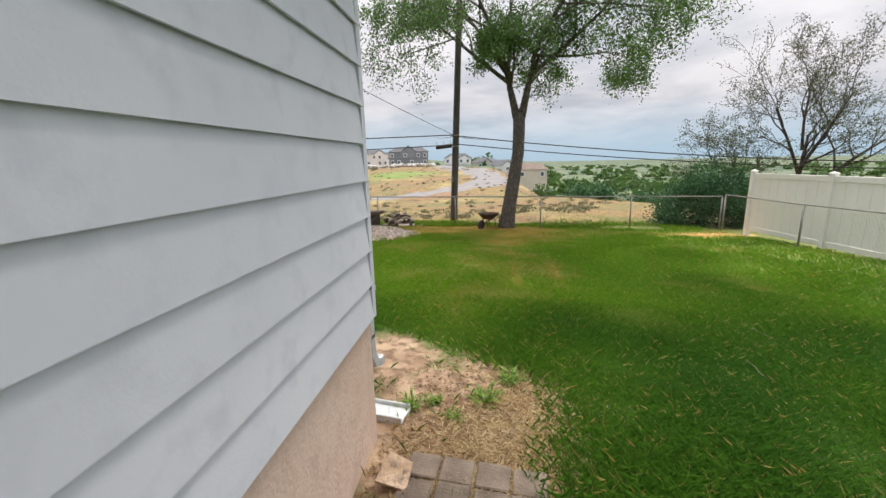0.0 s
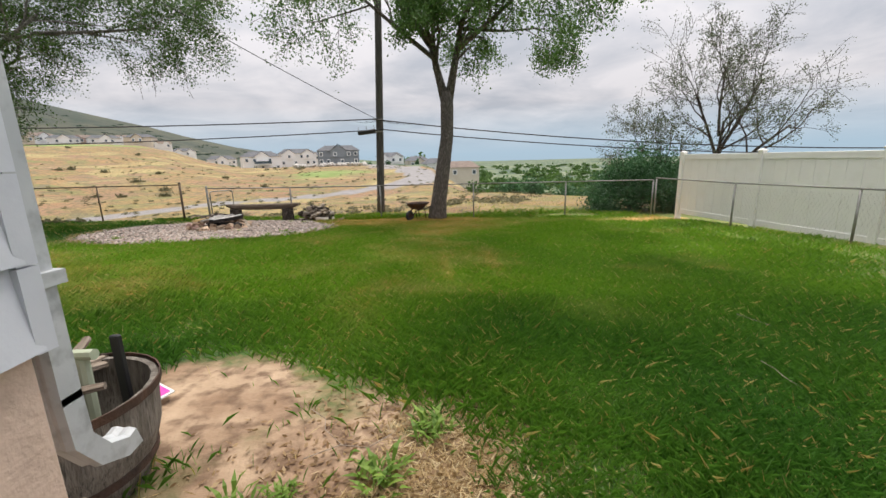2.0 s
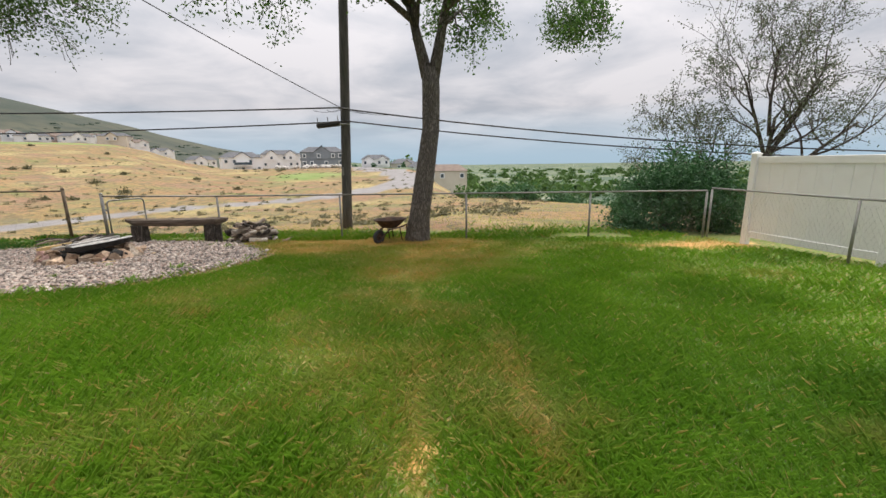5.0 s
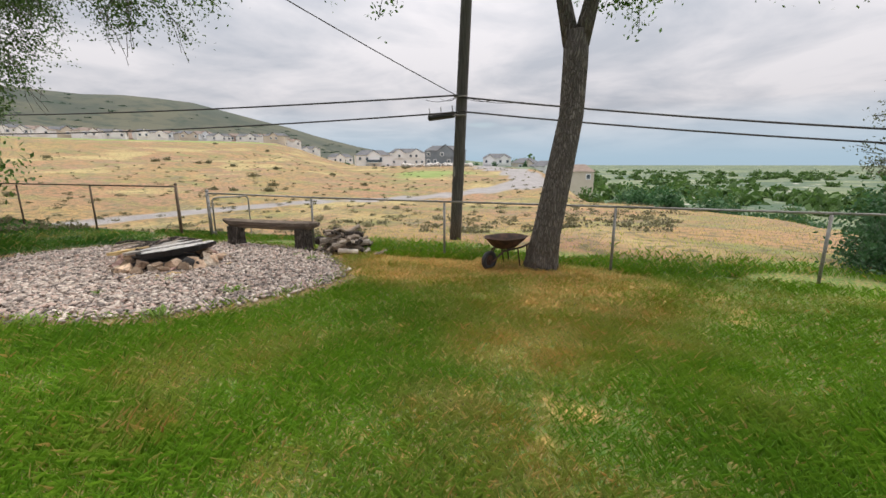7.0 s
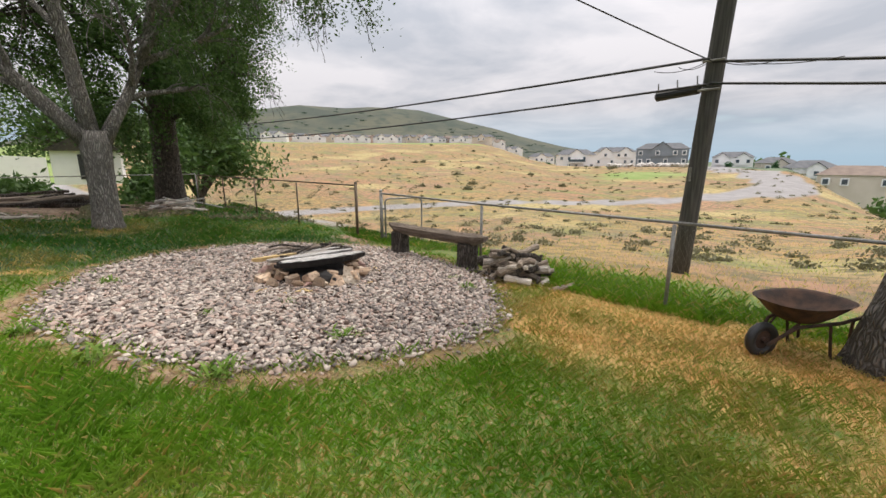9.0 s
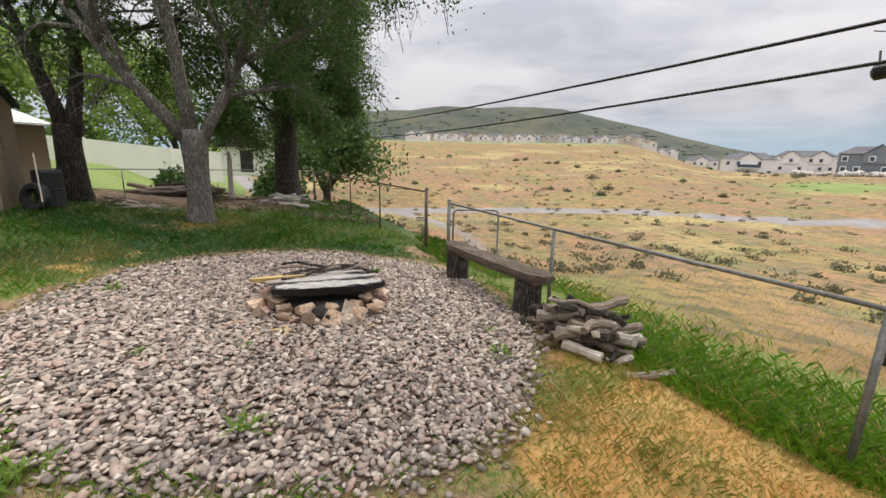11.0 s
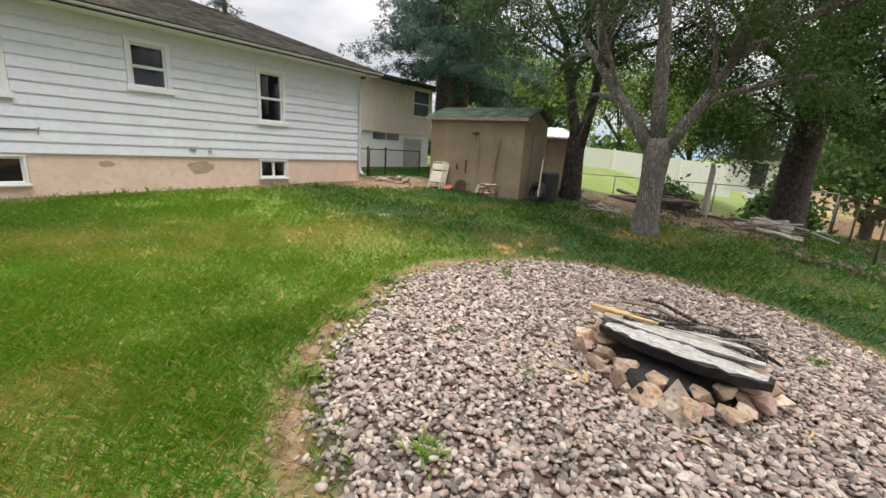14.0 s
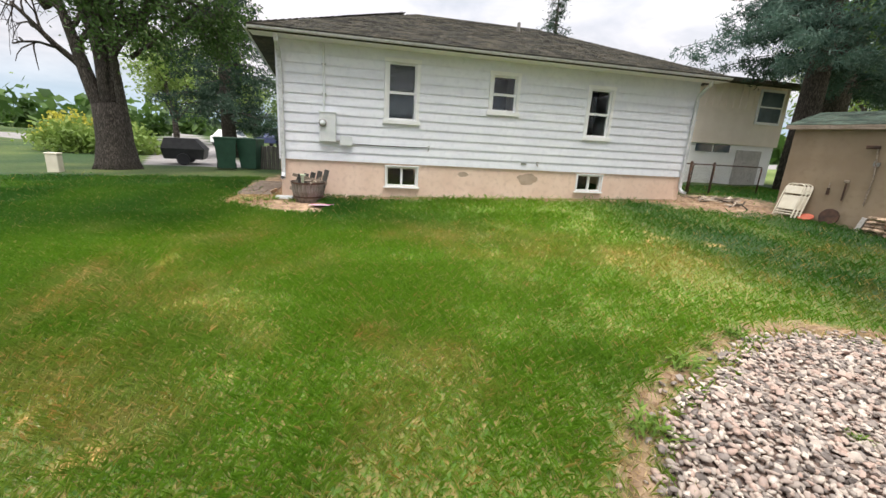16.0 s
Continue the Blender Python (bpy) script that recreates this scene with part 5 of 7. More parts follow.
for k, (x, y, h, lf) in enumerate(((-46, -3, 11, M_LEAFLIGHT), (-44, 4, 10, M_LEAFLIGHT), (-43, 11, 11, M_LEAFDARK), (-34, -10, 10, M_LEAFLIGHT), (-50, 1, 13, M_LEAFLIGHT), (-30, -4, 7, M_LEAFLIGHT), (-27, 13.5, 7.5, M_LEAFDARK), (14, -32, 9, M_LEAFLIGHT), (22, -20, 6, M_LEAFLIGHT), (3, -40, 8, M_LEAFDARK), (-4, -42, 9, M_LEAFLIGHT), (10, -44, 8, M_LEAFLIGHT))):
    zz0 = zg(x, y)
    leafy_tree("yard_tree", "spring-green leafy tree in a neighbouring yard" if lf is M_LEAFLIGHT else "dark green leafy tree in a neighbouring yard", (x, y, zz0),
        [(0, 0, -0.2, 0.3), (0, 0, 0.6, 0.25), (0, 0, h * 0.28, 0.2)],
        [((0, 0, h * 0.22), (rngb.uniform(-1, 1) * h * 0.3, rngb.uniform(-1, 1) * h * 0.3, h * rngb.uniform(0.5, 0.75)), 0.12) for _ in range(7)],
        M_BARKDARK, lf, 90 + k, 9000, 0.15, cloud=0.55, depth=2)
for x, y, rx, h, lf, lb in ((13.5, -17, 1.6, 1.9, M_LEAFYELLOW, "bright yellow flowering shrub"), (11, -14.5, 2.6, 1.7, M_LEAFLIGHT, "light green garden shrub"), (15, -9, 2.0, 2.2, M_LEAFDARK, "dark green garden shrub"), (-22.5, 10.5, 1.6, 2.4, M_LEAFDARK, "overgrown dark shrub by the fence"), (-22, 6.5, 1.4, 1.6, M_LEAFDARK, "overgrown dark shrub by the fence")):
    bush("garden_shrub", lb, (x, y, zg(x, y)), rx, rx * 0.8, h, lf, int(x * 3 + 100), 4000, 0.13)


# ---- sheds and the things against them ----
def shed():
    s = thing("garden_shed", "tan stucco garden shed with a green shingle roof", "shed", pose(-12.35, 1.35, 0.0, 0, 0, 100))
    L, W, H, R = 3.1, 2.3, 2.27, 2.62
    # local x runs along the long wall, local y into the shed
    z0 = -0.15
    part("long_wall", box((0, -0.0, z0), (L, 0.1, H)), M_SHED, s)
    part("long_wall", box((0, W - 0.1, z0), (L, W, H)), M_SHED, s)
    for x in (0.0, L - 0.1):
        v = [(x, 0.1, z0), (x, W - 0.1, z0), (x, W - 0.1, H), (x, W / 2, R - 0.06), (x, 0.1, H)]
        v += [(x + 0.1, b, c) for a, b, c in v]
        f = [(0, 1, 2, 3, 4), (9, 8, 7, 6, 5)] + [(k, k + 5, (k + 1) % 5 + 5, (k + 1) % 5) for k in range(5)]
        raw("gable_wall", v, f, M_SHED, s)
    ov = 0.14
    vs, fs = [], []
    rng = random.Random(2)
    rise = (R - H) / (W / 2)
    for sgn in (0, 1):
        v = []
        for x in (-ov, L + ov):
            ye, ym = (-ov, W / 2) if sgn == 0 else (W + ov, W / 2)
            v += [(x, ye, H - ov * rise), (x, ym, R), (x, ym, R + 0.05), (x, ye, H - ov * rise + 0.05)]
        raw("roof_panel", v, [(0, 1, 2, 3), (7, 6, 5, 4), (0, 4, 5, 1), (3, 2, 6, 7), (0, 3, 7, 4), (1, 5, 6, 2)], M_GREENSHINGLE, s, "faded green shingle roof slope")
        for r in range(9):
            u = -ov + rng.uniform(-0.2, 0)
            while u < L + ov:
                w = rng.uniform(0.2, 0.3)
                a, b = max(u, -ov), min(u + w - 0.01, L + ov)
                if b > a + 0.03:
                    t0, t1 = r / 9, min(1, (r + 1.1) / 9)
                    k = len(vs)
                    for xx in (a, b):
                        for t, dz in ((t0, 0.052), (t0, 0.068), (t1, 0.056)):
                            y = -ov + t * (W / 2 + ov)
                            if sgn:
                                y = W - y
                            vs.append((xx, y, H - ov * rise + t * (R - H + ov * rise) + dz))
                    fs.extend([(k, k + 3, k + 4, k + 1), (k + 1, k + 4, k + 5, k + 2)])
                u += w
    sh = raw("shingles", vs, fs, M_GREENSHINGLE, s)
    sh["kind"] = "stuff"
    part("fascia", box((-ov, -ov - 0.02, H - ov * rise - 0.05), (L + ov, -ov, H - ov * rise + 0.045)), M_WOODOLD, s, "dark eave board")
    part("door_frame", box((L + 0.001, W * 0.35, z0), (L + 0.03, W * 0.75, 1.9)), M_WOODOLD, s, "plain side door")
    return s


SHED = shed()


def shed_foot(u, out=0.2):
    q = SHED.matrix_basis @ Vector((u, -out, 0))
    return zg(q.x, q.y)


def on_wall(name, label, category, u, z, parts, out=0.03):
    """A thing hung on or leaning against the shed's long wall at u metres along it."""
    ob = thing(name, label, category, SHED.matrix_basis @ pose(u, -out, z))
    for nm, bm, mat in parts:
        part(nm, bm, mat, ob)
    return ob


on_wall("hoe", "old rusty hoe hanging on the shed wall", "tool", 1.72, 0.55, [("shaft", tube([(0, -0.01, 0), (0.03, -0.02, 0.6), (-0.05, -0.02, 1.25)], 0.016, 6), M_WOODOLD), ("blade", box((-0.24, -0.06, 1.22), (0.0, -0.02, 1.29), bevel=0.01), M_RUST)])
on_wall("forked_branch", "grey forked branch hung on the shed wall", "branch", 2.25, 0.3, [("limb", add_tube(add_tube(tube([(0, -0.03, 0), (0.02, -0.04, 0.7), (0.05, -0.04, 0.95)], [0.045, 0.04, 0.035], 8), [(0.05, -0.04, 0.9), (0.16, -0.04, 1.4)], [0.032, 0.02], 7), [(0.04, -0.04, 0.9), (-0.06, -0.04, 1.45)], [0.03, 0.018], 7), M_WOODOLD)])
on_wall("hand_saw", "small rusty hand tool hung on the shed wall", "tool", 1.32, 0.6, [("blade", box((-0.015, -0.02, 0), (0.02, -0.008, 0.42)), M_RUST), ("grip", box((-0.05, -0.03, 0.4), (0.05, -0.004, 0.47), bevel=0.01), M_WOODOLD)])
on_wall("trowel", "small rusty trowel hung on the shed wall", "tool", 1.02, 0.7, [("blade", box((-0.03, -0.015, 0), (0.03, -0.006, 0.16), bevel=0.003), M_RUST), ("grip", tube([(0, -0.01, 0.16), (0, -0.01, 0.27)], 0.013, 6), M_WOODOLD)])
on_wall("wall_bracket", "small metal hook bracket on the shed wall", "hook", 1.72, 1.45, [("plate", box((-0.05, -0.02, -0.04), (0.05, 0.028, 0.04)), M_GALV), ("hook_arm", tube([(0, -0.02, 0), (0, -0.10, 0), (0, -0.11, 0.06)], 0.01, 6), M_GALV)])


def folding_chair(u, out, tilt):
    m = SHED.matrix_basis @ pose(u, -out, shed_foot(u, out) + 0.01, tilt)
    c = thing("folding_chair", "cream metal folding chair folded against the shed", "chair", m, group="folded chairs")
    for x in (-0.21, 0.21):
        part("leg", tube([(x, 0, 0), (x * 1.0, 0, 0.55), (x * 0.95, 0, 0.78)], 0.014, 8), M_CREAM, c)
        part("rear_leg", tube([(x * 0.86, 0.03, 0.02), (x * 0.86, 0.03, 0.6)], 0.013, 8), M_CREAM, c)
    top = [(-0.2, 0, 0.76), (-0.17, 0, 0.83), (-0.1, 0, 0.86), (0.1, 0, 0.86), (0.17, 0, 0.83), (0.2, 0, 0.76)]
    part("top_rail", tube(top, 0.014, 8), M_CREAM, c)
    part("backrest", box((-0.185, -0.012, 0.60), (0.185, 0.012, 0.80), bevel=0.01), M_CREAM, c)
    part("seat", box((-0.19, 0.004, 0.20), (0.19, 0.03, 0.56), bevel=0.012), M_CREAM, c)
    for z in (0.08, 0.14):
        part("stretcher", tube([(-0.2, 0, z), (0.2, 0, z)], 0.011, 6), M_CREAM, c)
    return c


for k in range(3):
    folding_chair(0.42 + 0.05 * k, 0.42 - 0.06 * k, -20)


def stone_stack():
    rng = random.Random(8)
    for row in range(5):
        for k in range(3):
            u = 2.0 + k * 0.17 + rng.uniform(-0.02, 0.02)
            m = SHED.matrix_basis @ pose(u, -0.14 + rng.uniform(-0.03, 0.03), shed_foot(2.2) + 0.03 + row * 0.082, rng.uniform(-6, 6), rng.uniform(-6, 6), rng.uniform(-15, 15))
            s = thing("stacked_stone", "flat tan stone stacked against the shed", "stone", m, group="stones stacked by the shed")
            part("stone_body", rock(row * 3 + k, (0.115, 0.11, 0.045), 0.18, 2), M_ROCK, s)
    d = thing("round_grinder_disc", "dark round metal disc leaning on the shed", "disc", SHED.matrix_basis @ pose(1.22, -0.12, shed_foot(1.22) + 0.18, 78))
    part("disc_plate", lathe([(0.001, -0.01), (0.19, -0.01), (0.2, 0.0), (0.19, 0.015), (0.001, 0.015)], 20), M_RUST, d)
    r = thing("red_bucket_lid", "faded red plastic lid in the grass by the shed", "lid", SHED.matrix_basis @ pose(0.82, -0.2, shed_foot(0.82) + 0.05, 25))
    part("lid_disc", lathe([(0.001, 0), (0.15, 0.0), (0.16, 0.02), (0.15, 0.05), (0.001, 0.06)], 18), M_RED, r)
    sl = thing("grey_slab", "thin grey slab leaning on the shed", "slab", SHED.matrix_basis @ pose(1.78, -0.16, shed_foot(1.78) - 0.01, -16, 8))
    part("slab_body", box((-0.04, -0.02, 0), (0.05, 0.02, 0.34), bevel=0.006), M_CONCRETE, sl)


M_RED = surf("faded_red_plastic", (0.45, 0.10, 0.06), (0.52, 0.15, 0.09), 6, 0.6, 0.1)
stone_stack()


def corner_junk():
    x, y = -13.3, 4.8
    t = thing("worn_tyre", "black rubber tyre leaning on the shed corner", "tyre", pose(x + 0.15, y + 0.05, zg(x, y) + 0.30, 78, 0, 60))
    part("tread", lathe([(0.19, -0.08), (0.28, -0.09), (0.315, -0.06), (0.315, 0.06), (0.28, 0.09), (0.19, 0.08), (0.18, 0.0), (0.19, -0.08)], 24), M_BLACKPLASTIC, t)
    g = thing("pitchfork", "long-handled pitchfork leaning by the shed", "tool", pose(x + 0.7, y + 0.35, zg(x, y), 0, -22, 20))
    part("handle", tube([(0, 0, 0.25), (0, 0, 1.35)], 0.016, 6), M_WOODPALE, g)
    for k in (-0.06, 0, 0.06):
        part("tine", tube([(k, 0, 0.0), (k, 0, 0.22), (0, 0, 0.27)], 0.006, 5), M_RUST, g)
    b = thing("dark_drum", "dark plastic drum standing behind the shed", "drum", pose(x - 0.5, y + 0.1, zg(x, y)))
    part("drum_body", lathe([(0.001, 0), (0.26, 0), (0.28, 0.05), (0.27, 0.4), (0.285, 0.43), (0.27, 0.46), (0.28, 0.82), (0.25, 0.88), (0.001, 0.88)], 20), M_BLACKPLASTIC, b)
    s = thing("tool_shed", "lower tan shed with a white metal roof", "shed", pose(-17.3, 1.5, 0.0, 0, 0, 128))
    part("shed_wall", box((0, 0, -0.2), (2.4, 2.2, 2.0)), M_SHED, s)
    rv = [(-0.2, -0.25, 1.98), (2.6, -0.25, 1.98), (2.6, 2.45, 2.5), (-0.2, 2.45, 2.5)]
    rv += [(a, b, c + 0.06) for a, b, c in rv]
    raw("metal_roof", rv, [(3, 2, 1, 0), (4, 5, 6, 7), (0, 1, 5, 4), (1, 2, 6, 5), (2, 3, 7, 6), (3, 0, 4, 7)], M_WHITEWALL, s, "white corrugated roof")
    for k in range(12):
        xx = -0.15 + k * 0.24
        raw("roof_rib", [(xx, -0.25, 2.041), (xx + 0.05, -0.25, 2.041), (xx + 0.025, -0.25, 2.07), (xx, 2.45, 2.561), (xx + 0.05, 2.45, 2.561), (xx + 0.025, 2.45, 2.59)], [(0, 1, 2), (5, 4, 3), (0, 3, 4, 1), (1, 4, 5, 2), (2, 5, 3, 0)], M_WHITEWALL, s)


corner_junk()


# ---- fire pit, bench, wood pile ----
def log_mesh(length, r, seed, bend=0.04, n=9):
    rng = random.Random(seed)
    pts = [(length * (k / 5 - 0.5), bend * math.sin(k * 1.3 + seed), bend * math.cos(k * 1.7 + seed)) for k in range(6)]
    return tube(pts, [r * rng.uniform(0.85, 1.12) for _ in pts], n)


def crag(seed, size):
    """An angular rock: the hull of a few scattered points."""
    rg = random.Random(seed)
    bm = bmesh.new()
    for _ in range(11):
        d = Vector((rg.gauss(0, 1), rg.gauss(0, 1), rg.gauss(0, 1))).normalized()
        bm.verts.new((d.x * size[0], d.y * size[1], d.z * size[2]))
    r = bmesh.ops.convex_hull(bm, input=bm.verts)
    bmesh.ops.delete(bm, geom=[g for g in r["geom_interior"] if isinstance(g, bmesh.types.BMVert)], context="VERTS")
    bmesh.ops.bevel(bm, geom=list(bm.edges), offset=min(size) * 0.05, segments=1, affect="EDGES")
    return bm


def fire_pit():
    zc = zg(*PIT)
    rng = random.Random(14)
    for k in range(34):
        a = 2 * math.pi * k / 34 + rng.uniform(-0.06, 0.06)
        rr = 0.66 + rng.uniform(-0.06, 0.1)
        sz = rng.uniform(0.075, 0.16)
        m = pose(PIT[0] + rr * math.cos(a), PIT[1] + rr * math.sin(a), zc + sz * 0.55 + 0.02, rng.uniform(-25, 25), rng.uniform(-25, 25), rng.uniform(0, 360))
        s = thing("pit_stone", "tan angular rock of the fire ring", "rock", m, group="fire pit stones")
        part("rock_body", crag(k + 3, (sz, sz * rng.uniform(0.7, 1.1), sz * rng.uniform(0.5, 0.85))), (M_ROCK, M_ROCKPALE, M_ROCK, M_ROCKPINK)[k % 4], s)
    for k in range(14):
        a = 2 * math.pi * k / 14 + rng.uniform(-0.1, 0.1)
        rr = 0.56 + rng.uniform(-0.05, 0.05)
        sz = rng.uniform(0.10, 0.15)
        m = pose(PIT[0] + rr * math.cos(a), PIT[1] + rr * math.sin(a), zc + 0.15 + rng.uniform(-0.03, 0.03), rng.uniform(-25, 25), rng.uniform(-25, 25), rng.uniform(0, 360))
        s = thing("pit_stone", "tan angular rock of the fire ring", "rock", m, group="fire pit stones")
        part("rock_body", crag(k + 43, (sz, sz * 0.9, sz * 0.6)), M_ROCK, s)
    flat_ = thing("pit_stone", "large flat pale rock of the fire ring", "rock", pose(PIT[0] + 0.68, PIT[1] + 0.20, zc + 0.12, 0, 52, 8), group="fire pit stones")
    part("rock_body", crag(77, (0.19, 0.17, 0.07)), M_ROCKPALE, flat_)
    # charred planks across the top
    yaw = 92
    for nm, lb, dx, dy, dz, L, w, h, mat, tip in (
        ("charred_slab", "charred log slab with an ash-white top", 0.22, 0.06, 0.27, 1.26, 0.17, 0.05, M_CHAR, M_ASHWOOD),
        ("bleached_plank", "bleached split plank on the fire pit", 0.03, 0.10, 0.31, 1.05, 0.075, 0.028, M_ASHWOOD, None),
        ("bleached_plank", "bleached split plank on the fire pit", -0.08, -0.05, 0.30, 1.15, 0.09, 0.03, M_WOODPALE, None),
        ("bleached_plank", "bleached split plank on the fire pit", -0.22, 0.05, 0.315, 1.0, 0.07, 0.026, M_ASHWOOD, None),
        ("charred_plank", "thin blackened plank on the fire pit", 0.10, 0.02, 0.235, 1.18, 0.10, 0.03, M_CHAR, None),
        ("split_plank", "fresh yellow split plank sticking out of the fire pit", -0.16, -0.48, 0.33, 0.62, 0.05, 0.03, M_FRESHWOOD, None),
    ):
        o = thing(nm, lb, "firewood", pose(PIT[0] + dx, PIT[1] + dy, zc + dz, 0, 0.6, yaw + random.Random(nm + str(dx)).uniform(-8, 8)))
        bm = bmesh.new()
        rg = random.Random(int(dx * 100) + 7)
        n = 17
        rings = []
        for k in range(n):
            x = L * (k / (n - 1) - 0.5)
            taper = 1 - 0.55 * abs(2 * k / (n - 1) - 1) ** 3
            q = [(-w * taper * rg.uniform(0.72, 1.12), h * 0.9), (w * taper * rg.uniform(0.72, 1.12), h * rg.uniform(0.7, 1.0)), (w * 0.75 * taper, -h * taper * rg.uniform(0.8, 1.2)), (-w * 0.7 * taper, -h * taper * rg.uniform(0.7, 1.1))]
            rings.append([bm.verts.new((x, a, b)) for a, b in q])
        for r0, r1 in zip(rings, rings[1:]):
            for k in range(4):
                bm.faces.new((r0[k], r0[(k + 1) % 4], r1[(k + 1) % 4], r1[k]))
        bm.faces.new(rings[0])
        bm.faces.new(rings[-1][::-1])
        part("wood_body", bm, mat, o)
        if tip:
            bm = bmesh.new()
            rg = random.Random(4)
            top = []
            for k in range(23):
                x = L * 0.47 * (2 * k / 22 - 1)
                ww = w * (1 - 0.5 * abs(2 * k / 22 - 1) ** 3) * 0.92
                top.append([bm.verts.new((x, -ww * rg.uniform(0.5, 0.95), h * 0.96)), bm.verts.new((x, 0, h * rg.uniform(1.1, 1.35))), bm.verts.new((x, ww * rg.uniform(0.45, 0.95), h * 0.99))])
            for r0, r1 in zip(top, top[1:]):
                bm.faces.new((r0[0], r0[1], r1[1], r1[0]))
                bm.faces.new((r0[1], r0[2], r1[2], r1[1]))
            part("ash_crust", bm, tip, o, "ash-white burnt crust")
    for k in range(7):
        o = thing("fire_stick", "thin grey-brown branch lying on the fire pit", "stick", pose(PIT[0] - 0.12 - 0.05 * k + rng.uniform(-0.03, 0.03), PIT[1] + rng.uniform(-0.1, 0.15), zc + 0.31 + 0.012 * k, 0, rng.uniform(-5, 5), yaw + rng.uniform(-22, 22)), group="fire pit sticks")
        part("wood_body", log_mesh(rng.uniform(0.8, 1.15), rng.uniform(0.014, 0.028), k + 5, 0.03, 6), M_WOODOLD if k % 2 else M_BARKDARK, o)
    arc = thing("curved_branch", "long curved dark branch lying over the fire pit", "stick", pose(PIT[0] - 0.30, PIT[1] + 0.08, zc + 0.335))
    part("wood_body", tube([(0.06, -0.55, 0.0), (-0.02, -0.25, 0.015), (-0.03, 0.1, 0.02), (0.06, 0.42, 0.01), (0.22, 0.64, -0.03)], [0.018, 0.026, 0.028, 0.024, 0.014], 8), M_BARKDARK, arc)
    for k in range(26):
        a = rng.uniform(-1.3, 1.3)
        rr = rng.uniform(0.78, 1.12)
        q = (PIT[0] + rr * math.cos(a), PIT[1] + rr * math.sin(a))
        o = thing("kindling_stick", "thin broken stick lying on pebbles by the fire ring", "stick", pose(*q, zg(*q) + 0.04, rng.uniform(-8, 8), rng.uniform(-8, 8), rng.uniform(0, 180)), group="kindling by the fire ring")
        part("wood_body", log_mesh(rng.uniform(0.10, 0.26), rng.uniform(0.005, 0.011), k + 50, 0.01, 5), (M_WOODOLD, M_FRESHWOOD, M_WOODPALE)[k % 3], o)
    ash = thing("ash_bed", "black ash and charcoal inside the fire ring", "ash", pose(PIT[0], PIT[1], zc))
    part("ash_layer", lathe([(0.56, 0.0), (0.5, 0.10), (0.3, 0.14), (0.001, 0.16)], 20), M_CHAR, ash)
    d = thing("dark_rock", "sooty black rock in the fire ring", "rock", pose(PIT[0] + 0.66, PIT[1] - 0.12, zc + 0.12), group="fire pit stones")
    part("rock_body", crag(9, (0.13, 0.12, 0.12)), M_CHAR, d)


fire_pit()


M_BENCH = surf("weathered_bench_log", (0.13, 0.10, 0.08), (0.26, 0.205, 0.16), 5, 0.9, 0.9, 22, stretch=(0.5, 7, 7), c3=(0.06, 0.045, 0.035))


def bench():
    b = thing("log_bench", "weathered half-log bench on two tree stumps", "bench", pose(-5.89, 12.2, 0, 0, 0, 4))
    g = zg(-6, 12.2)
    bm = bmesh.new()
    rng = random.Random(6)
    n = 34
    rings = []
    for k in range(n):
        u = k / (n - 1)
        x = 2.36 * (u - 0.5)
        end = min(1.0, 0.45 + 6 * min(u, 1 - u))
        w = 0.165 * end * (1 + 0.10 * noise.noise(Vector((x * 2.3, 1, 0))))
        z = -0.10 + 0.05 * (u - 0.5) ** 2 + 0.012 * noise.noise(Vector((x * 3, 7, 0)))
        q = []
        for a, c in ((-1, -0.01), (-0.75, 0.012), (-0.45, -0.012), (-0.1, 0.016), (0.25, -0.006), (0.6, 0.012), (0.95, -0.012), (0.98, -0.06), (0.72, -0.125), (0.3, -0.165), (-0.1, -0.175), (-0.55, -0.15), (-0.92, -0.08)):
            j = noise.noise(Vector((x * 5, a * 3, c * 30)))
            q.append((w * a * (1 + 0.10 * j), z + c * (end if c < -0.02 else 1) + 0.016 * j))
        rings.append([bm.verts.new((x, a, c)) for a, c in q])
    m_ = len(rings[0])
    for r0, r1 in zip(rings, rings[1:]):
        for k in range(m_):
            bm.faces.new((r0[k], r0[(k + 1) % m_], r1[(k + 1) % m_], r1[k]))
    bm.faces.new(rings[0])
    bm.faces.new(rings[-1][::-1])
    part("seat_log", bm, M_BENCH, b, "cracked grey-brown half log")
    for x in (-0.92, 0.8):
        bm = bmesh.new()
        rings = []
        for z, s in ((g - 0.02, 1.1), (g + 0.1, 1.0), (-0.3, 0.97), (-0.235, 0.95)):
            rings.append([bm.verts.new((x + 0.185 * s * (1 + 0.07 * math.sin(5 * a + x)) * math.cos(a), 0.185 * s * (1 + 0.07 * math.cos(4 * a)) * math.sin(a), z)) for a in (2 * math.pi * k / 18 for k in range(18))])
        for r0, r1 in zip(rings, rings[1:]):
            for k in range(18):
                bm.faces.new((r0[k], r0[(k + 1) % 18], r1[(k + 1) % 18], r1[k]))
        bm.faces.new(rings[-1])
        part("stump", bm, M_BARKDARK, b, "dark bark-covered stump")


bench()


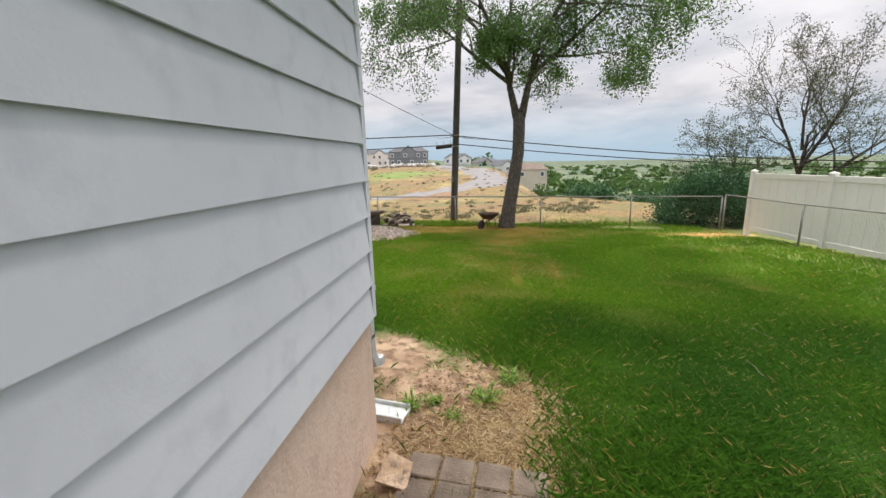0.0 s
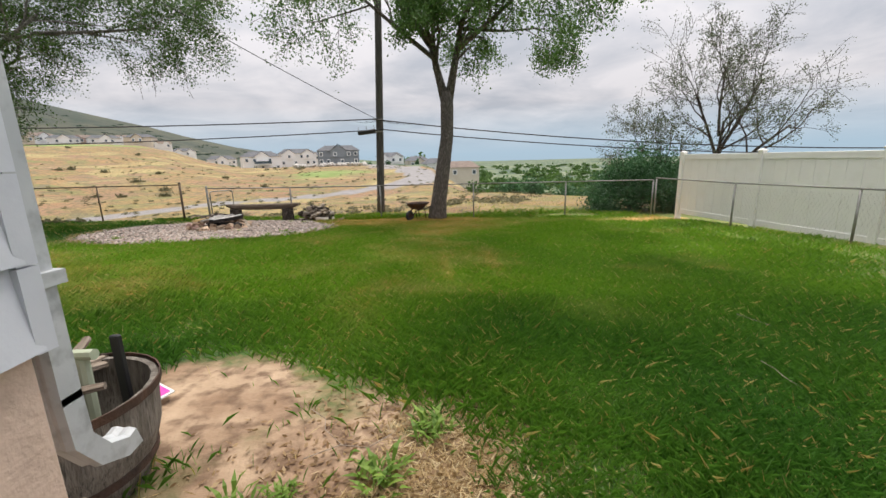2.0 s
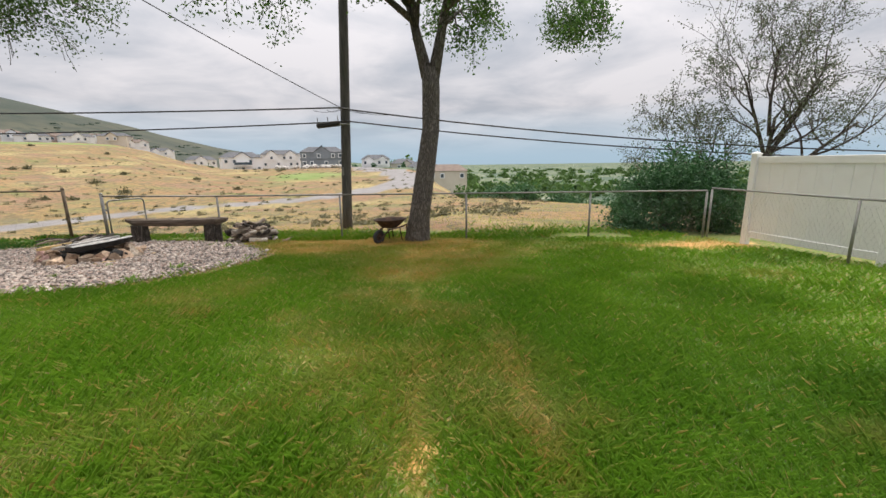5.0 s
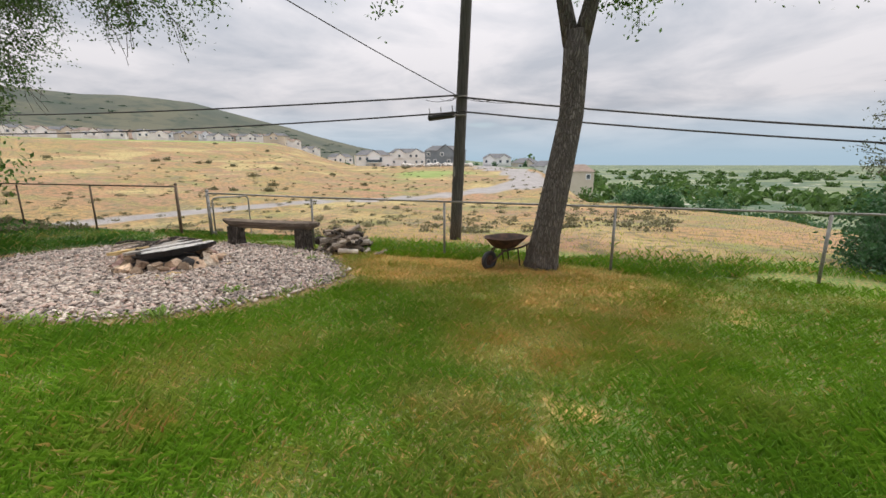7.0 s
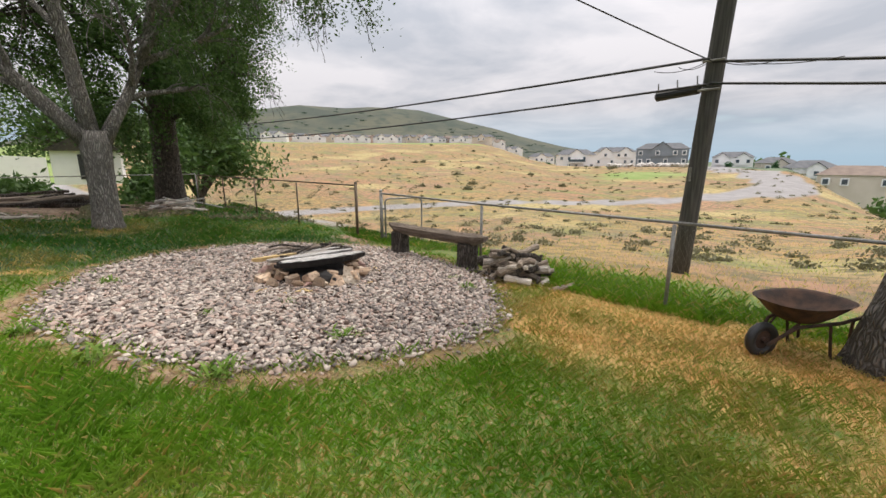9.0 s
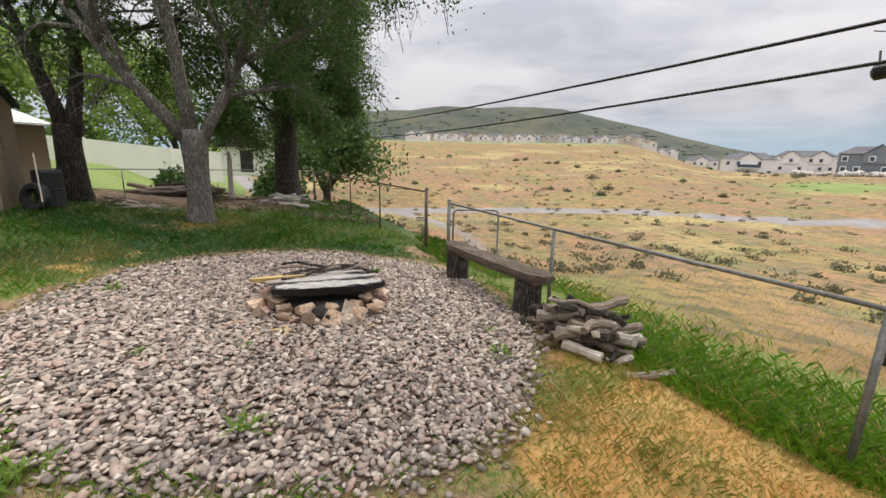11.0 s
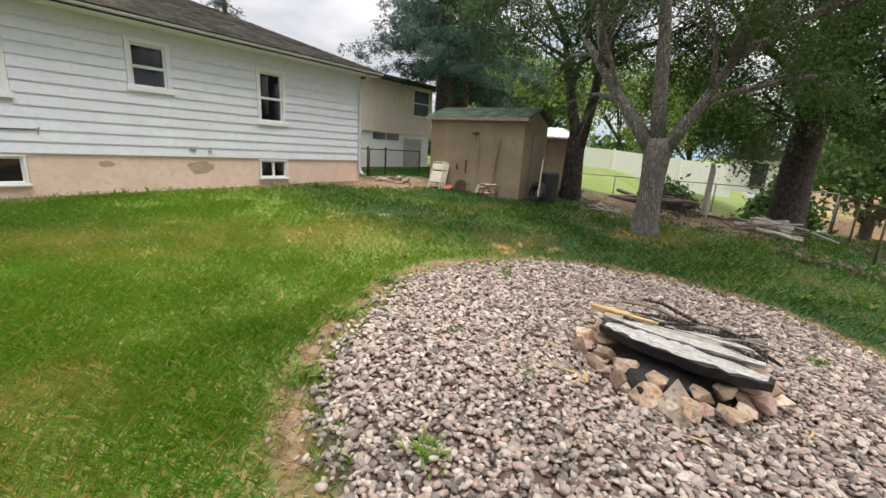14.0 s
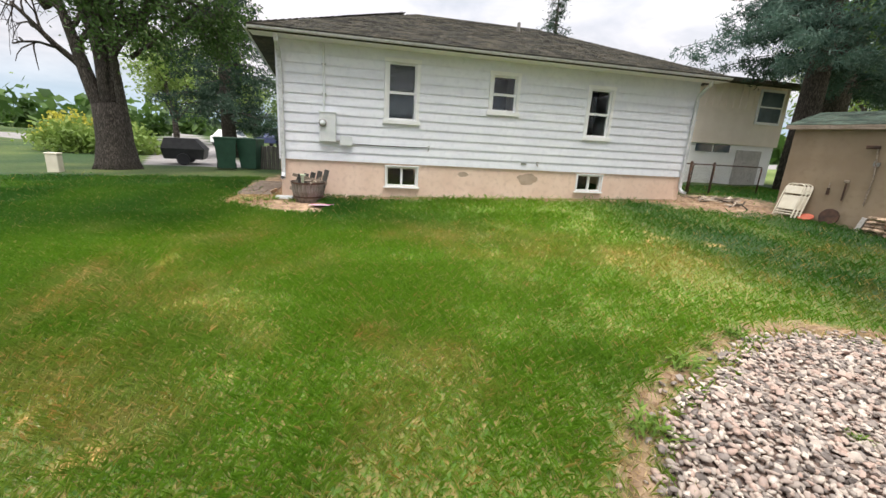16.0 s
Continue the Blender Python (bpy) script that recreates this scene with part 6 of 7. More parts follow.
def wood_pile(cx, cy, n, spread, hgt, label, group, lens, rads, seed, yaw0, mats):
    rng = random.Random(seed)
    for k in range(n):
        u, v = rng.gauss(0, 0.38), rng.gauss(0, 0.3)
        x, y = cx + spread * u, cy + spread * v
        z = zg(x, y) + 0.03 + hgt * max(0, (1 - (u * u + v * v) * 1.6)) * (k / n)
        o = thing("firewood_log", label, "firewood", pose(x, y, z, rng.uniform(-14, 14), rng.uniform(-14, 14), yaw0 + rng.gauss(0, 24)), group=group)
        part("wood_body", log_mesh(rng.uniform(*lens), rng.uniform(*rads), seed + k, rng.uniform(0.0, 0.05), 7), mats[rng.randrange(len(mats))], o)


wood_pile(-4.12, 12.28, 70, 0.62, 0.46, "short weathered branch in a firewood heap", "firewood heap by the bench", (0.32, 0.72), (0.018, 0.058), 100, 62, (M_WOODOLD, M_WOODPALE, M_BARKDARK, M_WOODOLD, M_WOODPALE))
wood_pile(-16.6, 10.3, 22, 1.3, 0.35, "long bleached branch in a brush heap", "brush heap by the old trees", (0.8, 2.0), (0.02, 0.07), 200, 90, (M_WOODPALE, M_ASHWOOD, M_WOODOLD))
wood_pile(-19.0, 7.0, 16, 2.0, 0.35, "old grey timber lying behind the trees", "old timbers", (1.5, 3.2), (0.05, 0.10), 300, 85, (M_WOODOLD, M_BARKDARK))
wood_pile(-11.55, 0.35, 26, 1.1, 0.12, "brown broken branch in a brush heap by the house", "brush heap by the house", (0.3, 0.9), (0.008, 0.022), 500, 10, (M_WOODOLD, M_BARKDARK, M_WOODPALE))
wood_pile(-14.6, 6.2, 9, 1.4, 0.1, "grey stick lying on bare ground", "sticks on the ground", (0.5, 1.2), (0.012, 0.03), 400, 60, (M_WOODOLD, M_WOODPALE))


def wheelbarrow():
    x, y = -0.74, 12.2
    w = thing("wheelbarrow", "rusty old wheelbarrow parked beside the tree", "wheelbarrow", pose(x, y, zg(x, y), 0, 0, 58) @ Matrix.Scale(0.98, 4))
    bm = bmesh.new()
    rings = []
    for z, rx, ry, ox in ((0.36, 0.17, 0.16, -0.03), (0.42, 0.26, 0.22, -0.02), (0.50, 0.35, 0.28, 0), (0.545, 0.40, 0.31, 0), (0.555, 0.415, 0.325, 0), (0.54, 0.38, 0.295, 0), (0.46, 0.27, 0.22, 0), (0.39, 0.16, 0.15, -0.02)):
        rings.append([bm.verts.new((ox + rx * math.copysign(abs(math.cos(a)) ** 0.75, math.cos(a)), ry * math.copysign(abs(math.sin(a)) ** 0.75, math.sin(a)), z)) for a in (2 * math.pi * k / 24 for k in range(24))])
    for a, b in zip(rings, rings[1:]):
        for k in range(24):
            bm.faces.new((a[k], a[(k + 1) % 24], b[(k + 1) % 24], b[k]))
    bm.faces.new(rings[0][::-1])
    bm.faces.new(rings[-1])
    part("tray", bm, M_RUST, w, "round-cornered rusty tray", True)
    for s in (-1, 1):
        part("handle", tube([(-0.42, 0.06 * s, 0.14), (-0.2, 0.14 * s, 0.33), (0.2, 0.22 * s, 0.37), (0.62, 0.27 * s, 0.48)], 0.017, 8), M_RUST, w)
        part("leg", tube([(0.1, 0.2 * s, 0.36), (0.18, 0.2 * s, 0.0), (0.34, 0.22 * s, 0.02), (0.30, 0.24 * s, 0.40)], 0.014, 6), M_RUST, w)
        part("brace", tube([(-0.36, 0.07 * s, 0.16), (-0.1, 0.12 * s, 0.40)], 0.012, 6), M_RUST, w)
    wh = part("wheel", lathe([(0.10, -0.03), (0.16, -0.035), (0.175, 0.0), (0.16, 0.035), (0.10, 0.03), (0.09, 0), (0.10, -0.03)], 20, pose(-0.42, 0, 0.175, 90)), M_BLACKPLASTIC, w, "black rubber tyre", True)
    part("hub", lathe([(0.001, -0.05), (0.03, -0.05), (0.03, -0.012), (0.095, -0.01), (0.095, 0.01), (0.03, 0.012), (0.03, 0.05), (0.001, 0.05)], 14, pose(-0.42, 0, 0.175, 90)), M_RUST, wh, "rusty wheel hub")


wheelbarrow()


# ---- neighbouring buildings ----
def neighbour():
    h = thing("neighbour_house", "two-storey beige house with lap siding and white lower wall", "house", pose(-19.6, -5.2, 0.0))
    L, D = 12.0, 7.0
    part("lower_wall", box((0, -D, -0.5), (L, 0, 1.95)), M_WHITEWALL, h, "white lower wall")
    part("upper_wall", box((-0.1, -D, 1.95), (L, 0.06, 4.45)), M_NB, h, "beige upper wall")
    for k in range(11):
        z = 1.97 + k * 0.13
        v = [(x, y, zz_) for x in (-0.1, L) for y, zz_ in ((0.06, z), (0.085, z), (0.066, z + 0.135))]
        raw("lap_board", v, [(0, 1, 4, 3), (1, 2, 5, 4), (0, 2, 1), (3, 4, 5)], M_NB, h)
    for k in range(34):
        part("batten", box((0.0 + k * 0.33, 0.06, 3.42), (0.05 + k * 0.33, 0.09, 4.4)), M_NB, h)
    rv = [(-0.6, -D - 0.5, 4.5), (L + 0.5, -D - 0.5, 4.5), (L + 0.5, 0.6, 4.5), (-0.6, 0.6, 4.5), (3, -D / 2, 5.2), (L - 3, -D / 2, 5.2), (-0.6, -D - 0.5, 4.36), (L + 0.5, -D - 0.5, 4.36), (L + 0.5, 0.6, 4.36), (-0.6, 0.6, 4.36)]
    raw("roof", rv, [(0, 1, 5, 4), (1, 2, 5), (2, 3, 4, 5), (3, 0, 4), (0, 6, 7, 1), (1, 7, 8, 2), (2, 8, 9, 3), (3, 9, 6, 0), (6, 9, 8, 7)], M_SHINGLE, h, "grey-brown hip roof")
    for x0, x1, z0, z1 in ((0.25, 1.35, 2.95, 4.15), (5.2, 6.4, 2.95, 4.15)):
        w = part("window", box((x0 - 0.1, 0.062, z0 - 0.1), (x1 + 0.1, 0.12, z1 + 0.1), bevel=0.01), M_TRIM, h, "white-framed window")
        for za_, zb in ((z0, (z0 + z1) / 2 - 0.03), ((z0 + z1) / 2 + 0.03, z1)):
            part("pane", box((x0, 0.12, za_), (x1, 0.126, zb)), M_DARKGLASS, w)
    for x0 in (2.3, 3.2):
        w = part("window", box((x0, 0.002, 1.62), (x0 + 0.8, 0.03, 1.92)), M_DARKGLASS, h, "low dark window")
    part("garage_door", box((0.6, 0.003, -0.2), (1.9, 0.04, 1.75)), M_CONCRETE, h, "pale grey side door")
    w = part("corner_window", box((-0.16, -1.6, 2.95), (-0.1, -0.4, 4.15)), M_TRIM, h)
    part("pane", box((-0.17, -1.5, 3.05), (-0.161, -0.5, 4.05)), M_DARKGLASS, w)


def darkglass():
    m, n, l, p = nodes_of("dark_window_glass")
    l.new(mixc(n, l, noise_of(n, l, 1.5), (0.05, 0.07, 0.09), (0.10, 0.13, 0.16)), p.inputs["Base Color"])
    p.inputs["Roughness"].default_value = 0.05
    return m


M_DARKGLASS = darkglass()
neighbour()


def white_fence():
    f = thing("white_fence", "long white fence at the top of a neighbour's lawn", "fence")
    pts = [(-38, -6, 1.9), (-38.5, -1, 1.6), (-39, 4, 1.1), (-39.3, 7.5, 0.9)]
    for a, b in zip(pts, pts[1:]):
        v = [(a[0], a[1], a[2] - 1.9), (b[0], b[1], b[2] - 1.9), (b[0], b[1], b[2] + 0.5), (a[0], a[1], a[2] + 0.5)]
        v += [(x - 0.08, y, z) for x, y, z in v]
        raw("fence_panel", v, [(0, 1, 2, 3), (7, 6, 5, 4), (0, 4, 5, 1), (3, 2, 6, 7), (0, 3, 7, 4), (1, 5, 6, 2)], M_VINYL, f)
        part("post", box((a[0] - 0.08, a[1] - 0.08, a[2] - 1.9), (a[0] + 0.1, a[1] + 0.08, a[2] + 0.6)), M_VINYL, f)
    h = thing("white_garden_house", "small white outbuilding with a dark gable roof", "outbuilding", pose(-33, 9.2, 0.3, 0, 0, 80))
    part("wall", box((-1.6, 0, -0.5), (1.6, 2.6, 1.5)), M_WHITEWALL, h)
    v = [(-1.9, -0.2, 1.45), (1.9, -0.2, 1.45), (0, -0.2, 2.5), (-1.9, 2.8, 1.45), (1.9, 2.8, 1.45), (0, 2.8, 2.5)]
    raw("roof", v, [(0, 1, 2), (5, 4, 3), (0, 2, 5, 3), (1, 4, 5, 2), (0, 3, 4, 1)], M_SHINGLE, h)
    part("door", box((-0.4, -0.03, -0.2), (0.4, 0.0, 1.25)), M_DARK, h)
    s = thing("pale_stump", "tall pale broken tree stump among the shrubs", "stump", pose(-17.4, 8.6, zg(-17.4, 8.6) - 0.05, 0, 7, 0))
    part("stump_body", tube([(0, 0, 0), (0.02, 0, 0.8), (-0.02, 0.02, 1.5), (0.05, 0, 1.75)], [0.10, 0.085, 0.08, 0.05], 10), M_WOODPALE, s)


white_fence()

M_FARWALLS = [surf("far_white_wall", (0.84, 0.84, 0.84), (0.88, 0.88, 0.88), 0.5, 0.8, 0), surf("far_grey_wall", (0.20, 0.23, 0.26), (0.25, 0.28, 0.31), 0.5, 0.8, 0), surf("far_cream_wall", (0.62, 0.55, 0.46), (0.68, 0.61, 0.52), 0.5, 0.8, 0), surf("far_pink_wall", (0.60, 0.45, 0.38), (0.66, 0.52, 0.44), 0.5, 0.8, 0)]
M_FARROOF = surf("far_dark_roof", (0.085, 0.09, 0.10), (0.13, 0.13, 0.14), 0.8, 0.9, 0)
M_FARBROWN = surf("far_brown_roof", (0.16, 0.12, 0.10), (0.22, 0.17, 0.14), 0.8, 0.9, 0)


def far_house(x, y, yaw, w, d, h, wall, roof, label, gables=1, storeys=1, group="", lift=0.0, ridge=None):
    z = zg(x, y) + lift if ridge is None else ridge - h - d * 0.2
    o = thing("far_house", label, "house", pose(x, y, z, 0, 0, yaw), group=group)
    part("wall", box((-w / 2, -d / 2, min(-3.5, zg(x, y) - z - 0.6)), (w / 2, d / 2, h)), wall, o)
    rp = d * 0.2
    v = [(-w / 2 - 0.4, -d / 2 - 0.4, h), (w / 2 + 0.4, -d / 2 - 0.4, h), (w / 2 + 0.4, d / 2 + 0.4, h), (-w / 2 - 0.4, d / 2 + 0.4, h), (-w / 2 + d * 0.25, 0, h + rp), (w / 2 - d * 0.25, 0, h + rp)]
    raw("roof", v, [(0, 1, 5, 4), (1, 2, 5), (2, 3, 4, 5), (3, 0, 4), (3, 2, 1, 0)], roof, o)
    for g in range(gables):
        gx = -w / 2 + w * (g + 0.5) / gables
        gw = w * 0.16 if gables > 1 else w * 0.2
        v = [(gx - gw, -d / 2 - 0.7, h - 0.05), (gx + gw, -d / 2 - 0.7, h - 0.05), (gx, -d / 2 - 0.7, h + gw * 0.75), (gx, 0, h + gw * 0.75)]
        gb = raw("gable", [(gx - gw, -d / 2 - 0.45, h - 2.4), (gx + gw, -d / 2 - 0.45, h - 2.4), (gx + gw, -d / 2 - 0.45, h), (gx, -d / 2 - 0.45, h + gw * 0.68), (gx - gw, -d / 2 - 0.45, h), (gx - gw, -0.2, h), (gx + gw, -0.2, h)], [(0, 1, 2, 3, 4), (4, 3, 5), (3, 2, 6)], wall, o)
        raw("gable_roof", [(gx - gw - 0.3, -d / 2 - 0.8, h - 0.2), (gx, -d / 2 - 0.8, h + gw * 0.78), (gx + gw + 0.3, -d / 2 - 0.8, h - 0.2), (gx + gw + 0.3, 0, h - 0.2), (gx, 0, h + gw * 0.78), (gx - gw - 0.3, 0, h - 0.2)], [(0, 1, 4, 5), (1, 2, 3, 4)], roof, o)
    for s in range(storeys):
        n = max(3, int(w / 2.4))
        for k in range(n):
            if (k * 7 + s * 3 + int(abs(x))) % 5 < 2:
                continue
            wx = -w / 2 + w * (k + 0.5) / n
            wz = h - 1.9 - 2.6 * s
            wi = part("window", box((wx - 0.65, -d / 2 - 0.52, wz - 0.1), (wx + 0.65, -d / 2 - 0.47, wz + 1.35)), M_TRIM, o)
            part("pane", box((wx - 0.42, -d / 2 - 0.55, wz + 0.1), (wx + 0.42, -d / 2 - 0.525, wz + 1.1)), M_DARKGLASS, wi)
    if "balcony" in label:
        bal = part("balcony", box((-w * 0.22, -d / 2 - 1.9, h - 2.75), (w * 0.22, -d / 2 - 0.5, h - 2.55)), M_TRIM, o)
        part("railing", box((-w * 0.22, -d / 2 - 1.9, h - 2.55), (w * 0.22, -d / 2 - 1.82, h - 1.65)), M_DARKGLASS, bal)
        for px in (-w * 0.21, w * 0.21):
            part("post", box((px - 0.1, -d / 2 - 1.85, h - 5.5), (px + 0.1, -d / 2 - 1.65, h - 2.75)), M_TRIM, bal)
    return o


def at_bearing(b, d):
    return (-d * math.sin(radians(b)), 5 + d * math.cos(radians(b)))


for b, d, w, dd, h, wi, rf, g, st, lb in (
    (28.2, 165, 13, 10, 3.0, 0, 0, 1, 2, "white two-storey house with a dark roof and balcony"),
    (23.6, 190, 15, 10, 4.2, 0, 0, 2, 2, "white and grey gabled house on the far street"),
    (18.2, 160, 15, 10, 4.6, 1, 0, 1, 2, "slate-grey house with white windows above a rock wall"),
    (11.2, 170, 11, 9, 3.2, 0, 0, 2, 1, "white house with two dark gables by the road bend"),
    (7.4, 150, 8, 8, 2.8, 2, 0, 1, 1, "cream gabled house by the road bend"),
    (4.6, 140, 9, 9, 2.8, 0, 0, 1, 1, "white house with a dark roof below the street"),
    (1.2, 118, 11, 9, 2.8, 2, 1, 0, 1, "long low house with a brown hip roof"),
    (32.5, 215, 12, 9, 2.6, 0, 0, 1, 1, "white house behind the first row"),
    (20.8, 220, 12, 9, 4.6, 0, 0, 2, 1, "white gabled house behind the grey one"),
):
    x, y = at_bearing(b, d)
    far_house(x, y, b + random.Random(int(b * 10)).uniform(-18, 18), w, dd, h, M_FARWALLS[wi], (M_FARROOF, M_FARBROWN)[rf], lb, g, st, group="houses on the far street", lift=1.3, ridge={11.2: 4.5, 7.4: 2.5, 4.6: 1.6, 1.2: 0.5}.get(b))
rngh = random.Random(21)
for k in range(19):
    b = 36.5 + k * 1.72 + rngh.uniform(-0.3, 0.3)
    d = 262 + rngh.uniform(-10, 22) - 1.0 * abs(b - 50)
    x, y = at_bearing(b, d)
    far_house(x, y, b + rngh.uniform(-30, 30), rngh.uniform(8.5, 13), 8, rngh.uniform(2.2, 3.2), M_FARWALLS[(0, 0, 2, 0, 0, 3)[k % 6]], (M_FARROOF, M_FARBROWN)[k % 2], "pale new-built house at the foot of the hill", rngh.choice((1, 2)), 1, group="houses along the hill", lift=0.7)

# rock wall and scrub below the grey house, scrub on the field, woods in the valley
rs = np.random.RandomState(4)


def scatter_stuff(name, label, category, pts, rx, h, n_leaf, leaf, size, seed):
    r_ = np.random.RandomState(seed)
    cs = []
    for x, y in pts:
        s = r_.uniform(0.6, 1.3)
        c = r_.normal(size=(n_leaf, 3)) * np.array([rx, rx, h]) * 0.42 * s
        c[:, 2] = np.abs(c[:, 2])
        c += np.array([x, y, zg(x, y)])
        cs.append(c)
    t = leaf_mesh(name, np.concatenate(cs), size, leaf, None, seed, 0.6)
    return tagged(t, label, category, kind="stuff")


def polar(n, b0, b1, d0, d1, seed, power=1.0):
    r_ = np.random.RandomState(seed)
    return [at_bearing(r_.uniform(b0, b1), d0 + (d1 - d0) * r_.uniform() ** power) for _ in range(n)]


scatter_stuff("sagebrush", "low grey-green sagebrush clumps across the dry field", "shrubs", polar(900, -14, 80, 14, 120, 1, 1.3), 0.36, 0.22, 60, M_SAGE, 0.06, 5)
scatter_stuff("field_shrub", "dark green shrubs dotted over the field", "shrubs", polar(26, 16, 74, 50, 150, 2), 0.7, 0.55, 200, M_SAGE, 0.13, 6)
scatter_stuff("valley_woods", "green trees filling the valley below the field", "woods", polar(260, -48, -1, 75, 330, 3, 1.2), 3.2, 3.8, 300, M_LEAFDARK, 0.5, 7)
scatter_stuff("valley_woods", "green trees along the edge of the field", "woods", polar(26, -30, -6, 40, 70, 8), 1.8, 2.2, 700, M_BUSH, 0.2, 9)
scatter_stuff("far_woods", "distant dark woods on the valley floor", "woods", polar(420, -55, 9, 330, 1500, 4, 1.2), 9, 7, 60, M_LEAFDARK, 3.2, 8)
scatter_stuff("street_trees", "young trees between the far houses", "trees", polar(26, 2, 32, 140, 230, 11), 1.2, 2.0, 130, M_BUSH, 0.4, 12)
scatter_stuff("street_woods", "mixed green trees along the streets beyond the house", "woods", polar(150, 100, 258, 48, 120, 15), 2.6, 4.2, 110, M_LEAFDARK, 0.8, 16)
scatter_stuff("hill_scrub", "dark scrub scattered over the hillside", "shrubs", polar(420, 20, 80, 330, 600, 13), 4, 1.0, 40, M_NEEDLE, 0.6, 14)
for k, (b, d) in enumerate(((-5, 150), (-8, 170), (-12, 120), (-15, 150), (-18, 110), (-20, 135), (-22, 90), (-10, 230), (-16, 240), (-24, 200), (-13.5, 95), (-19, 78))):
    x, y = at_bearing(b, d)
    far_house(x, y, b + 20 * (k % 3 - 1), 10, 8, 2.2, M_FARWALLS[(0, 2, 0, 3)[k % 4]], (M_FARBROWN, M_FARROOF)[k % 2], "pale-roofed house among trees in the valley", 0, 1, group="valley houses")


def boulders():
    w = thing("boulder_wall", "grey boulder retaining wall below the slate house", "retaining wall")
    rg = random.Random(17)
    for k in range(46):
        b, d = rg.uniform(14.5, 24), 148 + rg.uniform(-3, 3)
        x, y = at_bearing(b, d)
        s = rg.uniform(0.5, 1.2)
        o = part("boulder", rock(k, (s, s, s * 0.8), 0.3, 1), M_CONCRETE, w)
        o.location = (x, y, zg(x, y) + 0.3 + rg.uniform(0, 0.6))


boulders()


# ---- street side of the house ----
def street_side():
    x, y = 3.05, -6.9
    b = thing("wheelie_bin", "dark green wheeled rubbish bin by the driveway", "bin", pose(x, y, zg(x, y), 0, 0, 15))
    v = [(-0.28, -0.3, 0.06), (0.28, -0.3, 0.06), (0.28, 0.3, 0.06), (-0.28, 0.3, 0.06), (-0.36, -0.4, 1.1), (0.36, -0.4, 1.1), (0.36, 0.4, 1.1), (-0.36, 0.4, 1.1)]
    raw("bin_body", v, [(3, 2, 1, 0), (0, 1, 5, 4), (1, 2, 6, 5), (2, 3, 7, 6), (3, 0, 4, 7), (4, 5, 6, 7)], M_GREENBIN, b)
    part("lid", box((-0.38, -0.43, 1.1), (0.38, 0.42, 1.17), bevel=0.02), M_GREENBIN, b)
    part("handle_bar", tube([(-0.3, -0.46, 1.08), (0.3, -0.46, 1.08)], 0.02, 6), M_GREENBIN, b)
    for xx in (-0.3, 0.3):
        part("wheel", lathe([(0.001, -0.03), (0.12, -0.03), (0.12, 0.03), (0.001, 0.03)], 14, pose(xx, -0.3, 0.12, 0, 90)), M_BLACKPLASTIC, b)
    b2 = copy_thing(b, pose(x - 0.8, y - 0.3, zg(x, y), 0, 0, -10))
    tagged(b2, "dark green wheeled rubbish bin beside a wooden fence")
    f = thing("board_fence", "dark weathered board fence beside the house", "fence")
    for k in range(14):
        part("board", box((0.35 + k * 0.15, -7.3, zg(1, -7.3) - 0.05), (0.485 + k * 0.15, -7.27, 0.78 + 0.02 * (k % 3))), M_POLE, f)
    for z in (0.2, 0.6):
        part("rail", box((0.3, -7.34, z), (2.5, -7.30, z + 0.08)), M_POLE, f)
    u = thing("utility_box", "small beige utility pedestal box in the lawn", "utility box", pose(7.2, -4.7, zg(7.2, -4.7)))
    part("cabinet", box((-0.16, -0.13, -0.05), (0.16, 0.13, 0.52), bevel=0.02), M_CREAM, u)
    part("cap", box((-0.175, -0.145, 0.52), (0.175, 0.145, 0.57), bevel=0.015), M_CREAM, u)
    t = thing("utility_trailer", "black covered trailer parked under the tree", "trailer", pose(5.2, -9.2, zg(5.2, -9.2), 0, 0, 10) @ Matrix.Scale(0.8, 4))
    v = [(-0.85, -0.8, 0.3), (0.85, -0.8, 0.3), (0.85, 0.8, 0.3), (-0.85, 0.8, 0.3), (-0.95, -0.85, 0.8), (0.95, -0.85, 0.8), (0.95, 0.85, 0.8), (-0.95, 0.85, 0.8), (-0.5, -0.6, 1.3), (0.8, -0.6, 1.3), (0.8, 0.6, 1.3), (-0.5, 0.6, 1.3)]
    raw("cover", v, [(3, 2, 1, 0), (0, 1, 5, 4), (1, 2, 6, 5), (2, 3, 7, 6), (3, 0, 4, 7), (4, 5, 9, 8), (5, 6, 10, 9), (6, 7, 11, 10), (7, 4, 8, 11), (8, 9, 10, 11)], M_BLACKPLASTIC, t, "black tarpaulin cover")
    for yy in (-0.9, 0.9):
        part("wheel", lathe([(0.001, -0.08), (0.28, -0.09), (0.3, 0.0), (0.28, 0.09), (0.001, 0.08)], 18, pose(0, yy, 0.3, 90)), M_BLACKPLASTIC, t)
    for x, y, yaw, mat, lb in ((5.2, -29.0, 80, M_CARBLUE, "dark blue parked car on the street"), (9.0, -30, 85, M_TRIM, "white parked van on the street"), (2.2, -21.0, 95, M_TRIM, "white parked car beyond the driveway"), (3.4, -27.5, 88, M_BLACKPLASTIC, "black parked car on the street")):
        c = thing("car", lb, "car", pose(x, y, zg(x, y), 0, 0, yaw), group="parked cars")
        prof = [(-2.1, 0.35), (-2.15, 0.75), (-1.4, 0.9), (-0.8, 1.4), (0.8, 1.42), (1.5, 0.95), (2.1, 0.85), (2.15, 0.4)]
        v = [(px, s * (0.85 if pz < 1 else 0.68), pz) for s in (-1, 1) for px, pz in prof]
        n = len(prof)
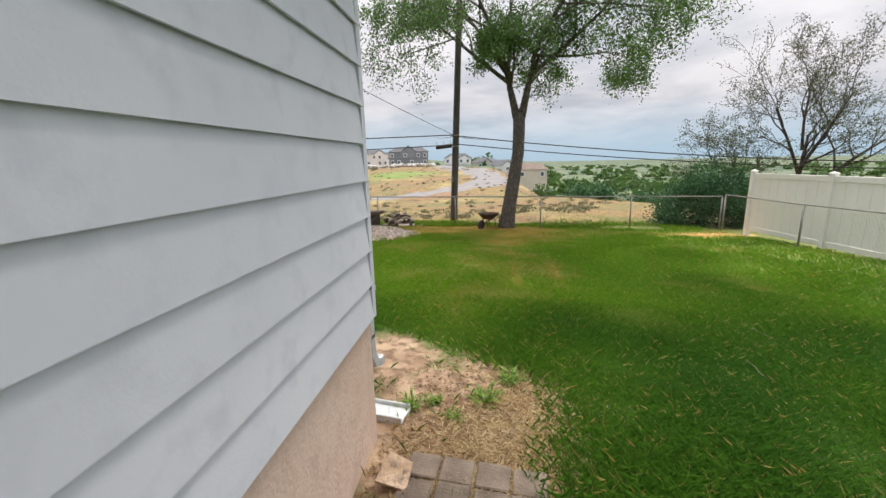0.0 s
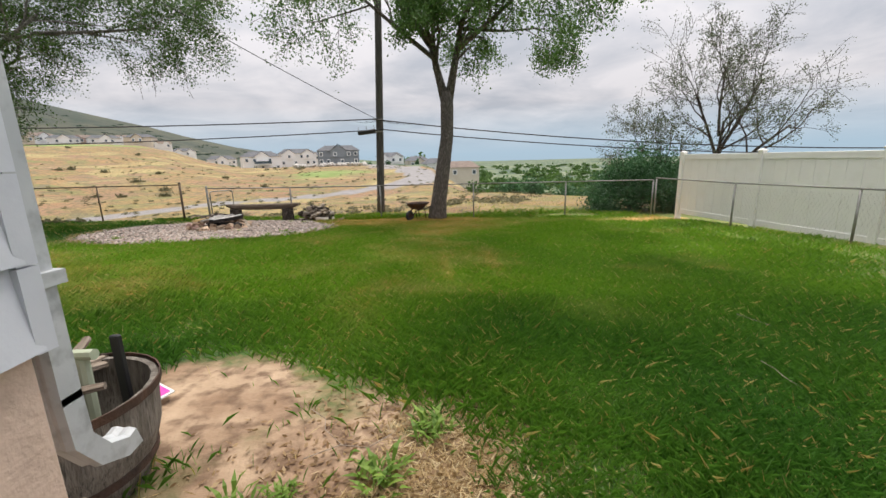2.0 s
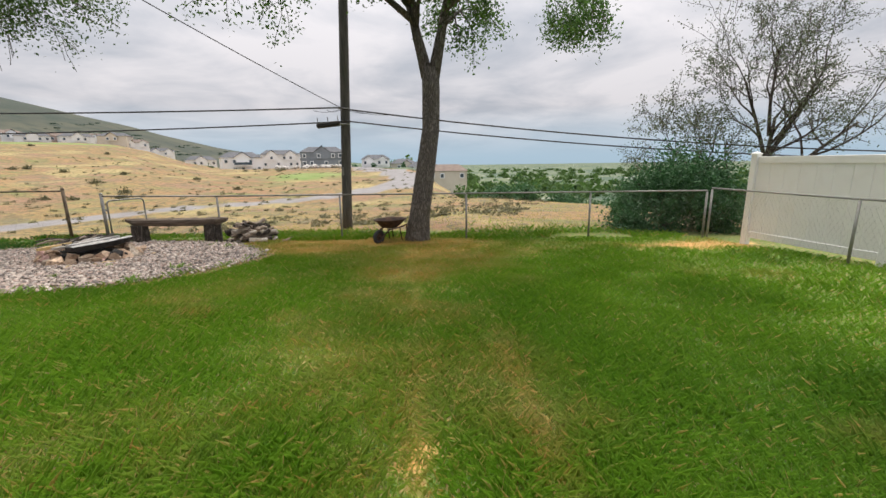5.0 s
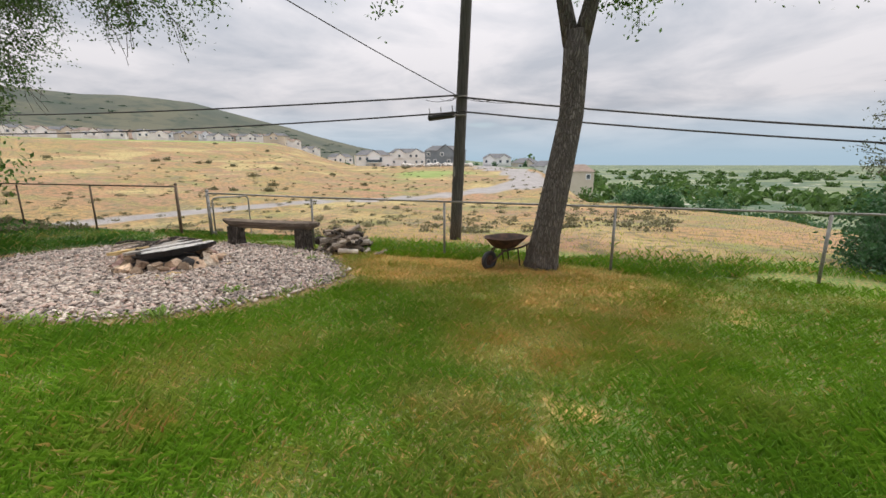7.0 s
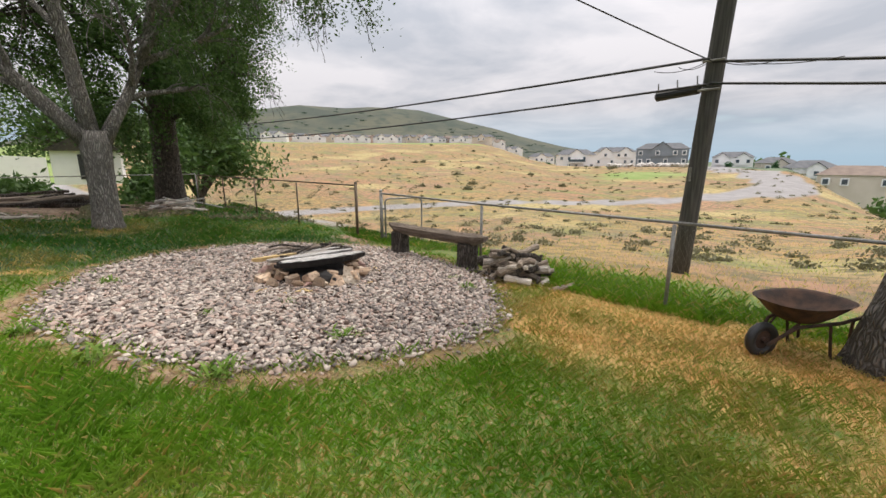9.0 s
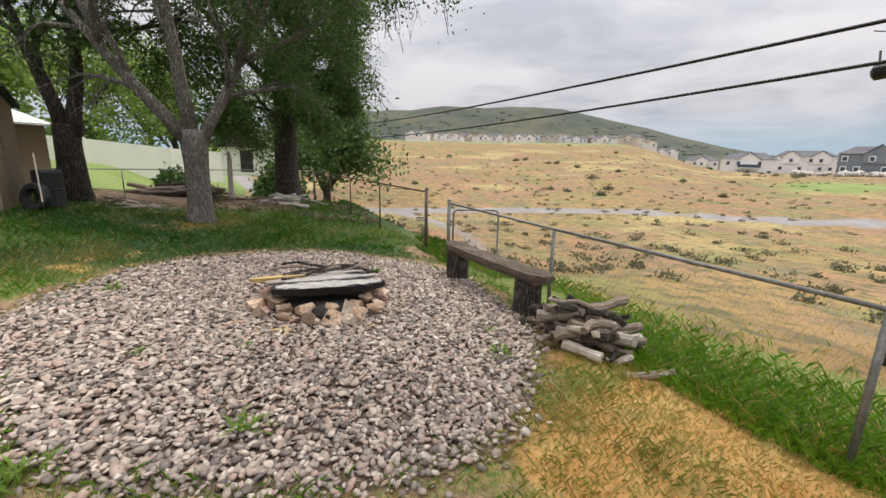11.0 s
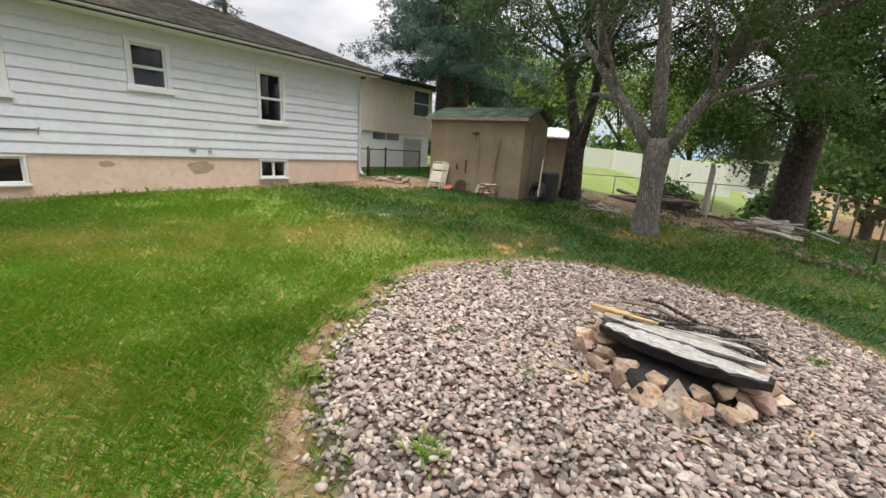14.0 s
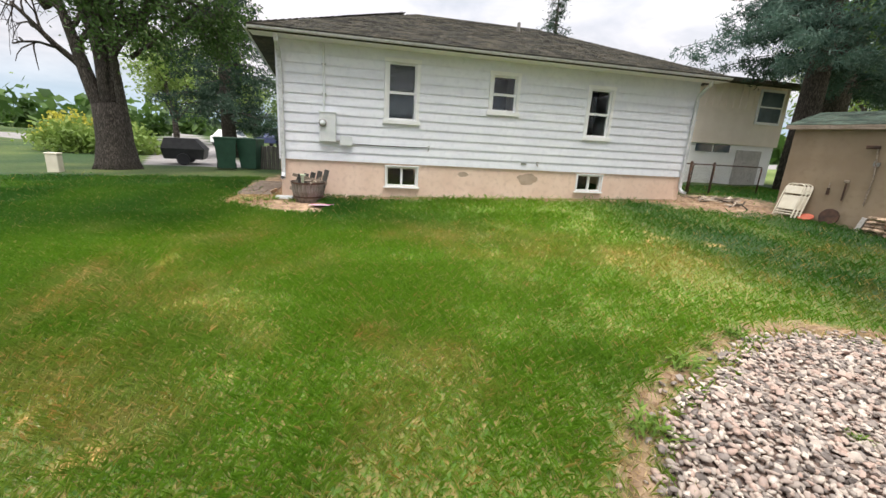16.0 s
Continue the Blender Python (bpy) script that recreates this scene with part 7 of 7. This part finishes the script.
        raw("body", v, [tuple(range(n)), tuple(range(2 * n - 1, n - 1, -1))] + [(k, k + n, (k + 1) % n + n, (k + 1) % n) for k in range(n)], mat, c)
        for s in (-1, 1):
            raw("side_window", [(-1.2, s * 0.84, 0.95), (1.3, s * 0.84, 0.95), (0.75, s * 0.72, 1.34), (-0.75, s * 0.72, 1.34)], [(0, 1, 2, 3)], M_DARKGLASS, c)
            for px in (-1.3, 1.35):
                part("wheel", lathe([(0.001, -0.1), (0.3, -0.1), (0.32, 0), (0.3, 0.1), (0.001, 0.1)], 16, pose(px, s * 0.8, 0.32, 90)), M_BLACKPLASTIC, c)
    h = thing("street_house", "white house with a porch across the street", "house", pose(20, -13, -0.2, 0, 0, 60))
    part("wall", box((-3, -3, -0.3), (3, 3, 2.3)), M_WHITEWALL, h)
    raw("roof", [(-3.4, -3.4, 2.3), (3.4, -3.4, 2.3), (3.4, 3.4, 2.3), (-3.4, 3.4, 2.3), (-1, 0, 3.7), (1, 0, 3.7)], [(0, 1, 5, 4), (1, 2, 5), (2, 3, 4, 5), (3, 0, 4), (3, 2, 1, 0)], M_FARROOF, h)
    part("window", box((-1, 3.0, 0.8), (1, 3.04, 1.9)), M_DARKGLASS, h)


M_CARBLUE = surf("dark_blue_paint", (0.02, 0.03, 0.08), (0.03, 0.04, 0.10), 1, 0.25, 0)
street_side()


# ---- pebbles, pavers, grass ----
def pebble_shape():
    bm = bmesh.new()
    bmesh.ops.create_icosphere(bm, subdivisions=1, radius=1)
    co = np.array([v.co[:] for v in bm.verts])
    fa = np.array([[v.index for v in f.verts] for f in bm.faces])
    bm.free()
    return co, fa


def ico_faces():
    bm = bmesh.new()
    v = [bm.verts.new(c) for c in pebble_shape()[0][:12]]
    r = bmesh.ops.convex_hull(bm, input=bm.verts)
    bm.verts.index_update()
    f = np.array([[q.index for q in g.verts] for g in bm.faces])
    bm.free()
    return f


ICO = ico_faces()


def pebbles():
    co, fa = pebble_shape()
    rs_ = np.random.RandomState(12)
    n = 26000
    p = rs_.uniform(-1.09, 1.09, (n * 2, 2)) * np.array(BED_R) + np.array(BED_C)
    bd = bed_dist(p[:, 0], p[:, 1])
    ok = (bd < 1.0 + rs_.normal(0, 0.03, len(p)))
    ok &= np.hypot(p[:, 0] - PIT[0], p[:, 1] - PIT[1]) > 0.5
    p = p[ok][:n]
    n = len(p)
    z = zground(p[:, 0], p[:, 1])
    size = rs_.uniform(0.017, 0.029, n) * rs_.choice([0.7, 1.0, 1.0, 1.35], n)
    sc = np.stack([size * rs_.uniform(1.0, 1.5, n), size * rs_.uniform(0.7, 1.0, n), size * rs_.uniform(0.32, 0.55, n)], 1)
    yaw = rs_.uniform(0, 6.283, n)
    tilt = rs_.normal(0, 0.36, n)
    tilt2 = rs_.normal(0, 0.36, n)
    lump = 1 + 0.10 * rs_.normal(size=(n, len(co), 1))
    v = co[None] * lump * sc[:, None, :]
    ct, st = np.cos(tilt)[:, None], np.sin(tilt)[:, None]
    y1, z1 = v[..., 1] * ct - v[..., 2] * st, v[..., 1] * st + v[..., 2] * ct
    c2, s2 = np.cos(tilt2)[:, None], np.sin(tilt2)[:, None]
    x1, z2_ = v[..., 0] * c2 + z1 * s2, -v[..., 0] * s2 + z1 * c2
    cy, sy = np.cos(yaw)[:, None], np.sin(yaw)[:, None]
    w = np.stack([x1 * cy - y1 * sy, x1 * sy + y1 * cy, z2_], -1)
    w += np.stack([p[:, 0], p[:, 1], z + sc[:, 2] * 0.5 + rs_.uniform(0, 0.03, n)], 1)[:, None, :]
    bed = thing("pebble_bed", "round bed of grey and pinkish river pebbles", "gravel", kind="stuff")
    near = np.argsort(np.hypot(p[:, 0] + 3.6, p[:, 1] - 9.2))[:300]
    mask = np.ones(n, bool)
    mask[near] = False
    coarse = mask & (np.hypot(p[:, 0] + 3.0, p[:, 1] - 9.2) > 1.7)
    i12 = np.arange(12)
    me = bpy.data.meshes.new("pebbles")
    me.from_pydata(w[coarse][:, i12].reshape(-1, 3), [], (ICO[None] + (np.arange(coarse.sum()) * 12)[:, None, None]).reshape(-1, 3).tolist())
    me.materials.append(M_PEBBLE)
    ob = new("pebbles", me)
    ob.parent = bed
    ob["kind"] = "stuff"
    mask &= ~coarse
    k = mask.sum()
    faces = (fa[None] + (np.arange(k) * len(co))[:, None, None]).reshape(-1, 3)
    me = bpy.data.meshes.new("pebbles")
    me.from_pydata(w[mask].reshape(-1, 3), [], faces.tolist())
    me.polygons.foreach_set("use_smooth", [True] * len(me.polygons))
    me.materials.append(M_PEBBLE)
    ob = new("pebbles", me)
    ob.parent = bed
    ob["kind"] = "stuff"
    shapes = []
    for j in range(12):
        i = near[j]
        me = bpy.data.meshes.new("pebble")
        c = w[i].mean(0)
        me.from_pydata(w[i] - c, [], fa.tolist())
        me.polygons.foreach_set("use_smooth", [True] * len(me.polygons))
        me.materials.append(M_PEBBLEONE)
        shapes.append(me)
    for j, i in enumerate(near):
        o = new("pebble", shapes[j % 12])
        o.parent = bed
        o.location = w[i].mean(0)
        o.rotation_euler = (0, 0, yaw[i])


M_PEBBLEONE = pebble_mat(True)
pebbles()


def pavers():
    rg = random.Random(7)
    me = [box((-0.095, -0.095, 0), (0.095, 0.095, 0.05), bevel=0.008) for _ in range(2)]
    meshes = []
    for bm in me:
        m_ = bpy.data.meshes.new("paver")
        bm.to_mesh(m_)
        bm.free()
        m_.materials.append(M_PAVER)
        meshes.append(m_)
    path = thing("paver_path", "weathered square concrete pavers set in bare dirt", "path", kind="structure")
    for i in range(4):
        for j in range(14):
            x, y = 0.36 + i * 0.205, -0.18 - j * 0.205
            o = new("paver", meshes[(i + j) % 2])
            o.parent = path
            o.matrix_basis = pose(x + rg.uniform(-0.006, 0.006), y + rg.uniform(-0.006, 0.006), zg(x, y) - 0.022 + rg.uniform(-0.006, 0.006), rg.uniform(-2, 2), rg.uniform(-2, 2), rg.uniform(-2, 2) + (90 if (i + j) % 2 else 0))


pavers()


def blades(name, label, p, h, width, dryness, seed):
    """Grass: one bent two-part blade at each point."""
    r_ = np.random.RandomState(seed)
    n = len(p)
    z = zground(p[:, 0], p[:, 1])
    a = r_.uniform(0, 6.283, n)
    lean = r_.uniform(0.3, 1.25, n) * h
    side_ = np.stack([np.cos(a), np.sin(a), np.zeros(n)], 1) * width[:, None]
    fwd = np.stack([-np.sin(a), np.cos(a), np.zeros(n)], 1)
    base = np.stack([p[:, 0], p[:, 1], z - 0.004], 1)
    mid = base + fwd * (lean * 0.35)[:, None] + np.array([0, 0, 1]) * (h * 0.62)[:, None]
    tip = base + fwd * lean[:, None] + np.array([0, 0, 1]) * h[:, None]
    co = np.stack([base - side_, base + side_, mid + side_ * 0.75, tip, mid - side_ * 0.75], 1).reshape(-1, 3)
    k = np.arange(n) * 5
    loops = np.stack([k, k + 1, k + 2, k + 3, k + 4], 1)
    me = bpy.data.meshes.new(name)
    me.vertices.add(5 * n)
    me.vertices.foreach_set("co", co.ravel().astype(np.float32))
    me.loops.add(5 * n)
    me.loops.foreach_set("vertex_index", loops.ravel().astype(np.int32))
    me.polygons.add(n)
    me.polygons.foreach_set("loop_start", (np.arange(n) * 5).astype(np.int32))
    me.update(calc_edges=True)
    at_ = me.attributes.new("dryness", "FLOAT", "POINT")
    at_.data.foreach_set("value", np.repeat(dryness, 5).astype(np.float32))
    lu = me.attributes.new("lush_shade", "FLOAT", "POINT")
    lush_shade = lushness(p[:, 0], p[:, 1])
    lu.data.foreach_set("value", np.repeat(lush_shade, 5).astype(np.float32))
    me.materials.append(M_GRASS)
    return tagged(new(name, me), label, "grass", kind="stuff")


def lawn():
    r_ = np.random.RandomState(77)
    n = 640000
    x = np.concatenate([r_.uniform(-18.5, 8.0, n * 3 // 10), r_.normal(-0.6, 3.0, n * 45 // 100), r_.normal(2.6, 1.7, n // 4)])
    y = np.concatenate([r_.uniform(-3.5, 12.6, n * 3 // 10), r_.normal(5.6, 3.8, n * 45 // 100), r_.normal(1.8, 2.2, n // 4)])
    zn = zones(x, y)
    tuft = value_noise(x, y, 3.0, 1)
    bare = np.clip(zn["dirt"] * 2.3 - 0.45 + (tuft - 0.5) * 0.7, 0, 1)
    ok = (y < 12.75) & (y > -4) & (x < 7.0 + (11.7 - y) * 0.27) & (x > -18.8) & ~((x < 0.06) & (y < 0.06) & (x > HX - 0.1))
    ok &= r_.uniform(size=len(x)) > bare * 0.995
    ok &= bed_dist(x, y) > 1.0 + r_.normal(0, 0.03, len(x))
    ok &= r_.uniform(size=len(x)) > np.clip(zn["dry"] - 0.7, 0, 1) * 1.2
    sh = SHED.matrix_basis.inverted()
    lx = sh[0][0] * x + sh[0][1] * y + sh[0][3]
    ly = sh[1][0] * x + sh[1][1] * y + sh[1][3]
    ok &= ~((lx > -0.05) & (lx < 3.15) & (ly > -0.05) & (ly < 2.4))
    x, y, tuft = x[ok], y[ok], tuft[ok]
    dryz = zn["dry"][ok]
    m = len(x)
    patch = value_noise(x, y, 0.9, 2) * 0.6 + value_noise(x, y, 2.3, 3) * 0.4
    west = np.clip(1 - np.abs(x - 0.5) / 4.5, 0, 1) * 0.12
    dryness = np.clip((patch - 0.56) * 1.3 * smooth01(0.5, 4, y) + west * 0.35 * smooth01(2, 5, y) + dryz * 1.15 - 0.08, 0, 1) + (r_.uniform(size=m) < 0.05 + 0.14 * (x < 1.4) * patch * smooth01(1, 5, y)) * 0.7
    dryness = np.clip(dryness * r_.uniform(0.4, 1.2, m), 0, 1)
    h = (0.035 + 0.05 * value_noise(x, y, 1.4, 4) + 0.03 * tuft) * r_.uniform(0.6, 1.4, m)
    h *= 1 - 0.45 * np.clip(dryz, 0, 1)
    width = np.full(m, 0.0014) * r_.uniform(0.7, 1.4, m) * (1 + 0.10 * np.clip(np.minimum(np.hypot(x - 0.8, y - np.clip(y, -1, 6)), np.hypot(x + 1.8, y - 9.8)), 0, 20))
    blades("lawn_grass", "long uneven green lawn with yellowed patches", np.stack([x, y], 1), h, width, dryness, 5)
    k = 34000
    x, y = r_.uniform(-4.2, 3.0, k), r_.uniform(9.6, 12.7, k)
    keep = (r_.uniform(size=k) < zones(x, y)["dry"] * 1.3 - 0.25) & (bed_dist(x, y) > 1.03)
    x, y = x[keep], y[keep]
    blades("dead_grass", "short orange-brown dead grass under the leaning tree", np.stack([x, y], 1), r_.uniform(0.02, 0.055, len(x)), r_.uniform(0.0014, 0.003, len(x)), r_.uniform(0.72, 1.0, len(x)), 15)
    # rank grass along and beyond the fence, dry stalks on the field
    k = 64000
    x, y = r_.uniform(-20, 7, k), 12.6 + np.abs(r_.normal(0, 0.75, k)) - 0.25
    thick = value_noise(x, y, 0.7, 8)
    keep = ((thick > 0.36 + 0.25 * (y < 12.75)) | ((x < -1.4) & (x > -4.2))) & ~((x > -1.4) & (x < 1.2) & (y < 12.7))
    x, y = x[keep], y[keep]
    blades("fence_grass", "tall rank green grass along the fence foot", np.stack([x, y], 1), r_.uniform(0.04, 0.15, len(x)), r_.uniform(0.0016, 0.0032, len(x)), (r_.uniform(size=len(x)) < 0.12) * 0.7, 6)
    k = 24000
    d = 8.5 + 40 * r_.uniform(size=k) ** 1.7
    b = np.radians(r_.uniform(-35, 82, k))
    x, y = -d * np.sin(b), 5 + d * np.cos(b)
    keep = (y > 13.9)
    x, y, d = x[keep], y[keep], d[keep]
    keep = zones(x, y)["road"] < 0.3
    x, y, d = x[keep], y[keep], d[keep]
    blades("field_grass", "dry straw-coloured grass on the field", np.stack([x, y], 1), r_.uniform(0.02, 0.08, len(x)), 0.0014 + 0.00034 * d * r_.uniform(0.6, 1.3, len(x)), np.clip(0.95 - 0.5 * r_.uniform(size=len(x)) - 0.5 * (value_noise(x, y, 0.25, 9) > 0.55) * r_.uniform(0.3, 1, len(x)), 0, 1), 7)


lawn()


def weeds():
    r_ = random.Random(31)
    spots = [(-4.9, 7.0), (-4.4, 7.25), (-3.6, 7.9), (-5.4, 6.85), (-4.1, 11.2), (-4.6, 11.4), (-6.9, 7.6), (-3.7, 9.0), (0.25, 0.5), (0.42, 0.33), (0.1, 0.42), (0.62, 0.62), (0.8, 0.95), (-9.3, 11.7), (-10.2, 11.2), (-10.8, 11.6), (-9.8, 10.9), (-3.2, 12.6), (-2.4, 12.8), (-1.7, 12.7), (-4.9, 9.0), (-7.3, 10.9), (-5.0, 8.2), (6.2, 9.6), (6.3, 8.3), (6.2, 10.6), (6.25, 7.2), (6.3, 6.4)]
    for k, (x, y) in enumerate(spots):
        w = thing("weed", "low green broad-leaved weed", "weed", pose(x, y, zg(x, y), 0, 0, r_.uniform(0, 360)), group="weeds")
        s = r_.uniform(0.05, 0.11)
        V, F = [], []
        for j in range(70):
            a = r_.uniform(0, 6.283)
            L = s * r_.uniform(0.6, 1.4)
            up = r_.uniform(0.3, 1.8)
            d = Vector((math.cos(a), math.sin(a), 0))
            e = Vector((-d.y, d.x, 0)) * L * 0.10
            o = Vector((r_.gauss(0, 0.6), r_.gauss(0, 0.6), 0)) * s
            i = len(V)
            V += [o, o + d * L * 0.5 + e + Vector((0, 0, L * 0.5 * up)), o + d * L + Vector((0, 0, L * 0.6 * up)), o + d * L * 0.5 - e + Vector((0, 0, L * 0.5 * up))]
            F.append((i, i + 1, i + 2, i + 3))
        raw("leaves", V, F, M_WEED, w)


weeds()


def litter():
    """Leaf and twig litter on the bare dirt and along the foundation."""
    r_ = random.Random(44)
    cs = []
    for _ in range(2600):
        x, y = r_.gauss(0.55, 0.35), r_.gauss(0.2, 0.7)
        if x > 0.05 or y > 0.1:
            cs.append((x, y, zg(x, y) + r_.uniform(0.003, 0.02)))
    for _ in range(1500):
        x, y = r_.uniform(-10.4, -0.2), 0.1 + abs(r_.gauss(0, 0.18))
        cs.append((x, y, zg(x, y) + r_.uniform(0.003, 0.03)))
    for _ in range(900):
        x, y = r_.gauss(-11.4, 0.8), r_.gauss(0.6, 0.6)
        cs.append((x, y, zg(x, y) + r_.uniform(0.003, 0.02)))
    for _ in range(1300):
        a = r_.uniform(0, 6.283)
        k = 1.06 + r_.gauss(0, 0.035)
        x, y = BED_C[0] + BED_R[0] * k * math.cos(a), BED_C[1] + BED_R[1] * k * math.sin(a)
        cs.append((x, y, zg(x, y) + r_.uniform(0.004, 0.02)))
    tagged(leaf_mesh("leaf_litter", cs, 0.02, M_LITTER, None, 3, 0.4, 0.0, 0.3), "dry brown leaf and twig litter", "litter", kind="stuff")
    q = np.random.RandomState(45)
    x = np.concatenate([q.normal(0.75, 0.32, 9000), q.normal(0.95, 0.2, 5000), q.uniform(-10.4, -0.2, 2500)])
    y = np.concatenate([q.normal(0.05, 0.35, 9000), q.normal(0.75, 0.4, 5000), 0.12 + np.abs(q.normal(0, 0.2, 2500))])
    a = q.uniform(0, 6.283, 9000)
    k = 1.06 + q.normal(0, 0.04, 9000)
    x = np.concatenate([x, BED_C[0] + BED_R[0] * k * np.cos(a)])
    y = np.concatenate([y, BED_C[1] + BED_R[1] * k * np.sin(a)])
    ok = (x > 0.04) | (y > 0.06)
    bald = np.hypot((x - 0.15) / 0.45, (y - 0.75) / 0.4) < 0.9
    ok &= ~bald | (q.uniform(size=len(x)) < 0.12)
    x, y = x[ok], y[ok]
    z = zground(x, y) + q.uniform(0.004, 0.022, len(x))
    tagged(leaf_mesh("straw_litter", np.stack([x, y, z], 1), 0.030, M_STRAW, None, 4, 0.10, 0.0, 0.3), "broken dry straw strewn over the bare dirt", "litter", kind="stuff")
    x, y = q.normal(-2.2, 2.6, 36000), q.normal(6.2, 2.6, 36000)
    ok = (y > 0.4) & (y < 12.3) & (bed_dist(x, y) > 1.02) & (lushness(x, y) < 0.55) & (value_noise(x, y, 1.6, 33) * 0.6 + value_noise(x, y, 5, 34) * 0.4 > 0.42) & (x > -10)
    x, y = x[ok], y[ok]
    z = zground(x, y) + q.uniform(0.01, 0.045, len(x))
    tagged(leaf_mesh("lawn_thatch", np.stack([x, y, z], 1), 0.021, M_STRAW, None, 5, 0.075, 0.0, 0.4), "pale dead straw lying in the thin lawn", "litter", kind="stuff")
    for k, (x, y, L) in enumerate(((0.45, 0.75, 0.4), (0.75, 0.4, 0.3), (0.3, 0.95, 0.35), (0.85, 0.2, 0.25), (2.9, 1.6, 0.28), (3.2, 1.0, 0.25), (2.2, 0.6, 0.2), (3.4, 2.6, 0.3))):
        o = thing("twig", "thin pale fallen twig in the grass", "twig", pose(x, y, zg(x, y) + 0.03 + (0.03 if y > 1 else 0), 0, r_.uniform(-6, 6), r_.uniform(0, 180)), group="fallen twigs")
        part("wood_body", tube([(-L / 2, 0, 0), (-L * 0.1, L * 0.12, 0.01), (L * 0.2, L * 0.05, 0.0), (L / 2, L * 0.2, 0.015)], 0.0022, 5), M_WOODOLD, o)


M_STRAW = leaf_mat("dry_straw", (0.16, 0.09, 0.05), (0.50, 0.35, 0.16), (0.78, 0.66, 0.42))
M_LITTER = leaf_mat("dry_litter", (0.20, 0.12, 0.06), (0.36, 0.23, 0.12), (0.52, 0.38, 0.20))
litter()
